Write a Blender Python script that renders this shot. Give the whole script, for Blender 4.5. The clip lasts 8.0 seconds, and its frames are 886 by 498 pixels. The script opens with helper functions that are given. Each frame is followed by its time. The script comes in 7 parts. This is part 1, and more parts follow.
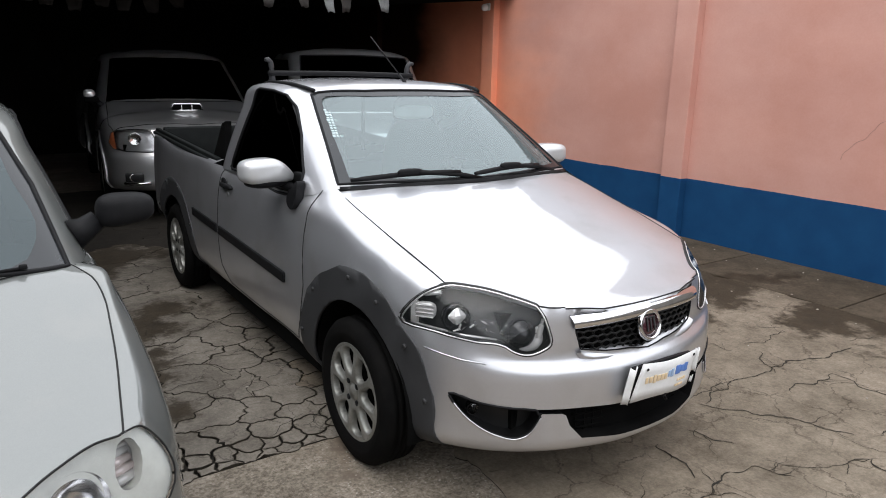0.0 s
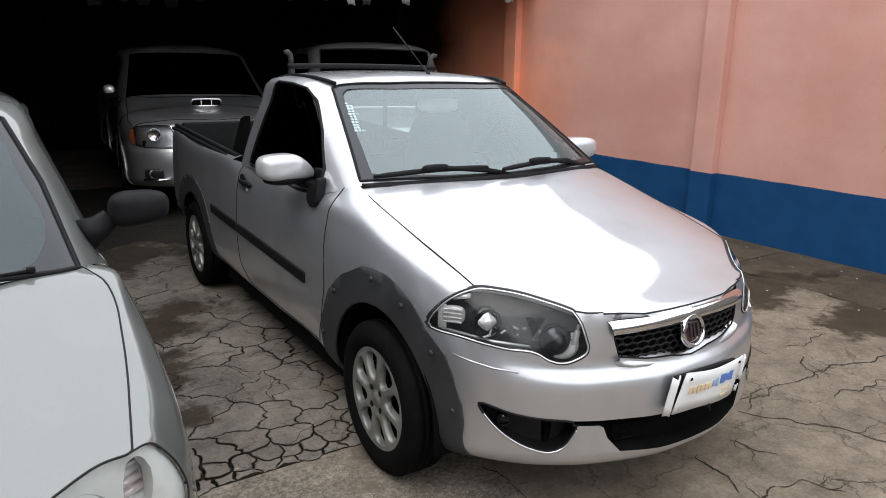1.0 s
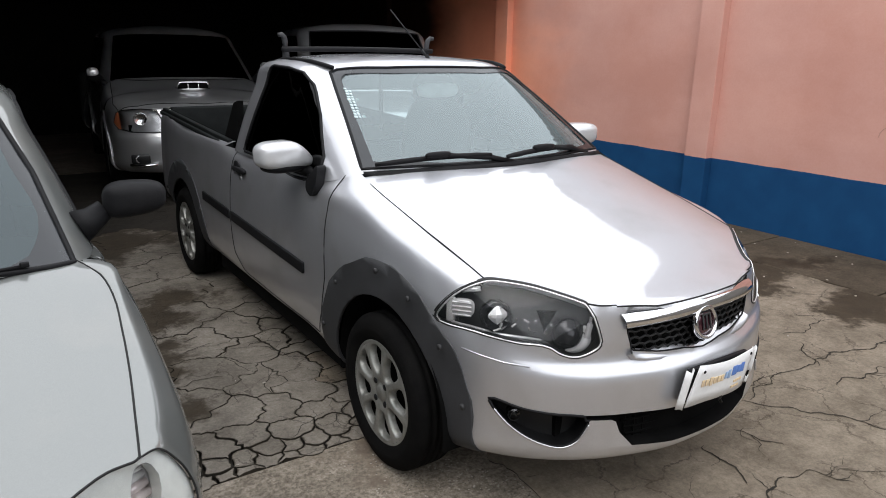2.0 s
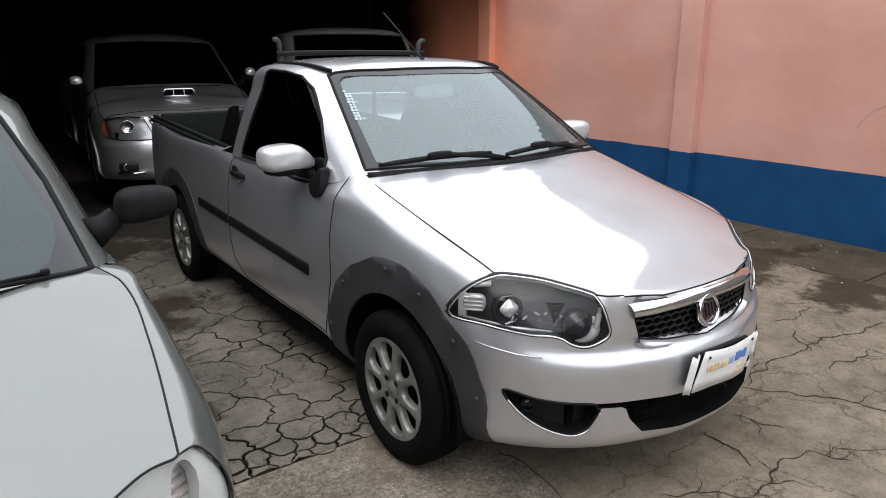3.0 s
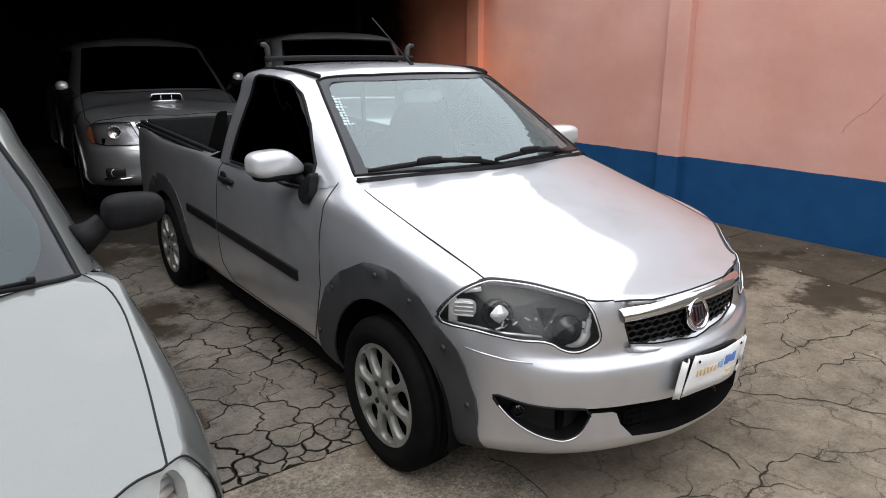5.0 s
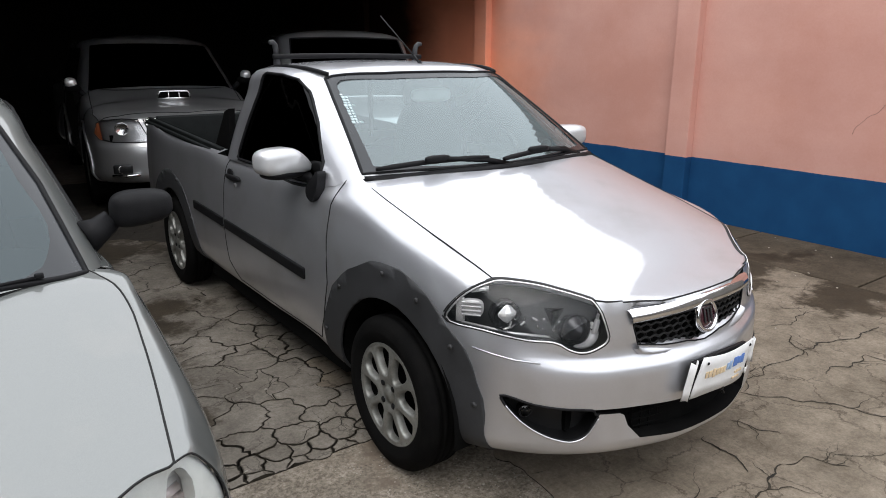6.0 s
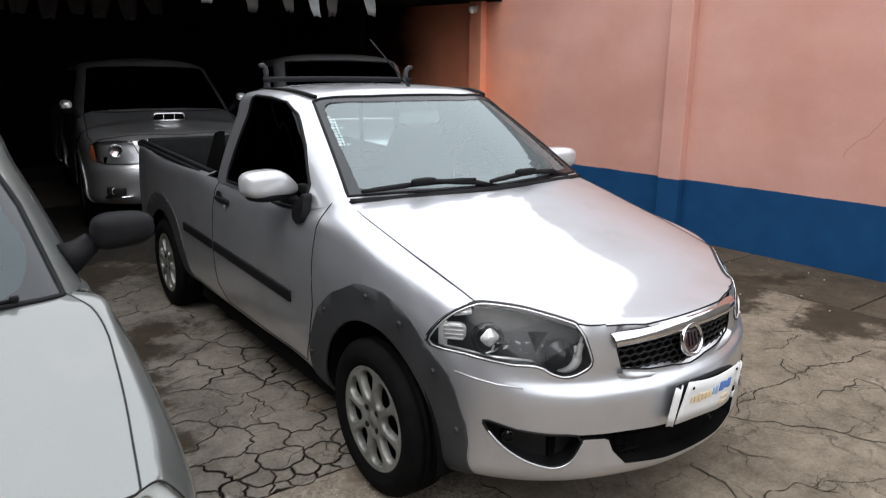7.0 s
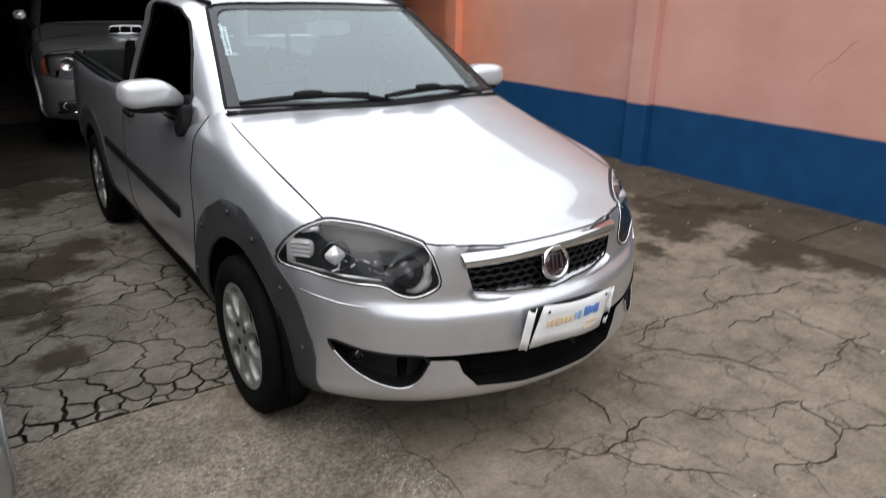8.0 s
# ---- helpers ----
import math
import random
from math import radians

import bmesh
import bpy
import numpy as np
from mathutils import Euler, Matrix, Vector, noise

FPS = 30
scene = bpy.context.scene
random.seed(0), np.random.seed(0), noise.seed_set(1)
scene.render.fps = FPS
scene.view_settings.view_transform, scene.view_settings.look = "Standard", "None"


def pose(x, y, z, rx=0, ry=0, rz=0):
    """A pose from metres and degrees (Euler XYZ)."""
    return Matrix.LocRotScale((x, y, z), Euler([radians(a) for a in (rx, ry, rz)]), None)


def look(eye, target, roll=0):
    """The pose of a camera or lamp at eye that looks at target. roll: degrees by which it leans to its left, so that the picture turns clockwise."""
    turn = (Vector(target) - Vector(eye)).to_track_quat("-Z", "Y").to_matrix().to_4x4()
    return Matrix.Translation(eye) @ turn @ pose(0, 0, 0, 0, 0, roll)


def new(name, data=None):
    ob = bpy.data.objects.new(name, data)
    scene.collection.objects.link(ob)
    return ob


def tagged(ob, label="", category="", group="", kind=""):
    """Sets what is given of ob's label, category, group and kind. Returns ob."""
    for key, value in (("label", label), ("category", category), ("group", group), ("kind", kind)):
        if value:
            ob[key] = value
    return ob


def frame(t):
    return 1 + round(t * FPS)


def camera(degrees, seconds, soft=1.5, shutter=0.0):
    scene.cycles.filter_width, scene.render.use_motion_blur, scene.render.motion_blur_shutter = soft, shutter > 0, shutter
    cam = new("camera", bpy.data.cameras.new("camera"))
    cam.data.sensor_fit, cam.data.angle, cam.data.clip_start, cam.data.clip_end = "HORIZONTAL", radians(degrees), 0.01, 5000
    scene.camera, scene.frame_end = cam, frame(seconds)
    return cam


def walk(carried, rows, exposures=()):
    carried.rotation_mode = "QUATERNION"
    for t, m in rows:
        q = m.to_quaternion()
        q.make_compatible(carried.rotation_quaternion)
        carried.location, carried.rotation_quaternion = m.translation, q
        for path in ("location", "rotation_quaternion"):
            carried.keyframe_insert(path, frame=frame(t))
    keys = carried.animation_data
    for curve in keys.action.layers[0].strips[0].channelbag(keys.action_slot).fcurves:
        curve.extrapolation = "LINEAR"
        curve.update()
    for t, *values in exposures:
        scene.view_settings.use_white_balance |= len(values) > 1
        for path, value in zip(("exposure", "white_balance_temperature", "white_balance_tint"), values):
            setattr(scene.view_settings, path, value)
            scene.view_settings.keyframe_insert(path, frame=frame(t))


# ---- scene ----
cam = camera(65.8, 8.0, 0.95, 0.35)
PATH = [
    (0, (-0.124, -0.003, 1.542), (0.978, 1.589, 1.042), 1.3),
    (0.5, (-0.144, 0.041, 1.54), (0.933, 1.649, 1.038), 1.1),
    (1, (-0.073, 0.129, 1.525), (0.981, 1.749, 1.01), 0.9),
    (1.5, (-0.06, 0.201, 1.533), (0.999, 1.801, 0.971), 1.4),
    (3, (-0.2, 0.238, 1.53), (0.926, 1.795, 0.973), -0.1),
    (3.5, (-0.195, 0.241, 1.533), (0.937, 1.793, 0.978), -0.2),
    (4, (-0.186, 0.233, 1.532), (0.976, 1.77, 0.997), 0.1),
    (4.5, (-0.194, 0.236, 1.535), (0.963, 1.775, 0.994), -0.1),
    (6, (-0.201, 0.255, 1.532), (0.939, 1.804, 0.984), 0.2),
    (6.5, (-0.184, 0.249, 1.533), (0.945, 1.807, 0.987), 0.2),
    (7, (-0.151, 0.234, 1.533), (1.001, 1.794, 1.046), 0.3),
    (7.2, (-0.105, 0.2, 1.53), (1.06, 1.757, 1.079), -0.3),
    (7.5, (0.01, 0.126, 1.517), (1.19, 1.649, 0.982), 0.0),
    (7.6, (0.071, 0.092, 1.509), (1.276, 1.593, 0.964), 0.8),
    (7.7, (0.124, 0.052, 1.508), (1.338, 1.551, 0.979), 2.0),
    (7.8, (0.182, 0.021, 1.508), (1.355, 1.542, 0.951), 2.7),
    (7.9, (0.24, 0.009, 1.492), (1.382, 1.525, 0.863), 2.3),
    (8, (0.305, -0.004, 1.482), (1.395, 1.525, 0.793), 1.2),
]
walk(cam, [(t, look(eye, target, roll)) for t, eye, target, roll in PATH], [(0, 0.24), (7.4, 0.24), (7.9, 0.13), (8, 0.13)])

# ---- light: overcast sky, weak soft sun ----
SUN_ELEVATION, SUN_AZIMUTH = 62, 232
world = bpy.data.worlds.new("overcast")
scene.world = world
world.use_nodes = True
wn, wl = world.node_tree.nodes, world.node_tree.links
sky = wn.new("ShaderNodeTexSky")
sky.sky_type, sky.sun_disc = "NISHITA", False
sky.sun_elevation, sky.sun_rotation = radians(SUN_ELEVATION), radians(SUN_AZIMUTH)
sky.air_density, sky.dust_density = 1.0, 4.0
grey_sky = wn.new("ShaderNodeHueSaturation")
grey_sky.inputs["Saturation"].default_value = 0.22
cloud = wn.new("ShaderNodeMix")
cloud.data_type = "RGBA"
cloud.inputs["Factor"].default_value = 0.7
cloud.inputs["B"].default_value = (12.8, 13.2, 13.9, 1)
wl.new(sky.outputs[0], grey_sky.inputs["Color"])
wl.new(grey_sky.outputs[0], cloud.inputs["A"])
wl.new(cloud.outputs["Result"], wn["Background"].inputs["Color"])
wn["Background"].inputs["Strength"].default_value = 0.17
sun = new("sun", bpy.data.lights.new("sun", "SUN"))
sun.data.energy, sun.data.angle, sun.data.color = 0.6, radians(40), (1.0, 0.97, 0.93)
az, el = radians(SUN_AZIMUTH), radians(SUN_ELEVATION)
sun.matrix_world = look((math.sin(az) * math.cos(el) * 20, math.cos(az) * math.cos(el) * 20, math.sin(el) * 20), (0, 0, 0))
scene.view_settings.exposure = 0.24


# ---- materials ----
def surface(name, low, high, scale=6.0, rough=(0.5, 0.6), metal=0.0, grain=120.0, bump=0.05, coat=0.0, spec=0.5, per_piece=0.0, flake=0.0):
    """A two-scale surface: broad tone from low to high, fine grain in gloss and relief."""
    m = bpy.data.materials.new(name)
    m.use_nodes = True
    n, l = m.node_tree.nodes, m.node_tree.links
    b = n["Principled BSDF"]
    co = n.new("ShaderNodeTexCoord")
    broad = n.new("ShaderNodeTexNoise")
    broad.inputs["Scale"].default_value, broad.inputs["Detail"].default_value, broad.inputs["Roughness"].default_value = scale, 8, 0.62
    fine = n.new("ShaderNodeTexNoise")
    fine.inputs["Scale"].default_value, fine.inputs["Detail"].default_value = grain, 4
    for t in (broad, fine):
        l.new(co.outputs["Object"], t.inputs["Vector"])
    ramp = n.new("ShaderNodeValToRGB")
    ramp.color_ramp.elements[0].position, ramp.color_ramp.elements[1].position = 0.32, 0.68
    ramp.color_ramp.elements[0].color, ramp.color_ramp.elements[1].color = (*low, 1), (*high, 1)
    add = n.new("ShaderNodeMath")
    add.operation = "MULTIPLY_ADD"
    l.new(fine.outputs["Fac"], add.inputs[0])
    add.inputs[1].default_value = 0.25
    l.new(broad.outputs["Fac"], add.inputs[2])
    shift = n.new("ShaderNodeMath")
    shift.operation = "SUBTRACT"
    l.new(add.outputs[0], shift.inputs[0])
    shift.inputs[1].default_value = 0.125
    tone = shift.outputs[0]
    if per_piece:
        info = n.new("ShaderNodeObjectInfo")
        pp = n.new("ShaderNodeMath")
        pp.operation = "MULTIPLY_ADD"
        l.new(info.outputs["Random"], pp.inputs[0])
        pp.inputs[1].default_value = per_piece
        l.new(tone, pp.inputs[2])
        tone = pp.outputs[0]
    l.new(tone, ramp.inputs["Fac"])
    l.new(ramp.outputs[0], b.inputs["Base Color"])
    rr = n.new("ShaderNodeMapRange")
    rr.inputs["To Min"].default_value, rr.inputs["To Max"].default_value = rough
    l.new(add.outputs[0], rr.inputs["Value"])
    l.new(rr.outputs[0], b.inputs["Roughness"])
    b.inputs["Metallic"].default_value = metal
    b.inputs["Specular IOR Level"].default_value = spec
    b.inputs["Coat Weight"].default_value, b.inputs["Coat Roughness"].default_value = coat, 0.04
    if bump:
        bp = n.new("ShaderNodeBump")
        bp.inputs["Strength"].default_value, bp.inputs["Distance"].default_value = bump, 0.004
        l.new(fine.outputs["Fac"], bp.inputs["Height"])
        l.new(bp.outputs[0], b.inputs["Normal"])
    return m


def plain(name, colour, rough=0.5, metal=0.0, coat=0.0):
    return surface(name, tuple(c * 0.88 for c in colour), tuple(min(1, c * 1.1) for c in colour), 14, (max(0, rough - 0.05), rough + 0.08), metal, 260, 0.02, coat)


def pane(name, tint, gloss_rough=0.0, ior=1.5, dust=0.0, sheen=(0.8, 0.8, 0.8)):
    """Glass sheet: tinted see-through with a Fresnel gloss and a thin pale film, for dust and part of the sky's sheen.
    """
    m = bpy.data.materials.new(name)
    m.use_nodes = True
    n, l = m.node_tree.nodes, m.node_tree.links
    n.remove(n["Principled BSDF"])
    clear, gloss, mix, fr = n.new("ShaderNodeBsdfTransparent"), n.new("ShaderNodeBsdfGlossy"), n.new("ShaderNodeMixShader"), n.new("ShaderNodeFresnel")
    clear.inputs["Color"].default_value = (*tint, 1)
    gloss.inputs["Roughness"].default_value, gloss.inputs["Color"].default_value = gloss_rough, (*sheen, 1)
    fr.inputs["IOR"].default_value = ior
    l.new(fr.outputs[0], mix.inputs[0])
    l.new(clear.outputs[0], mix.inputs[1])
    l.new(gloss.outputs[0], mix.inputs[2])
    last = mix.outputs[0]
    if dust:
        film, grey, spread = n.new("ShaderNodeMixShader"), n.new("ShaderNodeBsdfDiffuse"), n.new("ShaderNodeTexNoise")
        grey.inputs["Color"].default_value = (0.54, 0.62, 0.64, 1)
        spread.inputs["Scale"].default_value, spread.inputs["Detail"].default_value = 2.2, 6
        amount = n.new("ShaderNodeMapRange")
        amount.inputs["From Min"].default_value, amount.inputs["From Max"].default_value = 0.3, 0.7
        amount.inputs["To Min"].default_value, amount.inputs["To Max"].default_value = dust * 0.88, dust * 1.12
        co = n.new("ShaderNodeTexCoord")
        l.new(co.outputs["Object"], spread.inputs["Vector"])
        l.new(spread.outputs["Fac"], amount.inputs["Value"])
        l.new(amount.outputs[0], film.inputs[0])
        l.new(last, film.inputs[1])
        l.new(grey.outputs[0], film.inputs[2])
        last = film.outputs[0]
    l.new(last, n["Material Output"].inputs["Surface"])
    return m


def painted_wall(name, upper, lower, band, tint):
    """Painted render: upper colour over a dado of lower colour up to the height band, with scuffs and damp stains."""
    m = surface(name, upper[0], upper[1], 1.1, (0.62, 0.8), 0, 70, 0.18, spec=0.12)
    n, l = m.node_tree.nodes, m.node_tree.links
    b = n["Principled BSDF"]
    old = b.inputs["Base Color"].links[0].from_socket
    geo = n.new("ShaderNodeNewGeometry")
    sep = n.new("ShaderNodeSeparateXYZ")
    l.new(geo.outputs["Position"], sep.inputs[0])
    wob = n.new("ShaderNodeTexNoise")
    wob.inputs["Scale"].default_value = 2.5
    l.new(geo.outputs["Position"], wob.inputs["Vector"])
    wm = n.new("ShaderNodeMath")
    wm.operation = "MULTIPLY_ADD"
    wm.inputs[1].default_value = 0.02
    l.new(wob.outputs["Fac"], wm.inputs[0])
    l.new(sep.outputs["Z"], wm.inputs[2])
    less = n.new("ShaderNodeMath")
    less.operation = "LESS_THAN"
    l.new(wm.outputs[0], less.inputs[0])
    less.inputs[1].default_value = band + 0.01
    blue = n.new("ShaderNodeValToRGB")
    blue.color_ramp.elements[0].color, blue.color_ramp.elements[1].color = (*lower[0], 1), (*lower[1], 1)
    spots = n.new("ShaderNodeTexNoise")
    spots.inputs["Scale"].default_value, spots.inputs["Detail"].default_value = 5, 9
    l.new(geo.outputs["Position"], spots.inputs["Vector"])
    l.new(spots.outputs["Fac"], blue.inputs["Fac"])
    stain = n.new("ShaderNodeTexNoise")
    stain.inputs["Scale"].default_value, stain.inputs["Detail"].default_value = 0.55, 7
    mp = n.new("ShaderNodeMapping")
    mp.inputs["Scale"].default_value = (1, 1, 2.2)
    l.new(geo.outputs["Position"], mp.inputs["Vector"])
    l.new(mp.outputs[0], stain.inputs["Vector"])
    sr = n.new("ShaderNodeValToRGB")
    sr.color_ramp.elements[0].position, sr.color_ramp.elements[1].position = 0.42, 0.62
    sr.color_ramp.elements[0].color, sr.color_ramp.elements[1].color = (*tint, 1), (1, 1, 1, 1)
    l.new(stain.outputs["Fac"], sr.inputs["Fac"])
    mul = n.new("ShaderNodeMix")
    mul.data_type, mul.blend_type = "RGBA", "MULTIPLY"
    mul.inputs["Factor"].default_value = 1
    l.new(old, mul.inputs["A"])
    l.new(sr.outputs[0], mul.inputs["B"])
    mix = n.new("ShaderNodeMix")
    mix.data_type = "RGBA"
    l.new(less.outputs[0], mix.inputs["Factor"])
    # deeper orange towards the garage: bounced light put into the paint's colour
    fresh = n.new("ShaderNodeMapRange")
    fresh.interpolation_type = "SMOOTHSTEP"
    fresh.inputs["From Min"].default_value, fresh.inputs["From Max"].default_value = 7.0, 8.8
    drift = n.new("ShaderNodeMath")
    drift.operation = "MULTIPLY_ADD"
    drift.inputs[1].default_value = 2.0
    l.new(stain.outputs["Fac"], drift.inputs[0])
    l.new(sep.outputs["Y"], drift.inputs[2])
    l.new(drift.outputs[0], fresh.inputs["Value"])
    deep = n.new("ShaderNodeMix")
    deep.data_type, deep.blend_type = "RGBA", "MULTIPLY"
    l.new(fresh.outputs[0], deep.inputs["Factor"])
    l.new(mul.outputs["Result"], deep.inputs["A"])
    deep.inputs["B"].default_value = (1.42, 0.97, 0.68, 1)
    # shade deep in the garage, put into the wall's colour as near-black
    garage_shade = n.new("ShaderNodeMapRange")
    garage_shade.interpolation_type = "SMOOTHSTEP"
    garage_shade.inputs["From Min"].default_value, garage_shade.inputs["From Max"].default_value = 9.2, 10.4
    l.new(drift.outputs[0], garage_shade.inputs["Value"])
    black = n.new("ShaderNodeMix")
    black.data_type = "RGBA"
    l.new(garage_shade.outputs[0], black.inputs["Factor"])
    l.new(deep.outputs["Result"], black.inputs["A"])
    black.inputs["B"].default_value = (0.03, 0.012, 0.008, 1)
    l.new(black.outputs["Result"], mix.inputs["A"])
    l.new(blue.outputs[0], mix.inputs["B"])
    l.new(mix.outputs["Result"], b.inputs["Base Color"])
    return m


def concrete(name, low, high, speckle, stain_at, stain_colour, per_piece=0.0, patches=(), hairline=0.0, edge_dirt=0.0):
    """Weathered concrete: broad tone, aggregate speckle, dark damp stains with their own gloss."""
    m = bpy.data.materials.new(name)
    m.use_nodes = True
    n, l = m.node_tree.nodes, m.node_tree.links
    b = n["Principled BSDF"]
    geo = n.new("ShaderNodeNewGeometry")

    def noise_tex(scale, detail, rough=0.6):
        t = n.new("ShaderNodeTexNoise")
        t.inputs["Scale"].default_value, t.inputs["Detail"].default_value, t.inputs["Roughness"].default_value = scale, detail, rough
        l.new(geo.outputs["Position"], t.inputs["Vector"])
        return t.outputs["Fac"]

    def ramp(fac, p0, c0, p1, c1):
        r = n.new("ShaderNodeValToRGB")
        r.color_ramp.elements[0].position, r.color_ramp.elements[1].position = p0, p1
        r.color_ramp.elements[0].color, r.color_ramp.elements[1].color = (*c0, 1), (*c1, 1)
        l.new(fac, r.inputs["Fac"])
        return r.outputs[0]

    def mix(fac, a, c, kind="MIX"):
        x = n.new("ShaderNodeMix")
        x.data_type, x.blend_type = "RGBA", kind
        if isinstance(fac, float):
            x.inputs["Factor"].default_value = fac
        else:
            l.new(fac, x.inputs["Factor"])
        l.new(a, x.inputs["A"])
        l.new(c, x.inputs["B"])
        return x.outputs["Result"]

    tone = noise_tex(2.3, 10, 0.7)
    if per_piece:
        info = n.new("ShaderNodeObjectInfo")
        pp = n.new("ShaderNodeMath")
        pp.operation = "MULTIPLY_ADD"
        l.new(info.outputs["Random"], pp.inputs[0])
        pp.inputs[1].default_value = per_piece
        l.new(tone, pp.inputs[2])
        tone = pp.outputs[0]
    base = ramp(tone, 0.3, low, 0.75, high)
    base = mix(speckle, base, ramp(noise_tex(62, 4, 0.85), 0.38, (0.25, 0.23, 0.2), 0.66, (1.0, 1.0, 1.0)), "MULTIPLY")
    base = mix(0.5, base, ramp(noise_tex(11, 8, 0.72), 0.32, (0.4, 0.37, 0.33), 0.58, (1, 1, 1)), "MULTIPLY")
    wet = n.new("ShaderNodeMapRange")
    wet.interpolation_type = "SMOOTHSTEP"
    wet.inputs["From Min"].default_value, wet.inputs["From Max"].default_value = stain_at, stain_at + 0.07
    l.new(noise_tex(0.95, 9, 0.64), wet.inputs["Value"])
    wetness = wet.outputs[0]
    warp = n.new("ShaderNodeTexNoise")
    warp.inputs["Scale"].default_value, warp.inputs["Detail"].default_value, warp.inputs["Roughness"].default_value = 2.6, 10, 0.68
    l.new(geo.outputs["Position"], warp.inputs["Vector"])
    for px, py, size in patches:
        away = n.new("ShaderNodeVectorMath")
        away.operation = "DISTANCE"
        l.new(geo.outputs["Position"], away.inputs[0])
        away.inputs[1].default_value = (px, py, 0)
        rough_edge = n.new("ShaderNodeMath")
        rough_edge.operation = "MULTIPLY_ADD"
        l.new(warp.outputs["Fac"], rough_edge.inputs[0])
        rough_edge.inputs[1].default_value = size * 5.6
        l.new(away.outputs["Value"], rough_edge.inputs[2])
        spot = n.new("ShaderNodeMapRange")
        spot.interpolation_type = "SMOOTHSTEP"
        spot.inputs["From Min"].default_value, spot.inputs["From Max"].default_value = size * 3.3, size * 4.1
        spot.inputs["To Min"].default_value, spot.inputs["To Max"].default_value = 0.92, 0.0
        l.new(rough_edge.outputs[0], spot.inputs["Value"])
        most = n.new("ShaderNodeMath")
        most.operation = "MAXIMUM"
        l.new(wetness, most.inputs[0])
        l.new(spot.outputs[0], most.inputs[1])
        wetness = most.outputs[0]
    if hairline:
        bend = n.new("ShaderNodeVectorMath")
        bend.operation = "MULTIPLY_ADD"
        l.new(warp.outputs["Color"], bend.inputs[0])
        bend.inputs[1].default_value = (0.35, 0.35, 0.35)
        l.new(geo.outputs["Position"], bend.inputs[2])
        cells = n.new("ShaderNodeTexVoronoi")
        cells.feature = "DISTANCE_TO_EDGE"
        cells.inputs["Scale"].default_value = 3.4
        l.new(bend.outputs[0], cells.inputs["Vector"])
        broken = n.new("ShaderNodeMapRange")
        broken.inputs["From Min"].default_value, broken.inputs["From Max"].default_value, broken.inputs["To Max"].default_value = 0.42, 0.5, hairline
        l.new(noise_tex(1.7, 3), broken.inputs["Value"])
        base = mix(broken.outputs[0], base, ramp(cells.outputs["Distance"], 0.004, (0.12, 0.1, 0.08), 0.022, (1, 1, 1)), "MULTIPLY")
    dark = ramp(noise_tex(6, 5), 0.3, tuple(c * 0.6 for c in stain_colour), 0.7, stain_colour)
    base = mix(wetness, base, dark)
    if edge_dirt:
        # soil and moss rubbed over the rims of the cracks
        rim = n.new("ShaderNodeAttribute")
        rim.attribute_name = "dirt"
        patchy = n.new("ShaderNodeMath")
        patchy.operation = "MULTIPLY_ADD"
        l.new(noise_tex(38, 6, 0.75), patchy.inputs[0])
        patchy.inputs[1].default_value = -1.5
        l.new(rim.outputs["Fac"], patchy.inputs[2])
        cover = n.new("ShaderNodeMapRange")
        cover.inputs["From Min"].default_value, cover.inputs["From Max"].default_value = -0.12, 0.3
        cover.inputs["To Max"].default_value = edge_dirt
        l.new(patchy.outputs[0], cover.inputs["Value"])
        base = mix(cover.outputs[0], base, ramp(noise_tex(9, 4), 0.35, (0.02, 0.016, 0.01), 0.65, (0.045, 0.036, 0.024)))
    l.new(base, b.inputs["Base Color"])
    b.inputs["Specular IOR Level"].default_value = 0.2
    rr = n.new("ShaderNodeMapRange")
    rr.inputs["To Min"].default_value, rr.inputs["To Max"].default_value = 0.88, 0.76
    l.new(wetness, rr.inputs["Value"])
    l.new(rr.outputs[0], b.inputs["Roughness"])
    bp = n.new("ShaderNodeBump")
    bp.inputs["Strength"].default_value, bp.inputs["Distance"].default_value = 0.5, 0.006
    l.new(noise_tex(45, 8, 0.75), bp.inputs["Height"])
    l.new(bp.outputs[0], b.inputs["Normal"])
    return m


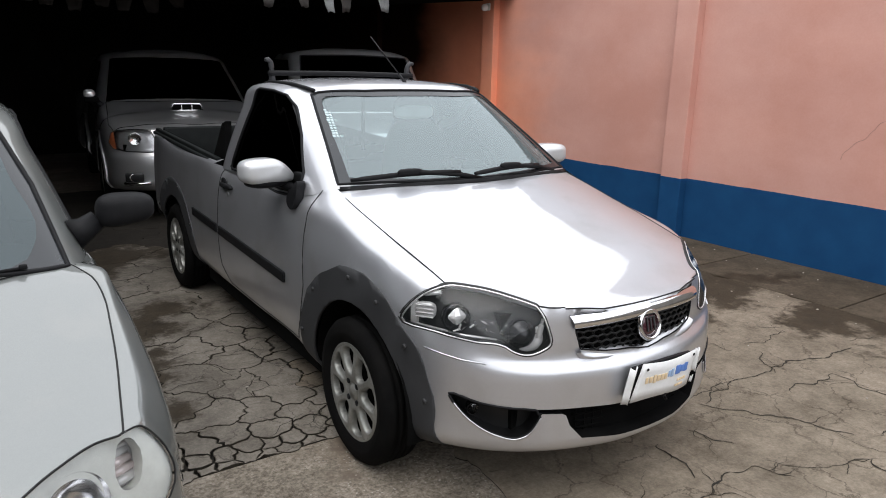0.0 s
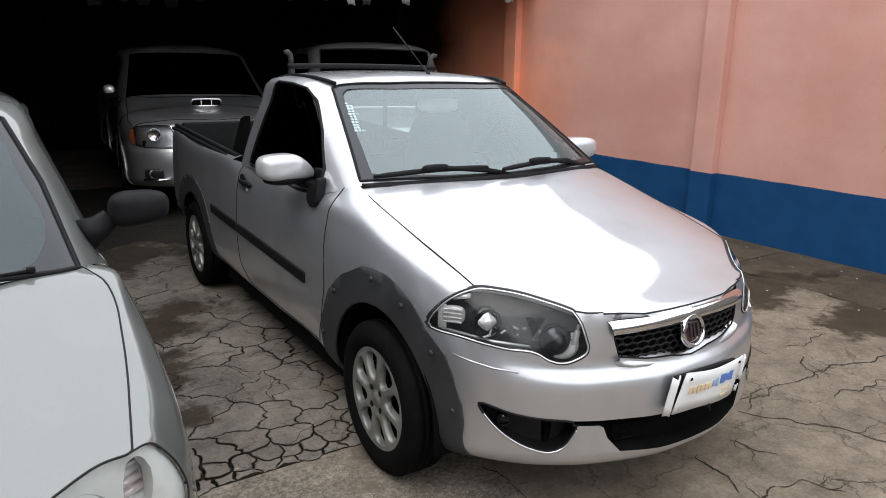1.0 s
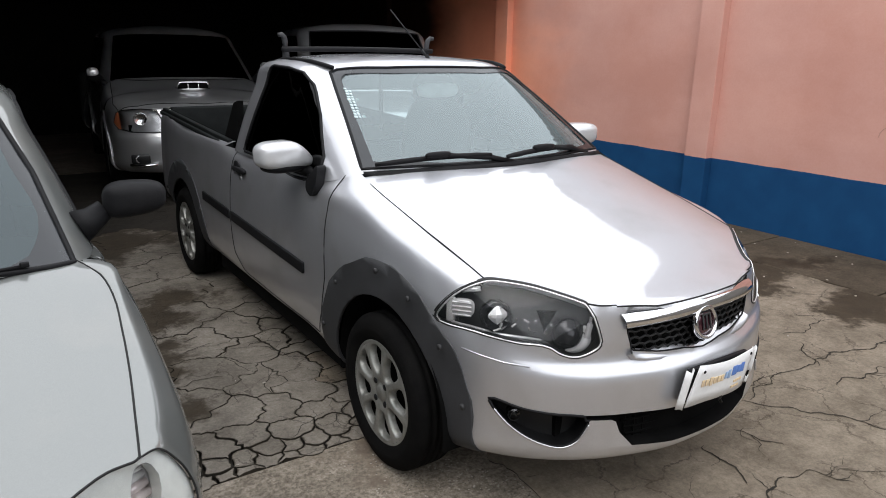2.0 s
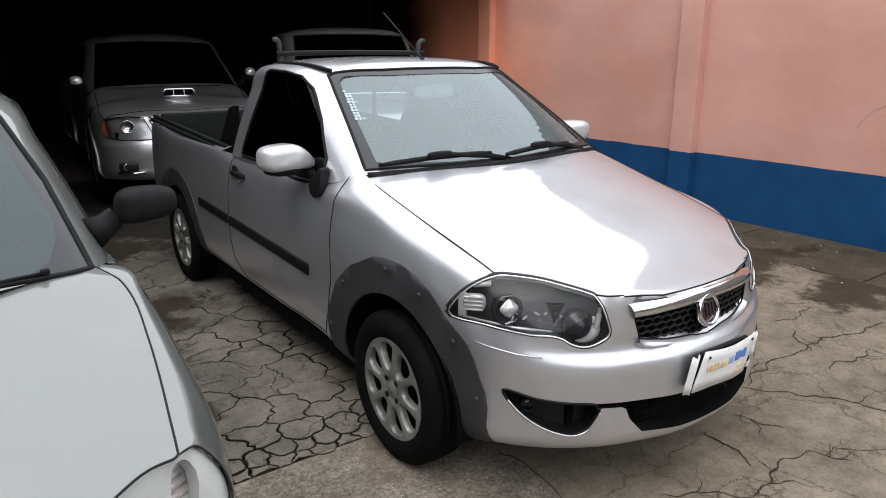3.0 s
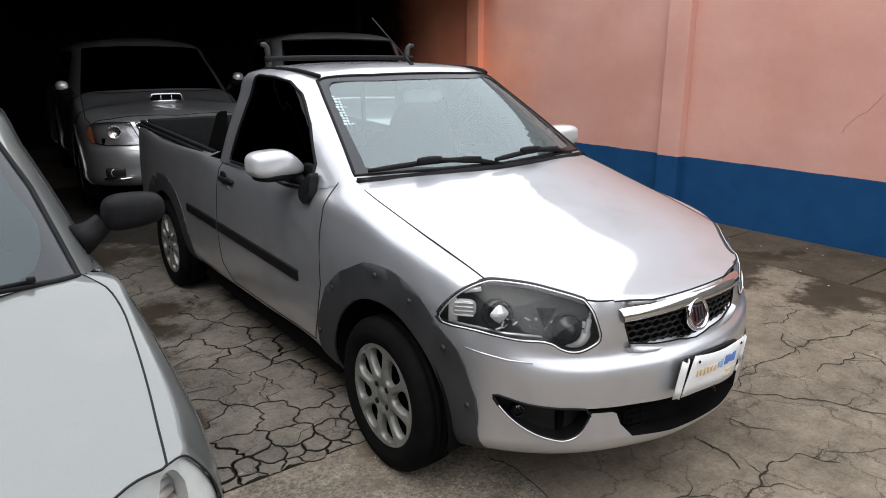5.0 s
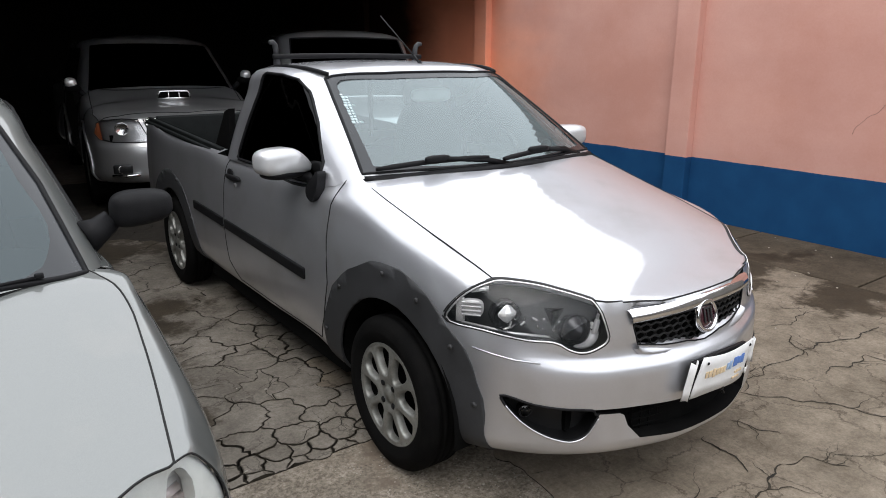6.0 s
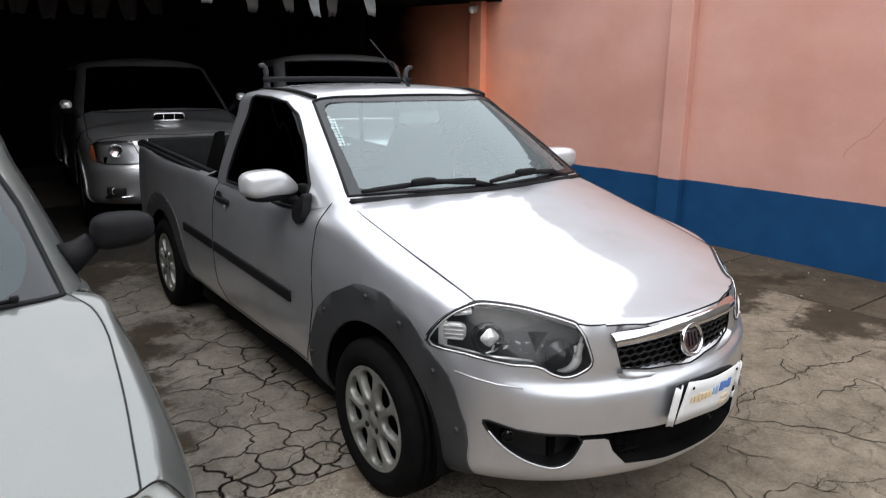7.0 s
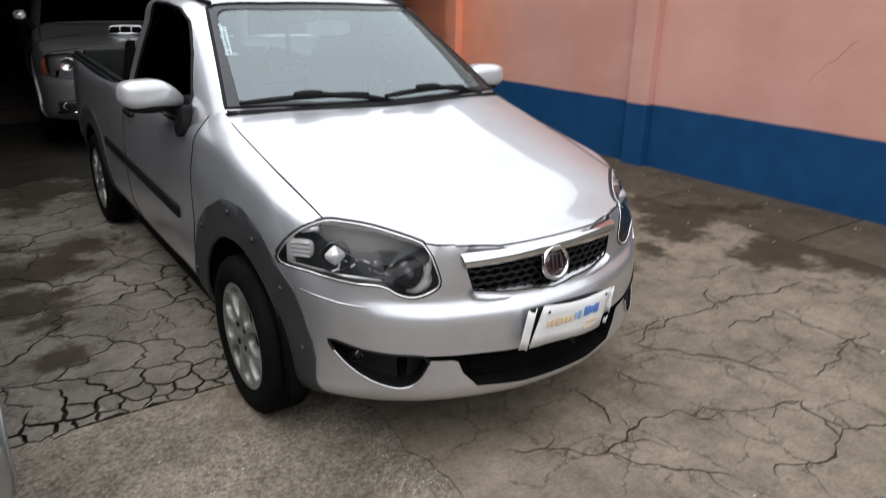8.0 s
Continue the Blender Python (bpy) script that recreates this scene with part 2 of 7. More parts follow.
def car_paint(name, colour, rough=0.3, metal=0.8, dirt=(0.3, 0.28, 0.25)):
    """Silver metallic lacquer: flakes, clear coat, a thin uneven film of road dust."""
    m = bpy.data.materials.new(name)
    m.use_nodes = True
    n, l = m.node_tree.nodes, m.node_tree.links
    b = n["Principled BSDF"]
    co = n.new("ShaderNodeTexCoord")
    flakes = n.new("ShaderNodeTexVoronoi")
    flakes.inputs["Scale"].default_value = 900
    film = n.new("ShaderNodeTexNoise")
    film.inputs["Scale"].default_value, film.inputs["Detail"].default_value = 3.5, 9
    for t in (flakes, film):
        l.new(co.outputs["Object"], t.inputs["Vector"])
    r = n.new("ShaderNodeValToRGB")
    r.color_ramp.elements[0].color = (*[c * 0.9 for c in colour], 1)
    r.color_ramp.elements[1].color = (*[min(1, c * 1.08) for c in colour], 1)
    l.new(flakes.outputs["Color"], r.inputs["Fac"])
    grime = n.new("ShaderNodeMapRange")
    grime.inputs["From Min"].default_value, grime.inputs["From Max"].default_value, grime.inputs["To Max"].default_value = 0.5, 0.8, 0.35
    l.new(film.outputs["Fac"], grime.inputs["Value"])
    mix = n.new("ShaderNodeMix")
    mix.data_type = "RGBA"
    l.new(grime.outputs[0], mix.inputs["Factor"])
    l.new(r.outputs[0], mix.inputs["A"])
    mix.inputs["B"].default_value = (*dirt, 1)
    l.new(mix.outputs["Result"], b.inputs["Base Color"])
    b.inputs["Metallic"].default_value = metal
    rr = n.new("ShaderNodeMapRange")
    rr.inputs["To Min"].default_value, rr.inputs["To Max"].default_value = rough, rough + 0.1
    l.new(film.outputs["Fac"], rr.inputs["Value"])
    l.new(rr.outputs[0], b.inputs["Roughness"])
    b.inputs["Coat Weight"].default_value, b.inputs["Coat Roughness"].default_value, b.inputs["Coat IOR"].default_value = 1.0, 0.015, 1.75
    return m


SILVER = car_paint("silver_lacquer", (0.61, 0.615, 0.648), 0.35, 0.84)
MIRROR_SILVER = car_paint("mirror_silver_lacquer", (0.58, 0.585, 0.6), 0.32, 0.35)
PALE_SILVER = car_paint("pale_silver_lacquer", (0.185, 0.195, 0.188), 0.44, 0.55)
GREY_SILVER = car_paint("grey_silver_lacquer", (0.45, 0.45, 0.455), 0.3, 0.8)
PRIMER = surface("bare_grey_plastic", (0.018, 0.0185, 0.02), (0.032, 0.033, 0.036), 9, (0.5, 0.7), 0, 180, 0.12)
BLACK_PLASTIC = surface("black_plastic", (0.005, 0.005, 0.006), (0.011, 0.011, 0.012), 12, (0.42, 0.62), 0, 220, 0.15, spec=0.14)
DARK_LINER = surface("bed_liner_plastic", (0.005, 0.006, 0.006), (0.012, 0.014, 0.014), 8, (0.5, 0.7), 0, 150, 0.2, spec=0.12)
SEAM = plain("panel_gap", (0.006, 0.006, 0.006), 0.8)
UNDER = surface("underbody_black", (0.003, 0.003, 0.003), (0.006, 0.006, 0.006), 9, (0.85, 0.95), 0, 90, 0.1, spec=0.05)
RUBBER = surface("tyre_rubber", (0.004, 0.004, 0.0043), (0.009, 0.0087, 0.0083), 10, (0.7, 0.9), 0, 160, 0.3, spec=0.04)
WHEEL_SILVER = surface("wheel_cover_silver", (0.2, 0.2, 0.185), (0.34, 0.34, 0.32), 18, (0.35, 0.5), 0.55, 240, 0.05)
CHROME = surface("chrome", (0.72, 0.72, 0.73), (0.86, 0.86, 0.87), 20, (0.05, 0.14), 1.0, 200, 0.01)
LAMP_CHROME = surface("lamp_reflector", (0.75, 0.75, 0.76), (0.88, 0.88, 0.88), 30, (0.08, 0.2), 1.0, 60, 0.1)
LAMP_TRIM = plain("bright_lamp_trim", (0.8, 0.8, 0.8), 0.22, 0.55)
HEAD_LENS = pane("headlamp_lens", (0.97, 0.97, 0.98), 0.0, 1.38, 0.012)
FACETED = surface("faceted_reflector", (0.35, 0.35, 0.35), (0.9, 0.9, 0.9), 14, (0.12, 0.3), 0.8, 32, 1.0)
LAMP_BLACK = plain("lamp_housing_black", (0.003, 0.003, 0.0035), 0.45)
LAMP_SMOKE = plain("smoked_lamp_bowl", (0.02, 0.02, 0.022), 0.12, 0.3)
PINK_RIB = plain("smoky_pink_rib", (0.64, 0.56, 0.545), 0.15, 0.2, 1.0)
RIBBED = plain("ribbed_indicator", (0.68, 0.68, 0.68), 0.15, 0.25, 1.0)
AMBER = plain("amber_lens", (0.3, 0.085, 0.035), 0.2, 0, 0.6)
LENS = pane("clear_lens", (0.95, 0.95, 0.96), 0.0, 1.6)
MILKY = plain("ribbed_clear_plastic", (0.8, 0.82, 0.78), 0.2, 0.0, 1.0)
BULB_WHITE = plain("bright_bulb_shield", (0.86, 0.86, 0.86), 0.12, 0.3, 1.0)
# the dust film's paleness also stands in for some of the reflected sky
WINDSHIELD = pane("windscreen_glass", (0.56, 0.7, 0.7), 0.0, 2.2, 0.14, (0.82, 0.93, 0.95))
FRIT = plain("windscreen_border", (0.012, 0.014, 0.017), 0.22, 0, 0.15)
DARK_SCREEN = pane("shaded_windscreen_glass", (0.13, 0.16, 0.165), 0.0, 1.72, 0.045, (0.72, 0.84, 0.88))
TINTED = pane("tinted_side_glass", (0.004, 0.004, 0.004), 0.0, 1.25)
SEAT = surface("seat_cloth", (0.03, 0.032, 0.035), (0.06, 0.062, 0.066), 10, (0.8, 0.95), 0, 300, 0.4)
DASH = surface("dashboard_grey", (0.05, 0.052, 0.055), (0.08, 0.083, 0.086), 10, (0.6, 0.8), 0, 260, 0.3)
WHITE = plain("white_print", (0.75, 0.75, 0.74), 0.5)
# dark copy of the flag paper: shade under the roof put into its colour
DIM_PAPER = surface("dim_brown_paper", (0.009, 0.0075, 0.0065), (0.024, 0.02, 0.018), 5, (0.75, 0.9), 0, 60, 0.1)
PAPER = surface("thin_white_paper", (0.08, 0.085, 0.085), (0.2, 0.21, 0.21), 5, (0.7, 0.9), 0, 60, 0.1)
STICKER_INK = plain("faded_print", (0.5, 0.6, 0.62), 0.5)
PLATE_WHITE = surface("white_board", (0.66, 0.66, 0.66), (0.8, 0.8, 0.8), 7, (0.35, 0.5), 0, 90, 0.05)
YELLOW_INK = plain("yellow_print", (0.72, 0.56, 0.36), 0.5)
CLIP_GREY = plain("scuffed_clip_plastic", (0.016, 0.016, 0.017), 0.55)
PALE_BLUE_INK = plain("pale_blue_print", (0.3, 0.42, 0.62), 0.5)
BLUE_INK = plain("blue_print", (0.09, 0.19, 0.5), 0.5)
BADGE_RED = plain("dark_red_enamel", (0.045, 0.01, 0.017), 0.2, 0.2, 1.0)
STEEL = surface("galvanised_sheet", (0.28, 0.28, 0.28), (0.42, 0.42, 0.42), 4, (0.4, 0.6), 0.6, 40, 0.1)
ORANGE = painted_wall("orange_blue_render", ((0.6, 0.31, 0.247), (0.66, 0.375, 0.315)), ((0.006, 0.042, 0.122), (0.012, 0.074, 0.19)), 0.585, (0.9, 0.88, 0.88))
WALL_SCUFF = plain("grey_scuff", (0.36, 0.22, 0.18), 0.8)
# near-black: the garage's darkness is put into its wall and roof colour
GARAGE_BLACK = surface("garage_black_sheet", (0.005, 0.0045, 0.004), (0.012, 0.011, 0.01), 1.5, (0.8, 0.95), 0, 60, 0.2, spec=0.1)
DARK_WALL = surface("dark_render", (0.02, 0.018, 0.017), (0.045, 0.04, 0.036), 1.2, (0.8, 0.95), 0, 60, 0.2)
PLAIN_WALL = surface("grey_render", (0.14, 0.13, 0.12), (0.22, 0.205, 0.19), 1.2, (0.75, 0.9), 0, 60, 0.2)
SLAB = concrete("cracked_concrete", (0.125, 0.11, 0.092), (0.335, 0.302, 0.26), 0.42, 0.6, (0.042, 0.031, 0.019), 0.06, ((0.55, 4.3, 0.30), (0.82, 4.5, 0.24), (0.42, 4.15, 0.25), (1.4, 4.4, 0.22), (0.42, 3.75, 0.20), (0.46, 3.06, 0.10), (0.5, 3.47, 0.16), (0.8, 6.1, 0.56), (0.3, 6.1, 0.5), (0.25, 4.4, 0.3)), 0.55, 0.9)
WARM_SLAB = concrete("sound_concrete", (0.13, 0.107, 0.08), (0.325, 0.275, 0.217), 0.42, 0.68, (0.042, 0.031, 0.019), 0.06, ((4.35, 2.8, 0.32), (4.5, 2.1, 0.36), (4.6, 1.7, 0.34), (4.75, 3.2, 0.42), (4.6, 1.2, 0.34), (4.7, 0.6, 0.3), (3.75, 2.6, 0.15), (3.35, 2.5, 0.12)), 0.55, 0.9)
APRON = concrete("rough_concrete", (0.17, 0.145, 0.115), (0.5, 0.44, 0.368), 0.85, 0.5, (0.17, 0.132, 0.10))
STRIP = concrete("damp_concrete", (0.05, 0.039, 0.027), (0.135, 0.109, 0.08), 0.5, 0.56, (0.04, 0.029, 0.018), 0.1)
# concrete darkened to carry the shade under the garage roof
SHADED_SLAB = concrete("shaded_garage_concrete", (0.014, 0.012, 0.01), (0.05, 0.043, 0.035), 0.4, 0.55, (0.012, 0.01, 0.007), 0.06)
DARK_GRIT = surface("dark_grit", (0.05, 0.042, 0.034), (0.11, 0.095, 0.078), 9, (0.8, 0.95), 0, 120, 0.3)
GRIT = surface("pale_grit", (0.2, 0.18, 0.15), (0.46, 0.42, 0.37), 9, (0.8, 0.95), 0, 120, 0.3)
SOIL = surface("dirt_in_cracks", (0.012, 0.01, 0.007), (0.036, 0.028, 0.017), 5, (0.9, 1.0), 0, 80, 0.5)


# ---- mesh tools ----
def part(name, bm, material, parent=None, label="", smooth=True):
    """Links a bmesh as one mesh object under a thing or a part."""
    me = bpy.data.meshes.new(name)
    bm.normal_update()
    bm.to_mesh(me)
    bm.free()
    if smooth:
        me.shade_smooth()
    me.materials.append(material)
    ob = new(name, me)
    if parent is not None:
        ob.parent = parent
    if label:
        ob["label"] = label
    return ob


def thing(name, m, label, category, group="", kind=""):
    ob = new(name)
    ob.matrix_world = m
    return tagged(ob, label, category, group, kind)


def add_box(bm, centre, size, bevel=0.0, turn=None, segments=2):
    made = bmesh.ops.create_cube(bm, size=1.0)["verts"]
    bmesh.ops.scale(bm, vec=size, verts=made)
    if bevel:
        edges = list({e for v in made for e in v.link_edges})
        got = bmesh.ops.bevel(bm, geom=edges, offset=bevel, segments=segments, affect="EDGES", profile=0.6)
        made = list({v for f in got["faces"] for v in f.verts} | {v for v in made if v.is_valid})
    if turn is not None:
        bmesh.ops.transform(bm, matrix=turn, verts=made)
    bmesh.ops.translate(bm, vec=centre, verts=made)
    return made


def box(centre, size, bevel=0.0, turn=None):
    bm = bmesh.new()
    add_box(bm, centre, size, bevel, turn)
    return bm


def tube(bm, points, radius, closed=False, sides=6):
    """A round bar along points; radius may be one number or one for each point."""
    pts = [Vector(p) for p in points]
    n = len(pts)
    rings = []
    up = Vector((0, 0, 1))
    for i, p in enumerate(pts):
        a = pts[(i - 1) % n] if closed or i else p
        c = pts[(i + 1) % n] if closed or i < n - 1 else p
        d = (c - a).normalized()
        s = d.cross(up)
        if s.length < 0.05:
            s = d.cross(Vector((0, 1, 0)))
        s.normalize()
        w = s.cross(d)
        r = radius[i] if isinstance(radius, (list, tuple)) else radius
        rings.append([bm.verts.new(p + (s * math.cos(k * math.tau / sides) + w * math.sin(k * math.tau / sides)) * r) for k in range(sides)])
    for i in range(n if closed else n - 1):
        a, c = rings[i], rings[(i + 1) % n]
        for k in range(sides):
            bm.faces.new((a[k], a[(k + 1) % sides], c[(k + 1) % sides], c[k]))
    if not closed:
        bm.faces.new(rings[0][::-1])
        bm.faces.new(rings[-1])
    return bm


def lathe(bm, profile, steps, axis="x", closed=False):
    """Turns (radius, along) pairs round an axis."""
    rings = []
    for k in range(steps):
        a = math.tau * k / steps
        ring = []
        for r, h in profile:
            c, s = r * math.cos(a), r * math.sin(a)
            ring.append(bm.verts.new({"x": (h, c, s), "y": (c, h, s), "z": (c, s, h)}[axis]))
        rings.append(ring)
    m = len(profile)
    for k in range(steps):
        a, c = rings[k], rings[(k + 1) % steps]
        for i in range(m if closed else m - 1):
            j = (i + 1) % m
            bm.faces.new((a[i], a[j], c[j], c[i]))
    return bm


def curve_through(t, p, at):
    """Cubic curve through the points p at the values t, read at the values at."""
    t, p = np.asarray(t, float), np.asarray(p, float)
    slope = np.empty_like(p)
    h = np.diff(t)
    d = np.diff(p, axis=0) / h.reshape(-1, *([1] * (p.ndim - 1)))
    slope[0], slope[-1] = d[0], d[-1]
    for i in range(1, len(t) - 1):
        slope[i] = (d[i - 1] * h[i] + d[i] * h[i - 1]) / (h[i - 1] + h[i])
    out = []
    for v in at:
        i = min(max(int(np.searchsorted(t, v, side="right")) - 1, 0), len(t) - 2)
        u = (v - t[i]) / h[i]
        out.append((2 * u**3 - 3 * u**2 + 1) * p[i] + (u**3 - 2 * u**2 + u) * h[i] * slope[i] + (3 * u**2 - 2 * u**3) * p[i + 1] + (u**3 - u**2) * h[i] * slope[i + 1])
    return np.array(out)


def loft(net, nu, nv, mirror=True):
    """A smooth sheet over a net of sections (sections x rows x 3), on both sides of x = 0. Returns the bmesh and the vertex grid."""
    net = np.asarray(net, float)
    if mirror:
        other = net[::-1].copy()
        other[:, :, 0] *= -1
        net = np.concatenate([other[:-1], net])
    tu = np.concatenate([[0], np.cumsum(np.maximum(np.linalg.norm(np.diff(net, axis=0), axis=2).mean(axis=1), 0.02))])
    tv = np.concatenate([[0], np.cumsum(np.maximum(np.linalg.norm(np.diff(net, axis=1), axis=2).mean(axis=0), 0.01))])
    au = np.concatenate([np.linspace(a, b, nu, endpoint=False) for a, b in zip(tu[:-1], tu[1:])] + [[tu[-1]]])
    av = np.concatenate([np.linspace(a, b, nv, endpoint=False) for a, b in zip(tv[:-1], tv[1:])] + [[tv[-1]]])
    grid = curve_through(tu, net, au)
    grid = np.swapaxes(curve_through(tv, np.swapaxes(grid, 0, 1), av), 0, 1)
    bm = bmesh.new()
    vs = [[bm.verts.new(p) for p in line] for line in grid]
    for i in range(len(vs) - 1):
        for j in range(len(vs[0]) - 1):
            bm.faces.new((vs[i][j], vs[i + 1][j], vs[i + 1][j + 1], vs[i][j + 1]))
    bmesh.ops.remove_doubles(bm, verts=bm.verts[:], dist=0.0004)
    bmesh.ops.recalc_face_normals(bm, faces=bm.faces[:])
    return bm


def inside(poly, x, y):
    hit, j = False, len(poly) - 1
    for i in range(len(poly)):
        (xi, yi), (xj, yj) = poly[i], poly[j]
        if (yi > y) != (yj > y) and x < (xj - xi) * (y - yi) / (yj - yi) + xi:
            hit = not hit
        j = i
    return hit


def faces_to_bm(faces):
    out, seen = bmesh.new(), {}
    for f in faces:
        vs = []
        for v in f.verts:
            if v not in seen:
                seen[v] = out.verts.new(v.co)
            vs.append(seen[v])
        out.faces.new(vs)
    return out


def cut(bm, outline, way, keep):
    """Cuts the outline (3D points) through the sheet along way, on faces whose centre passes keep. Returns the patch as a bmesh."""
    d = Vector(way).normalized()
    a = d.orthogonal().normalized()
    b = d.cross(a)
    pts = [Vector(p) for p in outline]
    flat = [(p.dot(a), p.dot(b)) for p in pts]
    lo = (min(p[0] for p in flat) - 0.005, min(p[1] for p in flat) - 0.005)
    hi = (max(p[0] for p in flat) + 0.005, max(p[1] for p in flat) + 0.005)
    pick = []
    for f in bm.faces:
        if not keep(f.calc_center_median()):
            continue
        us, ws = [v.co.dot(a) for v in f.verts], [v.co.dot(b) for v in f.verts]
        if max(us) >= lo[0] and min(us) <= hi[0] and max(ws) >= lo[1] and min(ws) <= hi[1]:
            pick.append(f)
    n = len(pts)
    for i in range(n):
        p, q = pts[i], pts[(i + 1) % n]
        normal = (q - p).cross(d)
        if normal.length < 1e-7:
            continue
        mid, half = [(flat[i][k] + flat[(i + 1) % n][k]) / 2 for k in (0, 1)], (q - p).length / 2 + 0.03
        near, far = [], []
        for f in pick:
            us, ws = [v.co.dot(a) for v in f.verts], [v.co.dot(b) for v in f.verts]
            ok = max(us) >= mid[0] - half and min(us) <= mid[0] + half and max(ws) >= mid[1] - half and min(ws) <= mid[1] + half
            (near if ok else far).append(f)
        if not near:
            continue
        geom = list({v for f in near for v in f.verts}) + list({e for f in near for e in f.edges}) + near
        got = bmesh.ops.bisect_plane(bm, geom=geom, dist=1e-6, plane_co=p, plane_no=normal)
        fresh = [g for g in got["geom"] if isinstance(g, bmesh.types.BMFace)]
        pick = [f for f in dict.fromkeys(far + near + fresh) if f.is_valid]
    gone = []
    for f in pick:
        c = f.calc_center_median()
        if inside(flat, c.dot(a), c.dot(b)):
            gone.append(f)
    patch = faces_to_bm(gone)
    if gone:
        bmesh.ops.delete(bm, geom=gone, context="FACES")
    return patch


def edge_loops(bm):
    """The open edges of a sheet, as ordered lists of points."""
    nxt = {}
    for e in bm.edges:
        if len(e.link_faces) == 1:
            for v in e.verts:
                nxt.setdefault(v, []).append(e.other_vert(v))
    loops, left = [], set(nxt)
    while left:
        v = left.pop()
        line, back = [v], None
        while True:
            step = [w for w in nxt[line[-1]] if w in left]
            if not step:
                break
            left.discard(step[0])
            line.append(step[0])
        loops.append([w.co.copy() for w in line])
    return loops


def seam_round(patch, radius):
    """A thin dark joint along the rim of a patch."""
    bm = bmesh.new()
    for line in edge_loops(patch):
        if len(line) > 6:
            slim = [line[0]]
            for p in line[1:]:
                if (p - slim[-1]).length > 0.006:
                    slim.append(p)
            if len(slim) > 4:
                tube(bm, slim, radius, closed=True, sides=5)
    return bm


def offset(bm, dist):
    bm.normal_update()
    shift = {v: v.normal.copy() * dist for v in bm.verts}
    for v, s in shift.items():
        v.co += s
    return bm


def thicken(bm, depth):
    """Gives a sheet a back, depth behind its face, and walls round its rim."""
    bm.normal_update()
    bmesh.ops.recalc_face_normals(bm, faces=bm.faces[:])
    bmesh.ops.solidify(bm, geom=bm.faces[:], thickness=depth)
    return bm


def mirrored(points):
    return [(-p[0], p[1], p[2]) for p in points]


def smooth_outline(points, steps=5):
    """A closed smooth line through the points."""
    p = np.array([*points, points[0]], float)
    q = np.concatenate([p[-3:-1], p, p[1:3]])
    t = np.concatenate([[0], np.cumsum(np.linalg.norm(np.diff(q, axis=0), axis=1))])
    at = np.concatenate([np.linspace(t[i], t[i + 1], steps, endpoint=False) for i in range(2, 2 + len(points))])
    return [tuple(v) for v in curve_through(t, q, at)]


def blob(bm, centre, size, power=2.5, nu=20, nv=12, bend=None):
    """A rounded solid (superellipsoid); bend(v) may shape each point of the unit solid."""
    def sp(v):
        return math.copysign(abs(v) ** (2 / power), v)
    grid = []
    for j in range(1, nv):
        b = -math.pi / 2 + math.pi * j / nv
        grid.append([Vector((sp(math.cos(b)) * sp(math.cos(math.tau * i / nu)), sp(math.cos(b)) * sp(math.sin(math.tau * i / nu)), sp(math.sin(b)))) for i in range(nu)])
    ends = [Vector((0, 0, -1)), Vector((0, 0, 1))]

    def put(v):
        v = bend(v) if bend else v
        return bm.verts.new((centre[0] + v.x * size[0] / 2, centre[1] + v.y * size[1] / 2, centre[2] + v.z * size[2] / 2))
    vs = [[put(v) for v in line] for line in grid]
    lo, hi = put(ends[0]), put(ends[1])
    for j in range(len(vs) - 1):
        for i in range(nu):
            k = (i + 1) % nu
            bm.faces.new((vs[j][i], vs[j][k], vs[j + 1][k], vs[j + 1][i]))
    for i in range(nu):
        k = (i + 1) % nu
        bm.faces.new((lo, vs[0][k], vs[0][i]))
        bm.faces.new((hi, vs[-1][i], vs[-1][k]))
    return bm


def body_net(stations, crown_of=None):
    """Sections of a car's lower body. A station: outline point, spine point with its height, then (inset, height) rows up to the bonnet's edge."""
    net = []
    for (ox, oy), (sx, sy, sz), rows in stations:
        o, s = Vector((ox, oy)), Vector((sx, sy))
        span = (s - o).length
        way = (s - o) / span if span > 1e-6 else Vector((0, 1))
        line = [(*(o + way * d), z) for d, z in rows]
        d0, z0 = rows[-1]
        for u in (0.33, 0.66, 1.0):
            line.append((*(o + way * (d0 + (span - d0) * u)), z0 + (sz - z0) * (1 - (1 - u) ** 2)))
        if crown_of and oy < 0.5:
            line[-4:] = [(x, y, crown_of(x, y)) for x, y, z in line[-4:]]
        net.append(line)
    return net


def cabin_net(stations, bulge=0.012):
    """Sections of a cabin. A station: base point, top-of-window point, roof spine point."""
    net = []
    for base, top, spine in stations:
        b, t, s = Vector(base), Vector(top), Vector(spine)
        out = Vector((b.x - s.x, b.y - s.y, 0))
        out = out.normalized() if out.length > 1e-6 else Vector((0, -1, 0))
        line = [b + (t - b) * f + out * bulge * 4 * f * (1 - f) for f in (0, 0.25, 0.5, 0.75, 1.0)]
        for f, g in ((0.12, 0.4), (0.35, 0.72), (0.68, 0.94), (1.0, 1.0)):
            line.append(Vector((t.x + (s.x - t.x) * f, t.y + (s.y - t.y) * f, t.z + (s.z - t.z) * g)))
        net.append([tuple(p) for p in line])
    return net


def crown(patch, height):
    """Irons a bonnet to an even crown height(x, y)."""
    for v in patch.verts:
        v.co.z = height(v.co.x, v.co.y)
    return patch


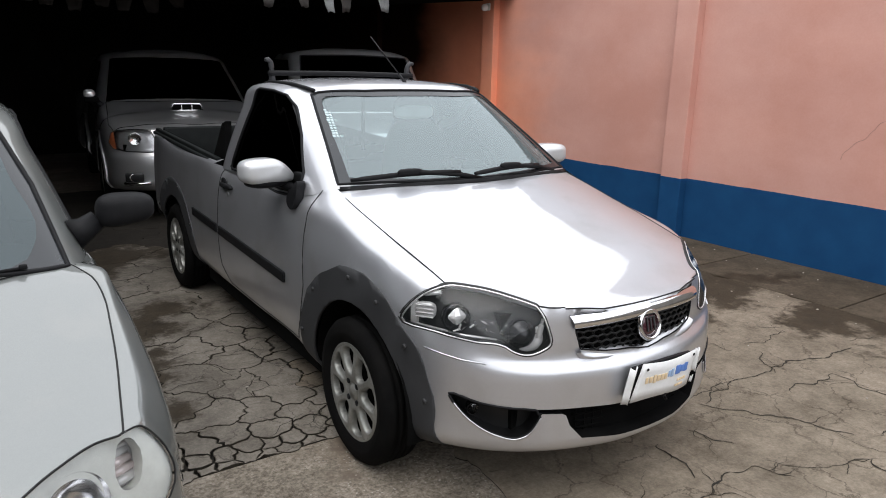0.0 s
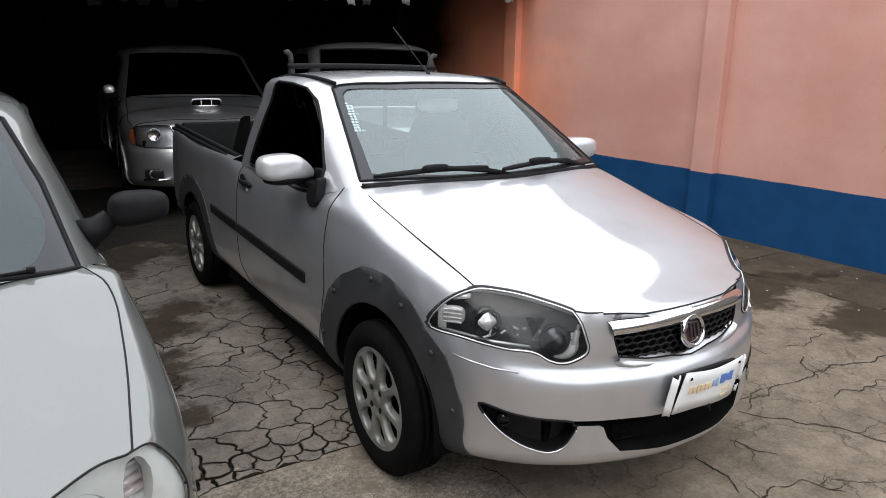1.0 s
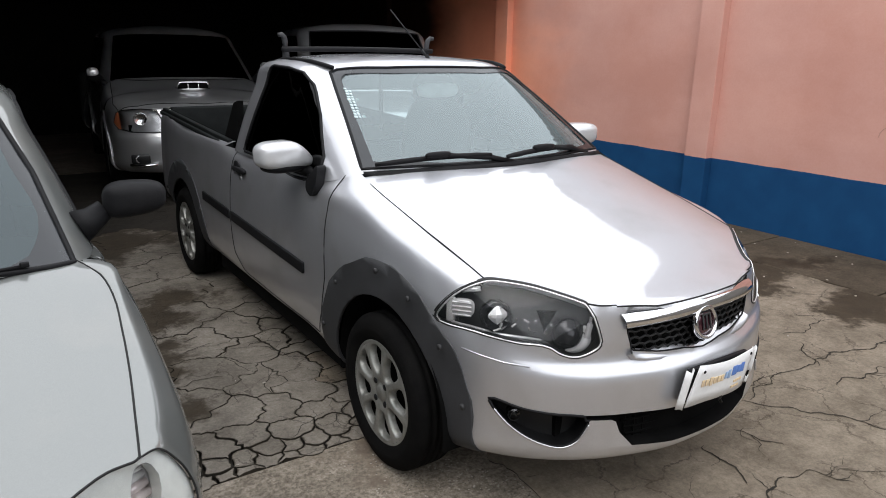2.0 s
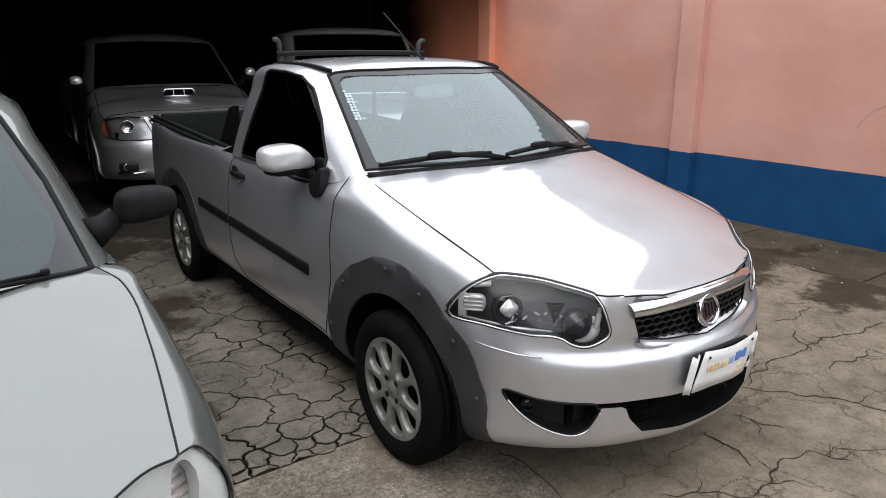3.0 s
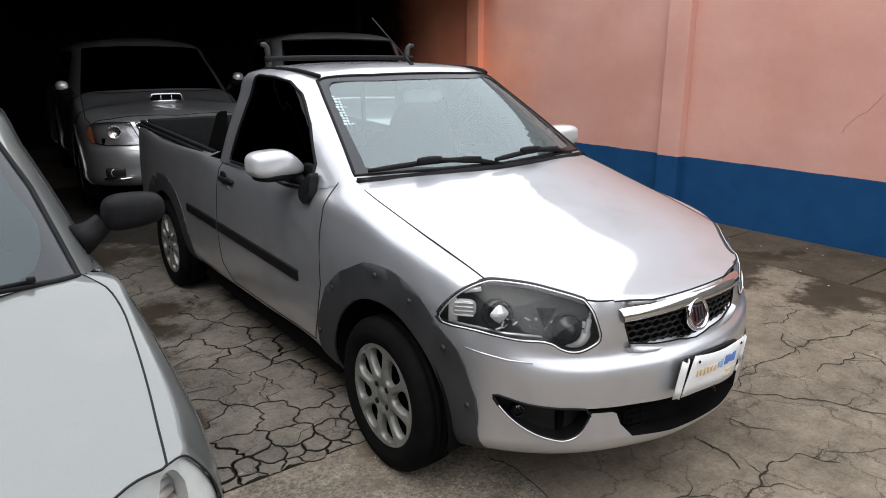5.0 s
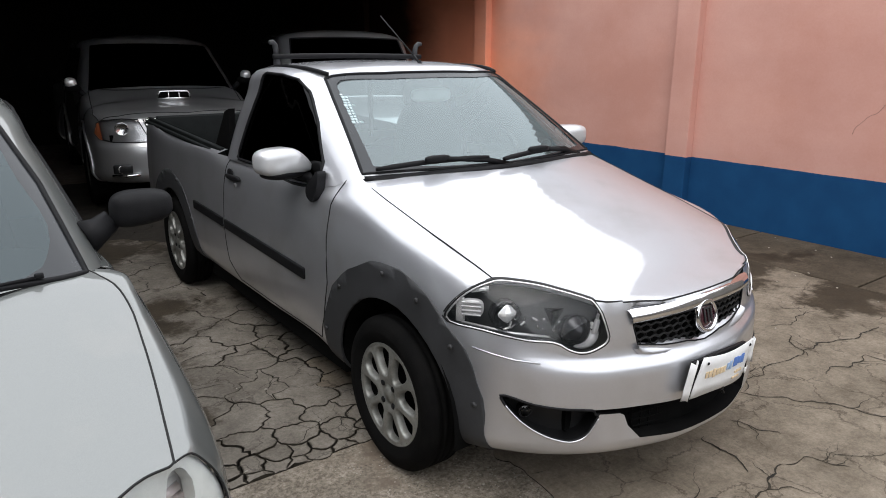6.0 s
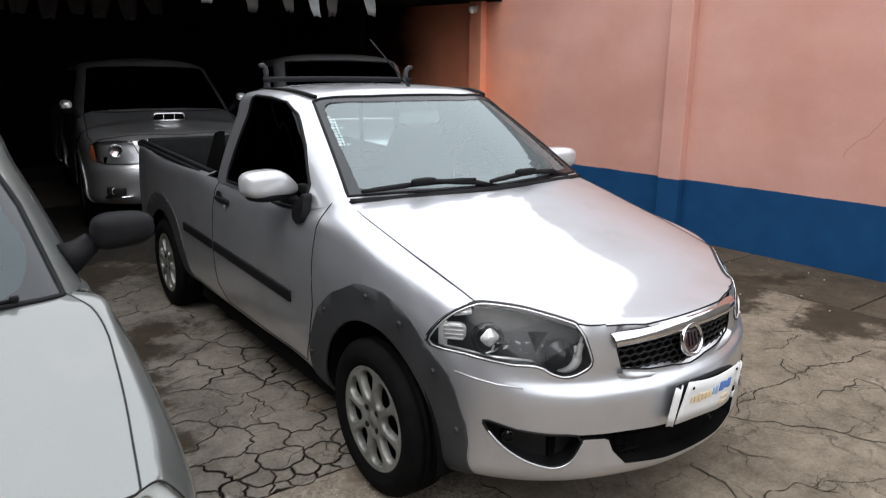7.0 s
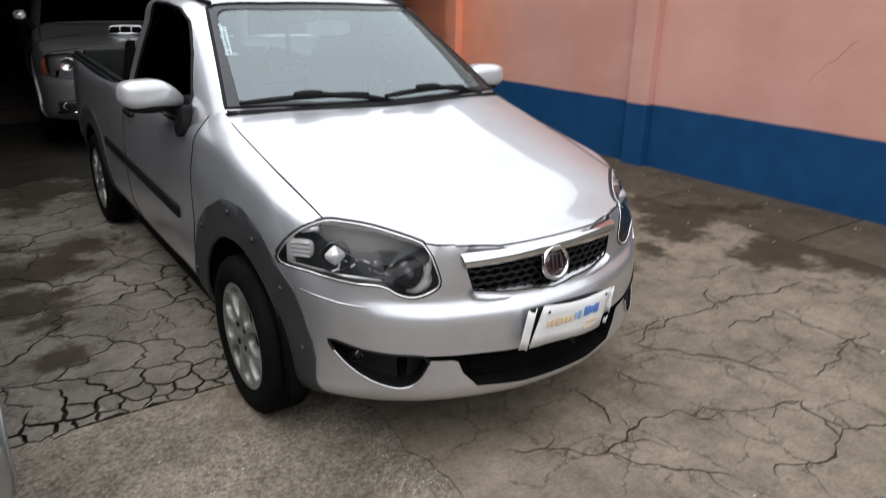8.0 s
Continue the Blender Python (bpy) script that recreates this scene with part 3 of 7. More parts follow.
def iron(patch, way):
    """Irons a lamp lens to one even cubic curve, seen along way."""
    d = Vector(way).normalized()
    a = d.orthogonal().normalized()
    b = d.cross(a)
    co = np.array([v.co[:] for v in patch.verts])
    u, w, h = co @ np.array(a[:]), co @ np.array(b[:]), co @ np.array(d[:])
    u0, w0 = u - u.mean(), w - w.mean()
    m = np.stack([u0 ** i * w0 ** j for i in range(4) for j in range(4 - i)], axis=1)
    fitted = m @ np.linalg.lstsq(m, h, rcond=None)[0]
    for v, shift in zip(patch.verts, fitted - h):
        v.co += d * float(shift)
    return patch


def add_seam(bm, patch, radius):
    extra = seam_round(patch, radius)
    me = bpy.data.meshes.new("tmp")
    extra.to_mesh(me)
    extra.free()
    bm.from_mesh(me)
    bpy.data.meshes.remove(me)


# ---- the yard: walls, roofs ----
WALL_X, WALL_TOP, YARD_LEFT, YARD_FRONT, BACK = 5.65, 3.45, -6.0, -6.5, 14.0
ROOF_EDGE, ROOF_Z = 6.9, 2.47


def wall(name, x0, x1, y0, y1, z1, material, label):
    return tagged(part(name, box(((x0 + x1) / 2, (y0 + y1) / 2, z1 / 2 - 0.02), (abs(x1 - x0), abs(y1 - y0), z1 + 0.04)), material, smooth=False), label, "wall", kind="structure")


# unseen wall added so that the bumper reflects grey, not orange
wall("wall_street", WALL_X, WALL_X + 0.22, YARD_FRONT, 0.995, 2.6, PLAIN_WALL, "unseen grey rendered wall added past the orange one for neutral reflections")
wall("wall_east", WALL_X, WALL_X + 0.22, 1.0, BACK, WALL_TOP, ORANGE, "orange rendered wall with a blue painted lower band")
wall("wall_north", YARD_LEFT, WALL_X - 0.002, BACK - 0.2, BACK, ROOF_Z + 0.4, GARAGE_BLACK, "dark back wall of the covered garage")
wall("wall_west", YARD_LEFT - 0.22, YARD_LEFT, ROOF_EDGE, BACK, ROOF_Z + 0.4, GARAGE_BLACK, "dark side wall of the covered garage")
# unseen wall added on the left to keep light off the pickup's side
wall("wall_yard", YARD_LEFT - 0.22, YARD_LEFT, YARD_FRONT, ROOF_EDGE - 0.01, 4.88, DARK_WALL, "unseen dark wall added on the left to hold back side light")
# unseen wall added behind the camera; its height tunes the front light
wall("wall_south", YARD_LEFT - 0.22, WALL_X + 0.22, YARD_FRONT - 0.22, YARD_FRONT - 0.003, 2.5, PLAIN_WALL, "unseen grey rendered wall added behind the camera to shape the front light")

# unseen wall added over the garage to block low sky behind the pickup
tagged(part("wall_upper", box(((YARD_LEFT + WALL_X) / 2, ROOF_EDGE + 0.16, 3.25), (WALL_X - YARD_LEFT - 0.01, 0.2, 1.5)), DARK_WALL, smooth=False), "unseen dark wall added above the garage to block low sky", "wall", kind="structure")

scuff = bmesh.new()
tube(scuff, [(WALL_X - 0.001, 2.74 - 0.30 * t + 0.015 * math.sin(9 * t), 0.93 + 0.33 * t ** 0.8 + 0.008 * math.sin(23 * t)) for t in (i / 16 for i in range(17))], 0.0015, sides=4)
part("scuff", scuff, WALL_SCUFF, bpy.data.objects["wall_east"], "thin grey scuff mark")

for y0 in (1.13, 4.16, 7.19, 10.22):
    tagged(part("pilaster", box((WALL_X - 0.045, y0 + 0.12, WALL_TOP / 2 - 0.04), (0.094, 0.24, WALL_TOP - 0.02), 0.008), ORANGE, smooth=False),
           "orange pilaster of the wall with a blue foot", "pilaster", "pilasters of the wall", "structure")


def corrugated(x0, x1, y0, y1, z0, z1, along="x", wave=0.18, depth=0.035):
    """Wavy roof sheet whose waves run along y (along='x' steps) or along x."""
    bm = bmesh.new()
    span = (x1 - x0) if along == "x" else (y1 - y0)
    n = max(8, int(span / wave * 8))
    top, low = [], []
    for i in range(n + 1):
        u = i / n
        w = depth * math.sin(u * span / wave * math.tau)
        ends = [(x0 + span * u, y0), (x0 + span * u, y1)] if along == "x" else [(x0, y0 + span * u), (x1, y0 + span * u)]
        top.append([bm.verts.new((*ends[0], z0 + w)), bm.verts.new((*ends[1], z1 + w))])
        low.append([bm.verts.new((*ends[0], z0 + w - 0.008)), bm.verts.new((*ends[1], z1 + w - 0.008))])
    for i in range(n):
        bm.faces.new((top[i][0], top[i + 1][0], top[i + 1][1], top[i][1]))
        bm.faces.new((low[i][0], low[i][1], low[i + 1][1], low[i + 1][0]))
        for k in (0, 1):
            bm.faces.new((top[i][k], low[i][k], low[i + 1][k], top[i + 1][k]))
    return bm


tagged(part("ceiling", corrugated(YARD_LEFT, WALL_X + 0.1, ROOF_EDGE, BACK, ROOF_Z, ROOF_Z + 0.3), GARAGE_BLACK), "dark corrugated roof over the back of the yard", "roof", kind="structure")
# unseen roof added on the left; its edge sets how much sky gets in
tagged(part("ceiling", corrugated(YARD_LEFT, -3.4, YARD_FRONT, ROOF_EDGE - 0.02, 4.8, 4.8, "y"), DARK_WALL), "unseen dark corrugated roof added on the left to hold back sky light", "roof", kind="structure")
# unseen roof added here to darken the ground behind the hatchback
tagged(part("ceiling", corrugated(YARD_LEFT, 0.55, 4.5, ROOF_EDGE - 0.02, ROOF_Z + 0.12, ROOF_Z + 0.12), GARAGE_BLACK), "unseen dark corrugated roof added to shade the ground behind the hatchback", "roof", kind="structure")
tagged(part("roof", corrugated(WALL_X - 0.42, WALL_X + 2.5, 1.0, BACK, WALL_TOP + 0.04, WALL_TOP + 0.6, "y", 0.115, 0.022), STEEL), "corrugated roof sheet resting on the orange wall", "roof", kind="structure")


# ---- ground ----
bm = bmesh.new()
bmesh.ops.create_grid(bm, x_segments=4, y_segments=4, size=300)
bmesh.ops.translate(bm, vec=(0, 0, -0.028), verts=bm.verts)
tagged(part("ground", bm, SOIL, smooth=False), "dark dirt showing in the cracks of the concrete", "ground", kind="structure")
pavement = tagged(new("pavement"), "weathered cracked concrete yard with brown damp stains", "pavement", kind="structure")


def clip(poly, px, py, nx, ny):
    """The part of a polygon on the near side of a line."""
    out = []
    for i in range(len(poly)):
        a, b = poly[i], poly[(i + 1) % len(poly)]
        da, db = (a[0] - px) * nx + (a[1] - py) * ny, (b[0] - px) * nx + (b[1] - py) * ny
        if da <= 0:
            out.append(a)
        if (da < 0) != (db < 0) and abs(da - db) > 1e-9:
            t = da / (da - db)
            out.append((a[0] + (b[0] - a[0]) * t, a[1] + (b[1] - a[1]) * t))
    return out


def jagged(a, b, steps, amount):
    """A broken line from a to b, the same from either side."""
    flip = (round(a[0], 3), round(a[1], 3)) > (round(b[0], 3), round(b[1], 3))
    if flip:
        a, b = b, a
    length = math.dist(a, b)
    line = [a]
    for i in range(1, steps):
        t = i / steps
        x, y = a[0] + (b[0] - a[0]) * t, a[1] + (b[1] - a[1]) * t
        n = noise.noise(Vector((x * 5, y * 5, 3.1))) * 0.42 + noise.noise(Vector((x * 17, y * 17, 7.7))) * 0.26 + noise.noise(Vector((x * 55, y * 55, 1.7))) * 0.12
        k = amount * min(length, 0.16) * n * math.sin(math.pi * t) ** 0.5
        line.append((x - (b[1] - a[1]) / length * k, y + (b[0] - a[0]) / length * k))
    line.append(b)
    return line[::-1][:-1] if flip else line[:-1]


def spacing(x, y):
    """How far apart the cracks lie."""
    if x < 1.4 and y < 2.45:
        return 9.0
    if x < 0.45 and y < 2.75:
        return 0.3
    if x > 1.45 and y < 4.4:
        return 2.2
    return 0.7


# the broken patch beside the pickup: slab middles, small ones along its front edge and the sill
PATCH = [(0.65, 2.69), (0.70, 2.54), (0.59, 2.51), (0.52, 2.64), (0.80, 2.51), (0.89, 2.53), (0.81, 2.64), (0.99, 2.59), (1.04, 2.50), (1.01, 2.75),
         (0.83, 2.85), (0.66, 2.92), (0.84, 3.14), (1.07, 3.17), (1.00, 2.93), (0.70, 3.31), (0.95, 3.56), (1.11, 3.58), (1.00, 3.83), (1.21, 3.56),
         (1.24, 3.40), (1.20, 3.78), (1.24, 3.98), (0.78, 3.71), (0.72, 4.17), (0.54, 3.07), (1.23, 3.17), (1.22, 3.02), (0.48, 2.53), (1.16, 2.86), (1.15, 2.62), (1.2, 2.52)]
rnd = random.Random(11)
STONES = []
for k in range(900):
    p = (rnd.uniform(0.12, 1.3), 2.455 + 0.13 * rnd.random() ** 1.4)
    if all(math.dist(p, q) > 0.072 for q in STONES):
        STONES.append(p)
PATCH = [p for p in PATCH if p[1] > 2.6] + STONES
seeds = PATCH + [(1.45, 2.40), (1.35, 2.50), (1.46, 2.51)]
for k in range(8000):
    p = (rnd.uniform(-3.0, 4.72), rnd.uniform(-1.5, 9.5))
    if p[0] < 1.4 and p[1] < 2.45 or 0.42 < p[0] < 1.45 and p[1] < 4.3:
        continue
    s = spacing(*p)
    if all((p[0] - q[0]) ** 2 + (p[1] - q[1]) ** 2 > (min(s, spacing(*q)) * (0.62 + 0.3 * noise.noise(Vector((p[0] * 3, p[1] * 3, 9.0))))) ** 2 for q in seeds):
        seeds.append(p)
for p in seeds:
    reach = 4.5
    poly = [(-3.0, -1.5), (4.72, -1.5), (4.72, 9.5), (-3.0, 9.5)]
    for q in seeds:
        if q is p or abs(q[0] - p[0]) > reach or abs(q[1] - p[1]) > reach:
            continue
        poly = clip(poly, (p[0] + q[0]) / 2, (p[1] + q[1]) / 2, q[0] - p[0], q[1] - p[1])
        if len(poly) < 3:
            break
    if p[0] < 1.4:
        poly = clip(poly, 0, 2.45, 0, -1)
    elif p[1] < 2.45:
        poly = clip(poly, 1.4, 0, -1, 0)
    if len(poly) < 3:
        continue
    rim = []
    for i in range(len(poly)):
        a, b = poly[i], poly[(i + 1) % len(poly)]
        gap = math.dist(a, b)
        if gap > 0.012:
            rim += jagged(a, b, max(2, min(22, int(gap / 0.018))), 1.0)
    if len(rim) < 3:
        continue
    cx, cy = sum(v[0] for v in rim) / len(rim), sum(v[1] for v in rim) / len(rim)
    bm = bmesh.new()
    level = 0.0 if cx > 1.45 and cy < 4.4 else 1.0
    high = rnd.uniform(-0.0015, 0.0015) * level
    lean = (rnd.uniform(-0.004, 0.004) * level, rnd.uniform(-0.004, 0.004) * level)
    top, low = [], []
    n = len(rim)
    for i, v in enumerate(rim):
        a, b = rim[i - 1], rim[(i + 1) % n]
        tx, ty = b[0] - a[0], b[1] - a[1]
        k = math.hypot(tx, ty) or 1
        w = noise.noise(Vector((v[0] * 1.6, v[1] * 1.6, 0))) * 0.5 + noise.noise(Vector((v[0] * 9, v[1] * 9, 5))) * 0.35
        wide = 0.002 + 0.009 * max(0.0, w + 0.05)
        if 0.1 < v[0] < 1.4 and 2.35 < v[1] < 4.4:
            wide += 0.0005 + 0.009 * max(0.0, noise.noise(Vector((v[0] * 3.1, v[1] * 3.1, 2.0))) + 0.1)
            front = max(0.0, 1 - abs(v[1] - 2.53) / 0.22) + max(0.0, 1 - abs(v[0] - 1.18 + (v[1] - 2.6) * 0.02) / 0.1)
            wide += 0.005 * min(1.0, front)
        wide *= 0.55 + 0.9 * abs(noise.noise(Vector((v[0] * 33, v[1] * 33, cx * 7)))) + 0.35 * rnd.random()
        if v[0] > 1.45 and v[1] < 4.4:
            wide *= 0.12
        if v[0] < 1.43 and v[1] < 2.44:
            wide = 0.0
        x, y = v[0] - ty / k * wide * 0.6, v[1] + tx / k * wide * 0.6
        z = high + (x - cx) * lean[0] + (y - cy) * lean[1]
        top.append(bm.verts.new((x, y, z)))
        low.append(bm.verts.new((x - ty / k * 0.002, y + tx / k * 0.002, -0.027)))
    inner = []
    for t in top:
        away = math.hypot(t.co.x - cx, t.co.y - cy) or 1
        band = min(0.5, (0.018 + 0.014 * noise.noise(Vector((t.co.x * 11, t.co.y * 11, 4)))) / away)
        inner.append(bm.verts.new((t.co.x + (cx - t.co.x) * band, t.co.y + (cy - t.co.y) * band, t.co.z + 0.0004)))
    bm.faces.new(inner)
    for i in range(n):
        bm.faces.new((top[i - 1], top[i], inner[i], inner[i - 1]))
        bm.faces.new((top[i - 1], low[i - 1], low[i], top[i])).material_index = 1
    slab = part("slab", bm, WARM_SLAB if cx > 1.45 and cy < 4.4 else SHADED_SLAB if cy > 6.2 else SLAB, pavement, smooth=False)
    slab.data.materials.append(SOIL)
    slab.data.attributes.new("dirt", "FLOAT", "POINT").data.foreach_set("value", [level, level] * n + [0.0] * n)


def crack(x0, y0, x1, y1, width, seed, branches=2):
    """A wandering crack filled with dirt, thinning out towards its ends, with short side branches."""
    r = random.Random(seed)
    bm = bmesh.new()

    def line(a, b, wide, taper):
        length = math.dist(a, b)
        n = max(6, int(length / 0.014))
        tx, ty = (b[0] - a[0]) / length, (b[1] - a[1]) / length
        shift = r.uniform(0, 50)
        spine, rows = [], []
        for i in range(n + 1):
            u = i / n
            ends = math.sin(math.pi * u) ** 0.4
            off = (noise.noise(Vector((u * length * 4, shift, 0))) * 0.085 + noise.noise(Vector((u * length * 13, shift, 3))) * 0.036 + noise.noise(Vector((u * length * 55, shift, 6))) * 0.009) * ends
            spine.append((a[0] + (b[0] - a[0]) * u - ty * off, a[1] + (b[1] - a[1]) * u + tx * off))
            w = wide * (0.35 + 0.9 * abs(noise.noise(Vector((u * length * 12, shift, 9)))) + 0.5 * r.random()) * (max(0.12, 1 - u) if taper else 0.35 + 0.65 * ends)
            x, y = spine[-1]
            rows.append([bm.verts.new((x + ty * w, y - tx * w, 0.0026)), bm.verts.new((x - ty * w * r.uniform(0.6, 1.3), y + tx * w, 0.0026))])
        for p, q in zip(rows[:-1], rows[1:]):
            bm.faces.new((p[0], q[0], q[1], p[1]))
        return spine
    spine = line((x0, y0), (x1, y1), width, False)
    turn = math.atan2(y1 - y0, x1 - x0)
    for k in range(branches):
        p = spine[r.randrange(len(spine) // 6, len(spine) * 5 // 6)]
        a, far = turn + r.choice((-1, 1)) * r.uniform(0.5, 1.1), r.uniform(0.08, 0.26)
        line(p, (p[0] + math.cos(a) * far, p[1] + math.sin(a) * far), width * 0.6, True)
    part("crack", bm, SOIL, pavement, smooth=False)


CRACKS = [(1.67, 1.49, 1.93, 1.29), (1.93, 1.29, 2.25, 1.35), (2.25, 1.35, 2.44, 1.19), (1.93, 1.29, 2.2, 0.96), (2.65, 1.79, 3.0, 1.22), (2.68, 1.77, 3.17, 1.83), (3.17, 1.83, 4.07, 1.75),
          (3.17, 1.61, 3.59, 1.62), (3.59, 1.62, 3.56, 1.09), (2.85, 1.08, 2.72, 0.87), (2.72, 0.87, 2.32, 0.87), (2.72, 0.87, 2.97, 0.82), (2.64, 1.08, 2.85, 1.08), (3.57, 2.13, 4.03, 2.09),
          (3.53, 2.0, 3.32, 1.79), (2.18, 1.65, 2.09, 1.4), (3.8, 1.3, 3.12, 1.16), (2.39, 1.66, 2.46, 1.47), (2.65, 1.86, 2.98, 1.88)]
for i, ends in enumerate(CRACKS):
    crack(*ends, 0.0058 if i in (1, 4, 6, 8, 9) else 0.0042, 40 + i, 1 + i % 3)
rc = random.Random(23)
for i in range(34):
    x0, y0, a, far = rc.uniform(0.42, 1.22), rc.uniform(2.55, 4.2), rc.uniform(0, math.tau), rc.uniform(0.10, 0.30)
    crack(x0, y0, x0 + math.cos(a) * far, max(2.47, y0 + math.sin(a) * far), rc.uniform(0.0016, 0.0036), 90 + i, rc.randrange(3))
for i in range(22):
    x0, y0, a, far = rc.uniform(2.7, 4.5), rc.uniform(0.2, 3.0), rc.uniform(0, math.tau), rc.uniform(0.12, 0.45)
    crack(x0, y0, x0 + math.cos(a) * far, y0 + math.sin(a) * far, rc.uniform(0.0014, 0.003), 140 + i, rc.randrange(3))
for x0, x1, y0, y1 in ((-3.0, -0.62, -1.5, 2.462), (-0.61, 1.56, -1.5, 2.462)):
    part("apron_slab", box(((x0 + x1) / 2, (y0 + y1) / 2 - 0.004, -0.0185), (x1 - x0 - 0.006, y1 - y0 - 0.006, 0.028), 0.002), APRON, pavement, smooth=False)
for i in range(9):
    y0 = -1.5 + i * 1.22
    part("edge_slab", box((5.186, y0 + 0.6, -0.012), (0.915, 1.205, 0.03), 0.006), STRIP, pavement, smooth=False)
bm = bmesh.new()
for x0, x1, y0, y1 in ((-40, -3.0, -40, 60), (-3.0, 5.64, -40, -1.5), (-3.0, 5.64, 9.5, 60)):
    add_box(bm, ((x0 + x1) / 2, (y0 + y1) / 2, -0.014), (x1 - x0, y1 - y0, 0.024))
part("outer_slab", bm, APRON, pavement, smooth=False)


# ---- the silver pickup ----
TRUCK = pose(1.81, 2.25, 0)
truck = thing("pickup_truck", TRUCK, "silver two-door pickup truck with bare grey wheel arches", "pickup truck")

FRONT = [(0.10, 0.235), (0.03, 0.26), (0.0, 0.295), (0.0, 0.37), (0.003, 0.47), (0.008, 0.56), (0.04, 0.602), (0.046, 0.70), (0.065, 0.757), (0.10, 0.775)]
LAMP_IN = [(0.10, 0.24), (0.03, 0.265), (0.0, 0.30), (0.0, 0.37), (0.003, 0.47), (0.008, 0.56), (0.036, 0.605), (0.046, 0.695), (0.062, 0.755), (0.10, 0.782)]
LAMP_MID = [(0.09, 0.245), (0.03, 0.27), (0.0, 0.305), (0.0, 0.38), (0.0, 0.47), (0.005, 0.57), (0.024, 0.622), (0.045, 0.705), (0.105, 0.79), (0.148, 0.822)]
CORNER = [(0.09, 0.25), (0.03, 0.27), (0.0, 0.31), (0.0, 0.38), (0.0, 0.48), (0.002, 0.585), (0.013, 0.66), (0.045, 0.76), (0.085, 0.82), (0.125, 0.85)]
FENDER_A = [(0.10, 0.24), (0.04, 0.25), (0.01, 0.30), (0.0, 0.38), (0.0, 0.48), (0.0, 0.60), (0.005, 0.70), (0.03, 0.80), (0.07, 0.86), (0.12, 0.892)]
FENDER_B = [(0.10, 0.24), (0.05, 0.25), (0.015, 0.30), (0.0, 0.38), (0.0, 0.48), (0.0, 0.60), (0.003, 0.72), (0.025, 0.84), (0.065, 0.91), (0.125, 0.95)]
COWL = [(0.10, 0.24), (0.05, 0.25), (0.02, 0.30), (0.005, 0.38), (0.0, 0.48), (0.0, 0.60), (0.003, 0.75), (0.025, 0.89), (0.06, 0.97), (0.125, 1.022)]
COWL_B = [(0.10, 0.25), (0.05, 0.26), (0.02, 0.31), (0.005, 0.38), (0.0, 0.48), (0.0, 0.60), (0.003, 0.76), (0.02, 0.90), (0.045, 0.975), (0.115, 1.04)]
DOOR = [(0.11, 0.27), (0.06, 0.28), (0.03, 0.32), (0.01, 0.39), (0.0, 0.49), (0.0, 0.60), (0.003, 0.76), (0.015, 0.89), (0.03, 0.955), (0.055, 0.99)]
BED = [(0.11, 0.27), (0.06, 0.28), (0.03, 0.32), (0.01, 0.39), (0.0, 0.50), (0.0, 0.60), (0.003, 0.76), (0.012, 0.90), (0.02, 0.965), (0.035, 0.995)]
BED_REAR = [(0.11, 0.40), (0.06, 0.41), (0.03, 0.44), (0.01, 0.48), (0.0, 0.54), (0.0, 0.63), (0.004, 0.79), (0.014, 0.94), (0.022, 1.01), (0.037, 1.04)]
STATIONS = [
    ((0.0, -0.815), (0, -0.20, 0.925), FRONT), ((0.15, -0.806), (0, -0.195, 0.927), FRONT), ((0.30, -0.765), (0, -0.18, 0.93), FRONT), ((0.45, -0.71), (0, -0.15, 0.937), LAMP_IN),
    ((0.60, -0.615), (0, -0.10, 0.952), LAMP_MID), ((0.715, -0.48), (0, -0.03, 0.975), CORNER), ((0.765, -0.33), (0, 0.05, 1.0), FENDER_A),
    ((0.79, -0.05), (0, 0.13, 1.025), FENDER_B), ((0.80, 0.28), (0, 0.25, 1.06), COWL), ((0.802, 0.44), (0, 0.38, 1.08), COWL_B),
    ((0.803, 0.64), (0, 0.64, 1.1), DOOR), ((0.803, 1.2), (0, 1.2, 1.1), DOOR), ((0.803, 1.72), (0, 1.72, 1.1), DOOR), ((0.803, 1.84), (0, 1.84, 1.0), BED),
    ((0.803, 2.3), (0, 2.3, 1.0), BED), ((0.803, 2.75), (0, 2.75, 1.02), BED), ((0.795, 3.2), (0, 3.2, 1.04), BED_REAR), ((0.775, 3.38), (0, 3.1, 1.05), BED_REAR), ((0.70, 3.46), (0, 3.1, 1.05), BED_REAR), ((0.0, 3.49), (0, 3.1, 1.05), BED_REAR),
]


def bonnet_height(x, y):
    """The bonnet's crown: a convex spine that falls gently to its edges."""
    spine = float(curve_through([-0.85, -0.742, -0.60, -0.45, -0.20, 0.05, 0.27, 0.5], [[0.70], [0.764], [0.803], [0.862], [0.938], [1.003], [1.060], [1.118]], [y])[0][0])
    return spine - 0.042 * (abs(x) / 0.655) ** (2.9 + 3.0 * min(1.0, max(0.0, (0.3 - y) / 0.9)))


body = loft(body_net(STATIONS, bonnet_height), 6, 3)
# the bonnet's sheet ends at the cowl, the sides at the belt line
gone = [f for f in body.faces if (lambda c: c.y > 0.40 and ((abs(c.x) < (0.60 if c.y < 0.62 else 0.735) and c.y < 3.3) or (c.y >= 3.3 and c.y < 3.447 and abs(c.x) < 0.68)) and c.z > 0.9)(f.calc_center_median())]
bmesh.ops.delete(body, geom=gone, context="FACES")


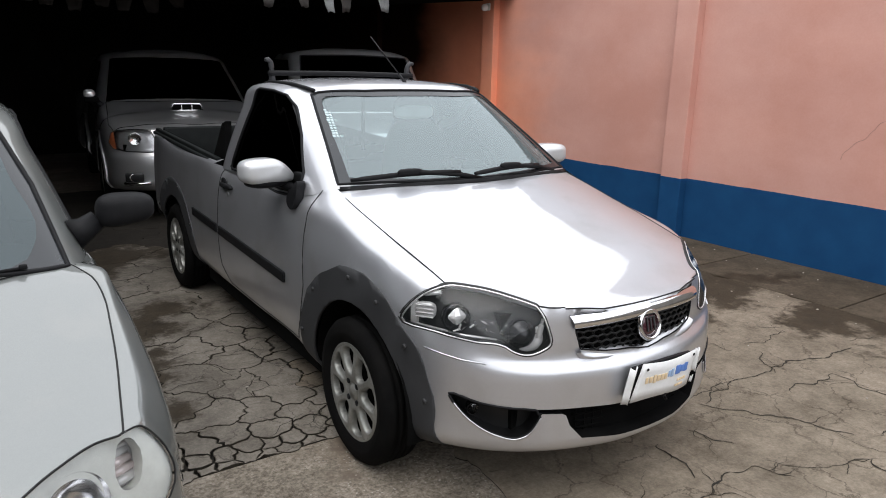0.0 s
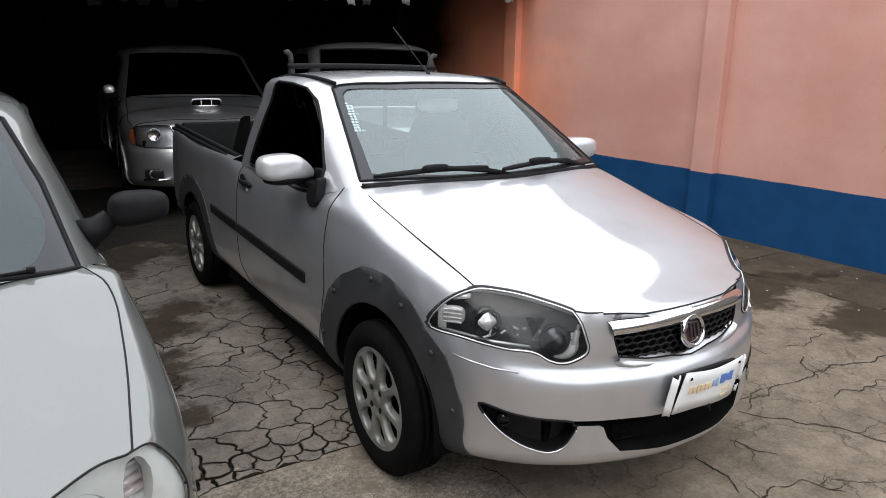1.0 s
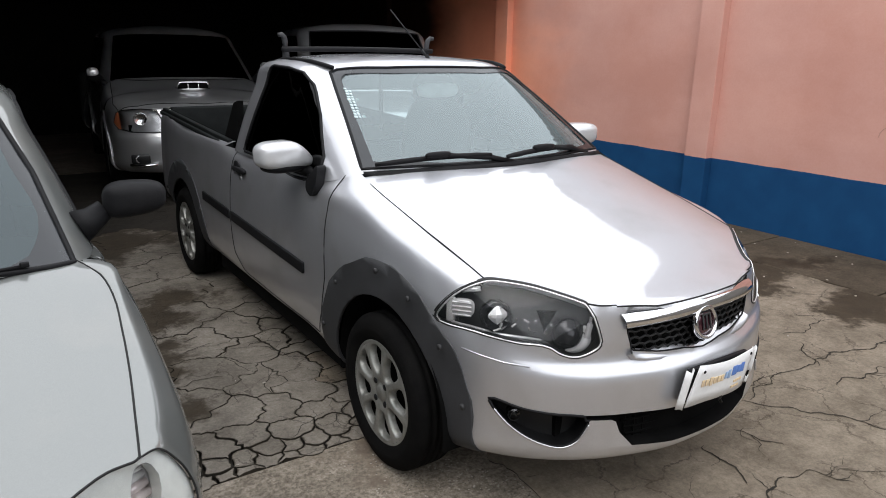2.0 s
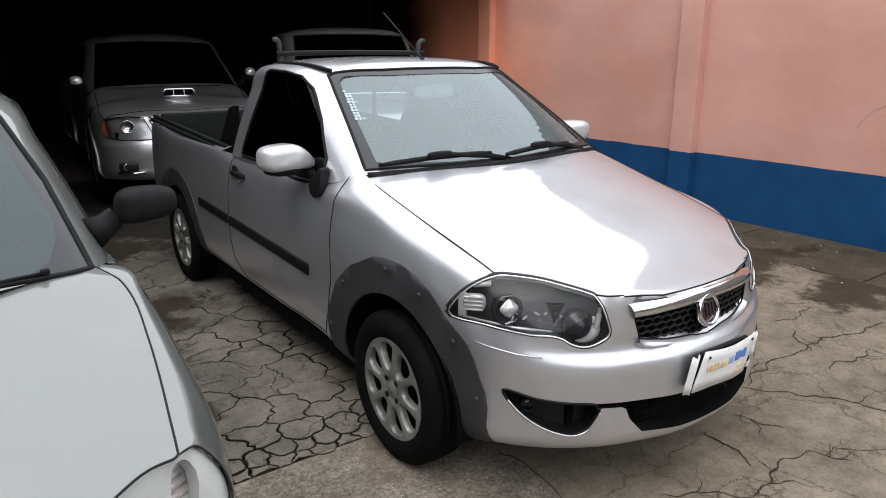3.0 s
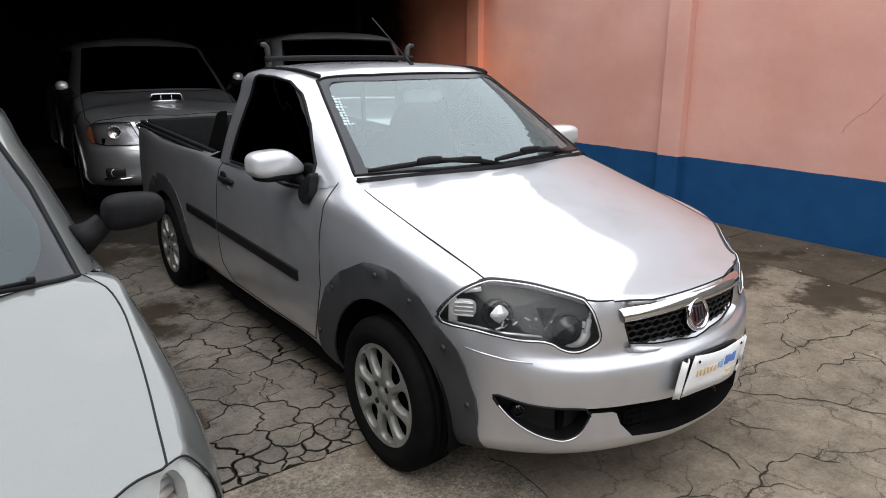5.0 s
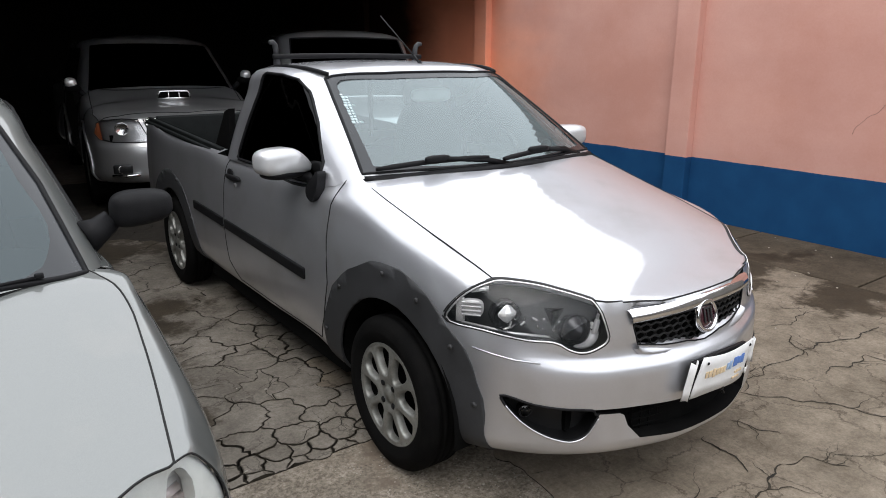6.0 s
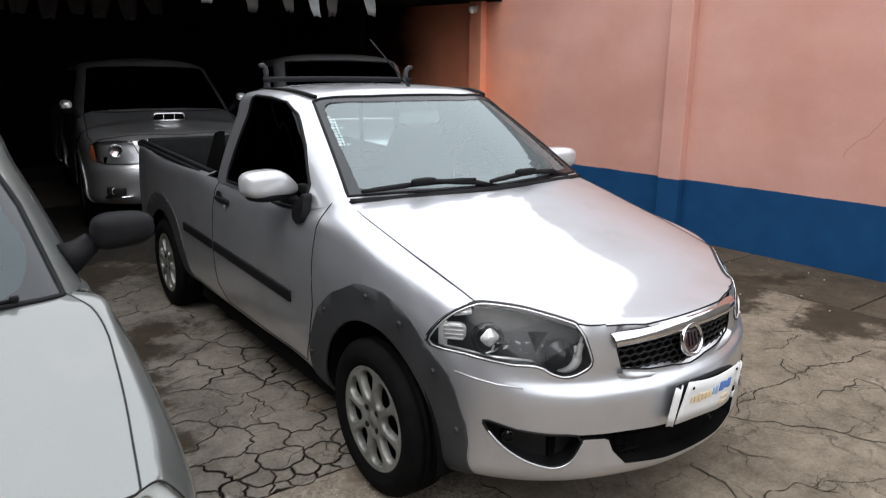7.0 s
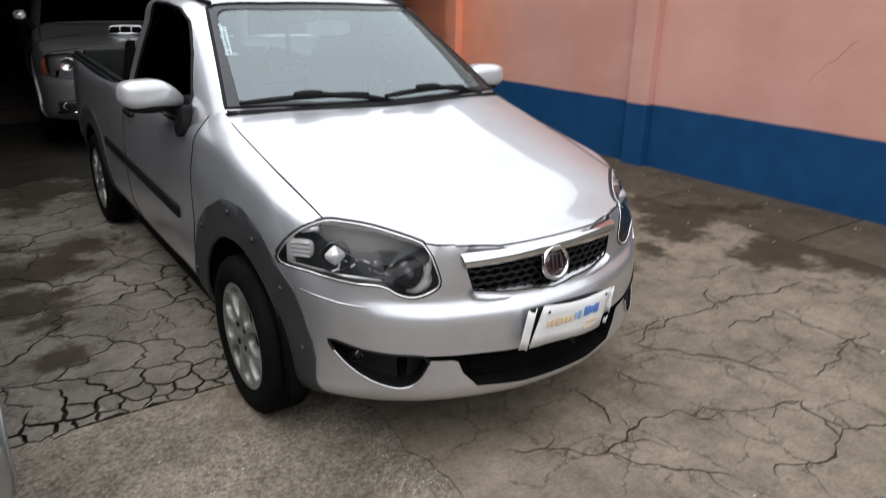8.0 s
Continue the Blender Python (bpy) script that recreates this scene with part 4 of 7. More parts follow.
def ring(y0, z0, r, steps=40, uneven=0.0, squash=1.0, x=0.8):
    out = []
    for i in range(steps):
        a = math.tau * i / steps
        k = r * (1 + uneven * noise.noise(Vector((math.cos(a) * 4, math.sin(a) * 4, y0))))
        if uneven:
            k -= 0.035 * max(0.0, -math.cos(a)) * max(0.0, 1 - math.sin(a)) if y0 < 1 else 0
        out.append((x, y0 + k * math.cos(a) * squash, z0 + k * math.sin(a)))
    return out


HUB_Z, WHEELBASE = 0.30, 2.718
arches = []
for side in (-1, 1):
    for hub_y, r_in, r_out in ((0, 0.372, 0.505), (WHEELBASE, 0.365, 0.49)):
        keep = lambda c, s=side, h=hub_y: c.x * s > 0.5 and c.z < 0.9 and abs(c.y - h) < 0.7
        opening = cut(body, ring(hub_y, HUB_Z, r_in, 36), (1, 0, 0), keep)
        opening.free()
        arches.append((side, hub_y, cut(body, ring(hub_y, HUB_Z, r_out, 56, 0.035, 1.02), (1, 0, 0), keep)))

# openings in the nose
def front_poly(pairs, steps=0):
    pts = [(x, -0.8, z) for x, z in pairs]
    return smooth_outline(pts, steps) if steps else pts


NOSE = lambda c: c.y < -0.2
grille_line = [(-0.32, 0.74), (-0.2, 0.742), (0, 0.742), (0.2, 0.742), (0.32, 0.74), (0.31, 0.69), (0.293, 0.632), (0.2, 0.618), (0.09, 0.612), (0.05, 0.603), (0, 0.598), (-0.05, 0.603), (-0.09, 0.612), (-0.2, 0.618), (-0.293, 0.632), (-0.31, 0.69)]
grille_patch = cut(body, front_poly(grille_line), (0, 1, 0), NOSE)
intake_line = [(-0.46, 0.441), (-0.365, 0.435), (-0.2, 0.429), (0, 0.427), (0.2, 0.429), (0.365, 0.435), (0.46, 0.441), (0.455, 0.424), (0.375, 0.418), (0.36, 0.41), (0.345, 0.37), (0.30, 0.318), (0.15, 0.305), (0, 0.302), (-0.15, 0.305), (-0.30, 0.318), (-0.345, 0.37), (-0.36, 0.41), (-0.375, 0.418), (-0.455, 0.424)]
intake_patch = cut(body, front_poly(intake_line), (0, 1, 0), NOSE)
FOG = [(-0.702, -0.53, 0.486), (-0.62, -0.6, 0.463), (-0.54, -0.65, 0.448), (-0.47, -0.69, 0.44), (-0.445, -0.71, 0.434), (-0.46, -0.705, 0.39), (-0.485, -0.69, 0.353), (-0.52, -0.67, 0.338), (-0.57, -0.64, 0.348), (-0.625, -0.6, 0.378), (-0.67, -0.56, 0.425)]
LAMP = [(-0.768, -0.312, 0.707), (-0.735, -0.345, 0.775), (-0.69, -0.385, 0.817), (-0.643, -0.42, 0.834), (-0.59, -0.475, 0.828), (-0.51, -0.55, 0.805), (-0.425, -0.628, 0.766), (-0.40, -0.67, 0.715), (-0.403, -0.698, 0.662),
        (-0.435, -0.68, 0.634), (-0.478, -0.658, 0.624), (-0.508, -0.625, 0.633), (-0.525, -0.60, 0.648), (-0.6, -0.53, 0.658), (-0.69, -0.42, 0.678)]
LAMP_WAY, FOG_WAY = (0.62, 0.72, -0.3), (0.45, 0.88, -0.12)
lamps, fogs = [], []
for side in (-1, 1):
    f = (lambda pts: pts) if side < 0 else mirrored
    flip = (lambda v: v) if side < 0 else (lambda v: (-v[0], v[1], v[2]))
    keep = lambda c, s=side: c.y < -0.15 and c.x * s > 0.3
    lamps.append((side, cut(body, smooth_outline(f(LAMP), 4), flip(LAMP_WAY), keep)))
    fogs.append((side, cut(body, smooth_outline(f(FOG), 4), flip(FOG_WAY), keep)))

# bonnet and doors
side_edge = [(0.643, -0.42), (0.66, -0.1), (0.668, 0.2), (0.668, 0.37), (0.56, 0.325), (0.33, 0.285), (0.15, 0.267)]
nose_x = [0, 0.12, 0.25, 0.345, 0.425, 0.51, 0.59, 0.643]
nose_edge = curve_through(nose_x, [[-0.744], [-0.741], [-0.729], [-0.704], [-0.646], [-0.553], [-0.475], [-0.42]], np.linspace(0, 0.64, 25))[:, 0]
front_edge = [(x, y) for x, y in zip(np.linspace(0, 0.64, 25), nose_edge)]
half_line = front_edge + side_edge
bonnet_line = [(x, y, 1) for x, y in half_line] + [(0, 0.262, 1)] + [(-x, y, 1) for x, y in half_line[:0:-1]]
bonnet = cut(body, bonnet_line, (0, 0, 1), lambda c: c.z > 0.745)
nose_rim = [(v.co.copy(), bonnet_height(v.co.x, v.co.y) - v.co.z) for v in bonnet.verts if v.is_boundary and v.co.y < -0.35]
crown(bonnet, bonnet_height)
# nose and lamps rise to meet the bonnet's front edge
for sheet in [body] + [p for _, p in lamps]:
    for v in sheet.verts:
        if v.co.y < -0.3 and v.co.z > 0.66:
            gap, rise = min(((v.co - q).length, dz) for q, dz in nose_rim)
            v.co.z += rise * max(0.0, 1 - gap / 0.07) ** 1.5
hood_seam = seam_round(bonnet, 0.003)
lip = [e for e in bonnet.edges if e.is_boundary and all(v.co.y < -0.405 for v in e.verts)]
turned = [g for g in bmesh.ops.extrude_edge_only(bonnet, edges=lip)["geom"] if isinstance(g, bmesh.types.BMVert)]
for v in turned:
    v.co += Vector((0, 0.012, -0.034)) if abs(v.co.x) < 0.325 else Vector((0, 0.006, -0.016))
bmesh.ops.delete(body, geom=[f for f in body.faces if (lambda c: abs(c.x) < 0.66 and 0.2 < c.y < 1.0 and c.z > 0.9)(f.calc_center_median())], context="FACES")
door_line = [(0.8, 0.447, 0.965), (0.8, 0.457, 0.80), (0.8, 0.455, 0.62), (0.8, 0.50, 0.45), (0.8, 0.56, 0.335), (0.8, 0.9, 0.325), (0.8, 1.55, 0.33), (0.8, 1.66, 0.42), (0.8, 1.69, 0.6), (0.8, 1.67, 0.8), (0.8, 1.645, 1.1), (0.8, 0.435, 1.1)]
doors = []
for side in (-1, 1):
    doors.append((side, cut(body, [(p[0] * side, p[1], p[2]) for p in door_line], (1, 0, 0), lambda c, s=side: c.x * s > 0.6)))

seams = bmesh.new()
for extra in [hood_seam] + [seam_round(p, 0.003) for _, p in doors] + [seam_round(p, 0.0033) for _, p in lamps]:
    me = bpy.data.meshes.new("tmp")
    extra.to_mesh(me)
    extra.free()
    seams.from_mesh(me)
    bpy.data.meshes.remove(me)
part("panel_gap", seams, SEAM, truck)

part("body", body, SILVER, truck)
part("hood", bonnet, SILVER, truck)
door_parts = {}
for side, patch in doors:
    door_parts[side] = part("door", patch, SILVER, truck)
for side, hub_y, patch in arches:
    arch = part("wheel_arch", thicken(offset(patch, 0.004), 0.012), PRIMER, truck, "bare dark grey wheel arch with trim clips")
    for deg in ((14, 45, 89, 114, 138, 162) if hub_y == 0 else (30, 70, 110, 150)):
        c = bmesh.new()
        at = Vector((side * 0.809, hub_y + 0.475 * math.cos(radians(deg)) * 1.02, HUB_Z + 0.475 * math.sin(radians(deg))))
        if hub_y == 0 and at.y < 0:
            at.x -= side * 0.055 * (at.y / -0.48) ** 2.2
        lathe(c, [(0.0, -0.004), (0.008, -0.004), (0.011, 0.0), (0.009, 0.006), (0.004, 0.009), (0, 0.009)], 10, "x")
        bmesh.ops.translate(c, vec=at, verts=c.verts)
        part("clip", c, CLIP_GREY, arch)

# dark inside: wheel wells, floor pan, engine bay behind the openings
bm = bmesh.new()
add_box(bm, (0, 0.75, 0.385), (1.30, 2.2, 0.37))
# wide low black box, added to stand in for shade under the sills
add_box(bm, (0, 1.35, 0.28), (1.44, 1.75, 0.2))
add_box(bm, (0, 2.5, 0.40), (1.0, 1.8, 0.40))
add_box(bm, (0, -0.30, 0.55), (1.02, 0.5, 0.38))
add_box(bm, (0, -0.52, 0.44), (1.0, 0.2, 0.3))
part("chassis", bm, UNDER, truck, smooth=False)
for side in (-1, 1):
    for hub_y in (0, WHEELBASE):
        bm = bmesh.new()
        lathe(bm, [(0.0, 0.49), (0.385, 0.49), (0.385, 0.775)], 40, "x")
        for v in bm.verts:
            v.co = (v.co.x * side, v.co.y + hub_y, v.co.z + HUB_Z)
        bmesh.ops.delete(bm, geom=[f for f in bm.faces if f.calc_center_median().z < 0.24], context="FACES")
        part("wheel_well", bm, UNDER, truck)


# ---- wheels ----
def make_wheel(parent, at, side, tyre_r=0.30, rim_r=0.188, width=0.175, holes=8, cover=WHEEL_SILVER):
    w = new("wheel")
    w.parent = parent
    w.matrix_local = Matrix.Translation(at) @ (Matrix.Identity(4) if side > 0 else Matrix.Rotation(math.pi, 4, "Z"))
    h = width / 2
    bm = bmesh.new()
    prof = [(rim_r - 0.012, -h * 0.8), (rim_r + 0.02, -h * 0.98), (tyre_r - 0.05, -h * 1.03), (tyre_r - 0.014, -h * 0.9), (tyre_r, -h * 0.7)]
    for g in (-0.45, -0.15, 0.15, 0.45):
        prof += [(tyre_r + 0.002, (g - 0.11) * h), (tyre_r - 0.007, (g - 0.08) * h), (tyre_r - 0.007, (g + 0.0) * h), (tyre_r + 0.002, (g + 0.03) * h)]
    prof += [(tyre_r, h * 0.7), (tyre_r - 0.014, h * 0.9), (tyre_r - 0.03, h * 1.0), (tyre_r - 0.05, h * 1.03), (tyre_r - 0.055, h * 1.04), (tyre_r - 0.06, h * 1.03), (rim_r + 0.02, h * 0.98), (rim_r + 0.006, h * 0.9), (rim_r - 0.004, h * 0.82), (rim_r - 0.012, h * 0.7)]
    lathe(bm, prof, 56, "x")
    part("tyre", bm, RUBBER, w)
    bm = bmesh.new()
    lathe(bm, [(0, 0.0), (rim_r * 0.9, 0.0), (rim_r - 0.01, h * 0.6)], 40, "x")
    part("brake", bm, UNDER, w)
    bm = bmesh.new()

    def height(r):
        u = r / rim_r
        return h * (0.80 + 0.14 * math.sin(min(1, u) * math.pi * 0.85)) - 0.035 * max(0, 0.22 - u) / 0.22 * 0.4
    half = math.pi / holes
    r0, r1 = rim_r * 0.30, rim_r * 0.97
    rc, hr, ha = rim_r * 0.655, rim_r * 0.275, half * 0.74
    steps = 24
    for k in range(holes):
        a0 = math.tau * k / holes + 0.2
        rings = []
        for lev in range(5):
            line = []
            for i in range(steps):
                t = math.tau * i / steps
                c, s = math.cos(t), math.sin(t)
                if lev <= 1:
                    c, s = math.copysign(abs(c) ** 0.75, c), math.copysign(abs(s) ** 0.75, s)
                    r, a = rc + hr * c, ha * s * (1 + 0.1 * c)
                else:
                    m = max(abs(c), abs(s))
                    r_sq = rc + ((r1 - rc) if c > 0 else (rc - r0)) * c / m
                    a_sq = half * s / m
                    u = (lev - 1) / 3
                    r = (rc + hr * c) * (1 - u) + r_sq * u
                    a = ha * s * (1 + 0.1 * c) * (1 - u) + a_sq * u
                x = height(r) - (0.03 if lev == 0 else 0.006 if lev == 1 else 0)
                line.append(bm.verts.new((x, r * math.cos(a0 + a), r * math.sin(a0 + a))))
            rings.append(line)
        for a, b in zip(rings[:-1], rings[1:]):
            for i in range(steps):
                j = (i + 1) % steps
                bm.faces.new((a[i], a[j], b[j], b[i]))
    lathe(bm, [(r1, height(r1)), (rim_r, height(rim_r) + 0.004), (rim_r + 0.006, height(rim_r)), (rim_r + 0.004, height(rim_r) - 0.02)], 64, "x")
    lathe(bm, [(0.0, height(r0) - 0.004), (r0 * 0.5, height(r0) - 0.004), (r0 * 0.55, height(r0) - 0.010), (r0 * 0.8, height(r0) - 0.004), (r0, height(r0))], 32, "x")
    bmesh.ops.remove_doubles(bm, verts=bm.verts[:], dist=0.0008)
    bmesh.ops.recalc_face_normals(bm, faces=bm.faces[:])
    part("wheel_cover", bm, cover, w, "scuffed silver wheel cover")
    for k in range(4):
        a = math.tau * (k + 0.5) / 4
        bm = bmesh.new()
        lathe(bm, [(0, 0), (0.011, 0), (0.013, -0.004)], 10, "x")
        bmesh.ops.translate(bm, vec=(height(r0) + 0.001, r0 * 0.85 * math.cos(a), r0 * 0.85 * math.sin(a)), verts=bm.verts)
        part("wheel_bolt", bm, BLACK_PLASTIC, w)
    return w


for side in (-1, 1):
    for hub_y in (0, WHEELBASE):
        make_wheel(truck, (side * 0.72, hub_y, HUB_Z), side, 0.298, 0.197)

# ---- grille, badge, intake ----
grille = new("grille")
grille.parent = truck
chrome_bar = cut(grille_patch, front_poly([(-0.35, 0.78), (0.35, 0.78), (0.35, 0.713), (0.32, 0.713), (0, 0.716), (-0.32, 0.713), (-0.35, 0.713)]), (0, 1, 0), NOSE)
chrome_bar.free()
rim_bm = seam_round(grille_patch, 0.003)
part("grille_edge", rim_bm, BLACK_PLASTIC, grille)
back = offset(grille_patch, -0.045)
part("grille_back", back, UNDER, grille)


def nose_y(x, z=0.66):
    """The nose's depth at a place across it."""
    return float(curve_through([0, 0.15, 0.30, 0.45, 0.6], [[-0.765], [-0.757], [-0.73], [-0.672], [-0.575]], [abs(x)])[0][0])


bm = bmesh.new()
lines = []
for i in range(41):
    u = -1 + i / 20
    lines.append([])
    for k in range(9):
        t = -1 + k / 4
        z = 0.731 + 0.026 * t + 0.004 * (1 - u * u)
        x = u * (0.327 + (z - 0.713) * 0.22)
        lines[-1].append(bm.verts.new((x, nose_y(x) + 0.012 - 0.022 * max(0.0, math.cos(t * math.pi / 2)) ** 0.4 + 0.012 * (t + 1) / 2, z)))
for a, b in zip(lines[:-1], lines[1:]):
    for k in range(8):
        bm.faces.new((a[k], b[k], b[k + 1], a[k + 1]))
part("trim_bar", bm, CHROME, grille, "chrome bar across the grille")
# the raised painted edge under and beside the mesh
bm = bmesh.new()
low = [(0.297, 0.64), (0.285, 0.629), (0.25, 0.622), (0.2, 0.617), (0.14, 0.613), (0.09, 0.609), (0.06, 0.602), (0.03, 0.596), (0, 0.594)]
low = low + [(-x, z) for x, z in low[-2::-1]]
rows = []
for i, (x, z) in enumerate(low):
    a, b = low[max(0, i - 1)], low[min(len(low) - 1, i + 1)]
    out = Vector((b[0] - a[0], b[1] - a[1])).normalized()
    out = Vector((-out.y, out.x)) if Vector((-out.y, out.x)).dot(Vector((x, z - 0.68))) > 0 else Vector((out.y, -out.x))
    flat = 0.06 + 0.94 * abs(out.y)
    rows.append([bm.verts.new((x + out.x * w, nose_y(x) + d, z + out.y * w)) for w, d in ((-0.004 * flat, 0.02), (0.006 * flat, 0.004), (0.016 * flat, -0.010 * flat), (0.025 * flat, -0.011 * flat), (0.034 * flat, 0.008))])
for a, b in zip(rows[:-1], rows[1:]):
    for k in range(4):
        bm.faces.new((a[k], b[k], b[k + 1], a[k + 1]))
bmesh.ops.recalc_face_normals(bm, faces=bm.faces[:])
part("grille_surround", bm, SILVER, grille, "silver painted surround")
bm = bmesh.new()
cw, ch = 0.040, 0.030
for j in range(5):
    for i in range(-9, 10):
        cx, cz = (i + 0.5 * (j % 2)) * cw, 0.612 + j * ch * 0.76
        limit = 0.293 + (cz - 0.632) * 0.25
        if abs(cx) > limit or cz > 0.712 or cz < 0.606 or (cz < 0.625 and abs(cx) > 0.20):
            continue
        pts = [(cx + cw * 0.5 * math.sin(math.tau * k / 6), cz + ch * 0.5 * math.cos(math.tau * k / 6)) for k in range(6)]
        tube(bm, [(px, nose_y(px) + 0.016, pz) for px, pz in pts], 0.0042, closed=True, sides=5)
part("grille_mesh", bm, LAMP_BLACK, grille, "black honeycomb grille mesh")

badge = new("badge")
badge.parent = truck
badge.matrix_local = pose(0, -0.772, 0.682, -14)
bm = bmesh.new()
lathe(bm, [(0.047, 0.012), (0.044, -0.004), (0.050, -0.012), (0.057, -0.008), (0.059, 0.004), (0.056, 0.014)], 40, "y", closed=True)
part("ring", bm, CHROME, badge)
bm = bmesh.new()
lathe(bm, [(0.0, -0.006), (0.03, -0.004), (0.046, 0.002), (0.046, 0.014)], 32, "y")
part("disc", bm, BADGE_RED, badge, "dark red enamel disc")
bm = bmesh.new()
for x in (-0.018, 0.0, 0.018):
    add_box(bm, (x, -0.008, 0.0), (0.007, 0.004, 0.048), 0.001)
add_box(bm, (0, -0.008, 0.026), (0.045, 0.004, 0.006), 0.001)
part("emblem_bars", bm, CLIP_GREY, badge)


def recess(patch, inward, depth):
    """A sheet pushed in by depth, with walls from its old rim to the new one."""
    bm = faces_to_bm(patch.faces)
    push = Vector(inward) * depth
    for v in bm.verts:
        v.co += push
    for line in edge_loops(patch):
        if len(line) >= 8:
            a = [bm.verts.new(p) for p in line]
            b = [bm.verts.new(p + push) for p in line]
            for i in range(len(line)):
                bm.faces.new((a[i - 1], a[i], b[i], b[i - 1]))
    return bm


part("intake_back", recess(intake_patch, (0, 1, 0.1), 0.06), UNDER, truck)
bm = bmesh.new()
for j in range(5):
    z = 0.305 + j * 0.026
    w = 0.27 + (z - 0.3) * 0.4
    tube(bm, [(x, nose_y(x) + 0.0 + 0.012, z) for x in np.linspace(-w, w, 15)], 0.004, sides=5)
for i in range(-8, 9):
    tube(bm, [(i * 0.036, nose_y(i * 0.036) + 0.014, 0.292), (i * 0.036, nose_y(i * 0.036) + 0.014, 0.43)], 0.003, sides=5)
part("intake_mesh", bm, UNDER, truck)
for side, patch in fogs:
    rim_bm = seam_round(patch, 0.005)
    part("fog_recess_edge", rim_bm, BLACK_PLASTIC, truck)
    for line in edge_loops(patch):
        if len(line) < 8:
            continue
        under = [p.z < 0.418 + (abs(p.x) - 0.445) * 0.2 for p in line]
        start = next(i for i in range(len(line)) if under[i] and not under[i - 1])
        lip_line = [line[(start + i) % len(line)] + Vector((0, -0.004, -0.003)) for i in range(len(line)) if under[(start + i) % len(line)]]
        bm = bmesh.new()
        tube(bm, lip_line, [0.0015 if i in (0, len(lip_line) - 1) else 0.0035 for i in range(len(lip_line))], sides=6)
        part("fog_recess_lip", bm, SILVER, truck)
    part("fog_recess", recess(patch, (-side * 0.45, 0.88, 0), 0.07), LAMP_BLACK, truck, "black fog lamp recess")
    fog = new("fog_lamp")
    fog.parent = truck
    fog.matrix_local = Matrix.Translation((side * 0.612, -0.545, 0.418)) @ Matrix.Rotation(radians(28 * side), 4, "Z")
    bm = bmesh.new()
    lathe(bm, [(0.0, 0.02), (0.012, 0.012), (0.018, -0.004), (0.021, -0.007), (0.023, -0.004), (0.021, 0.03)], 24, "y")
    part("reflector", bm, LAMP_SMOKE, fog)
    bm = bmesh.new()
    lathe(bm, [(0.0, -0.012), (0.012, -0.009), (0.02, -0.005)], 24, "y")
    part("lens", bm, LENS, fog)

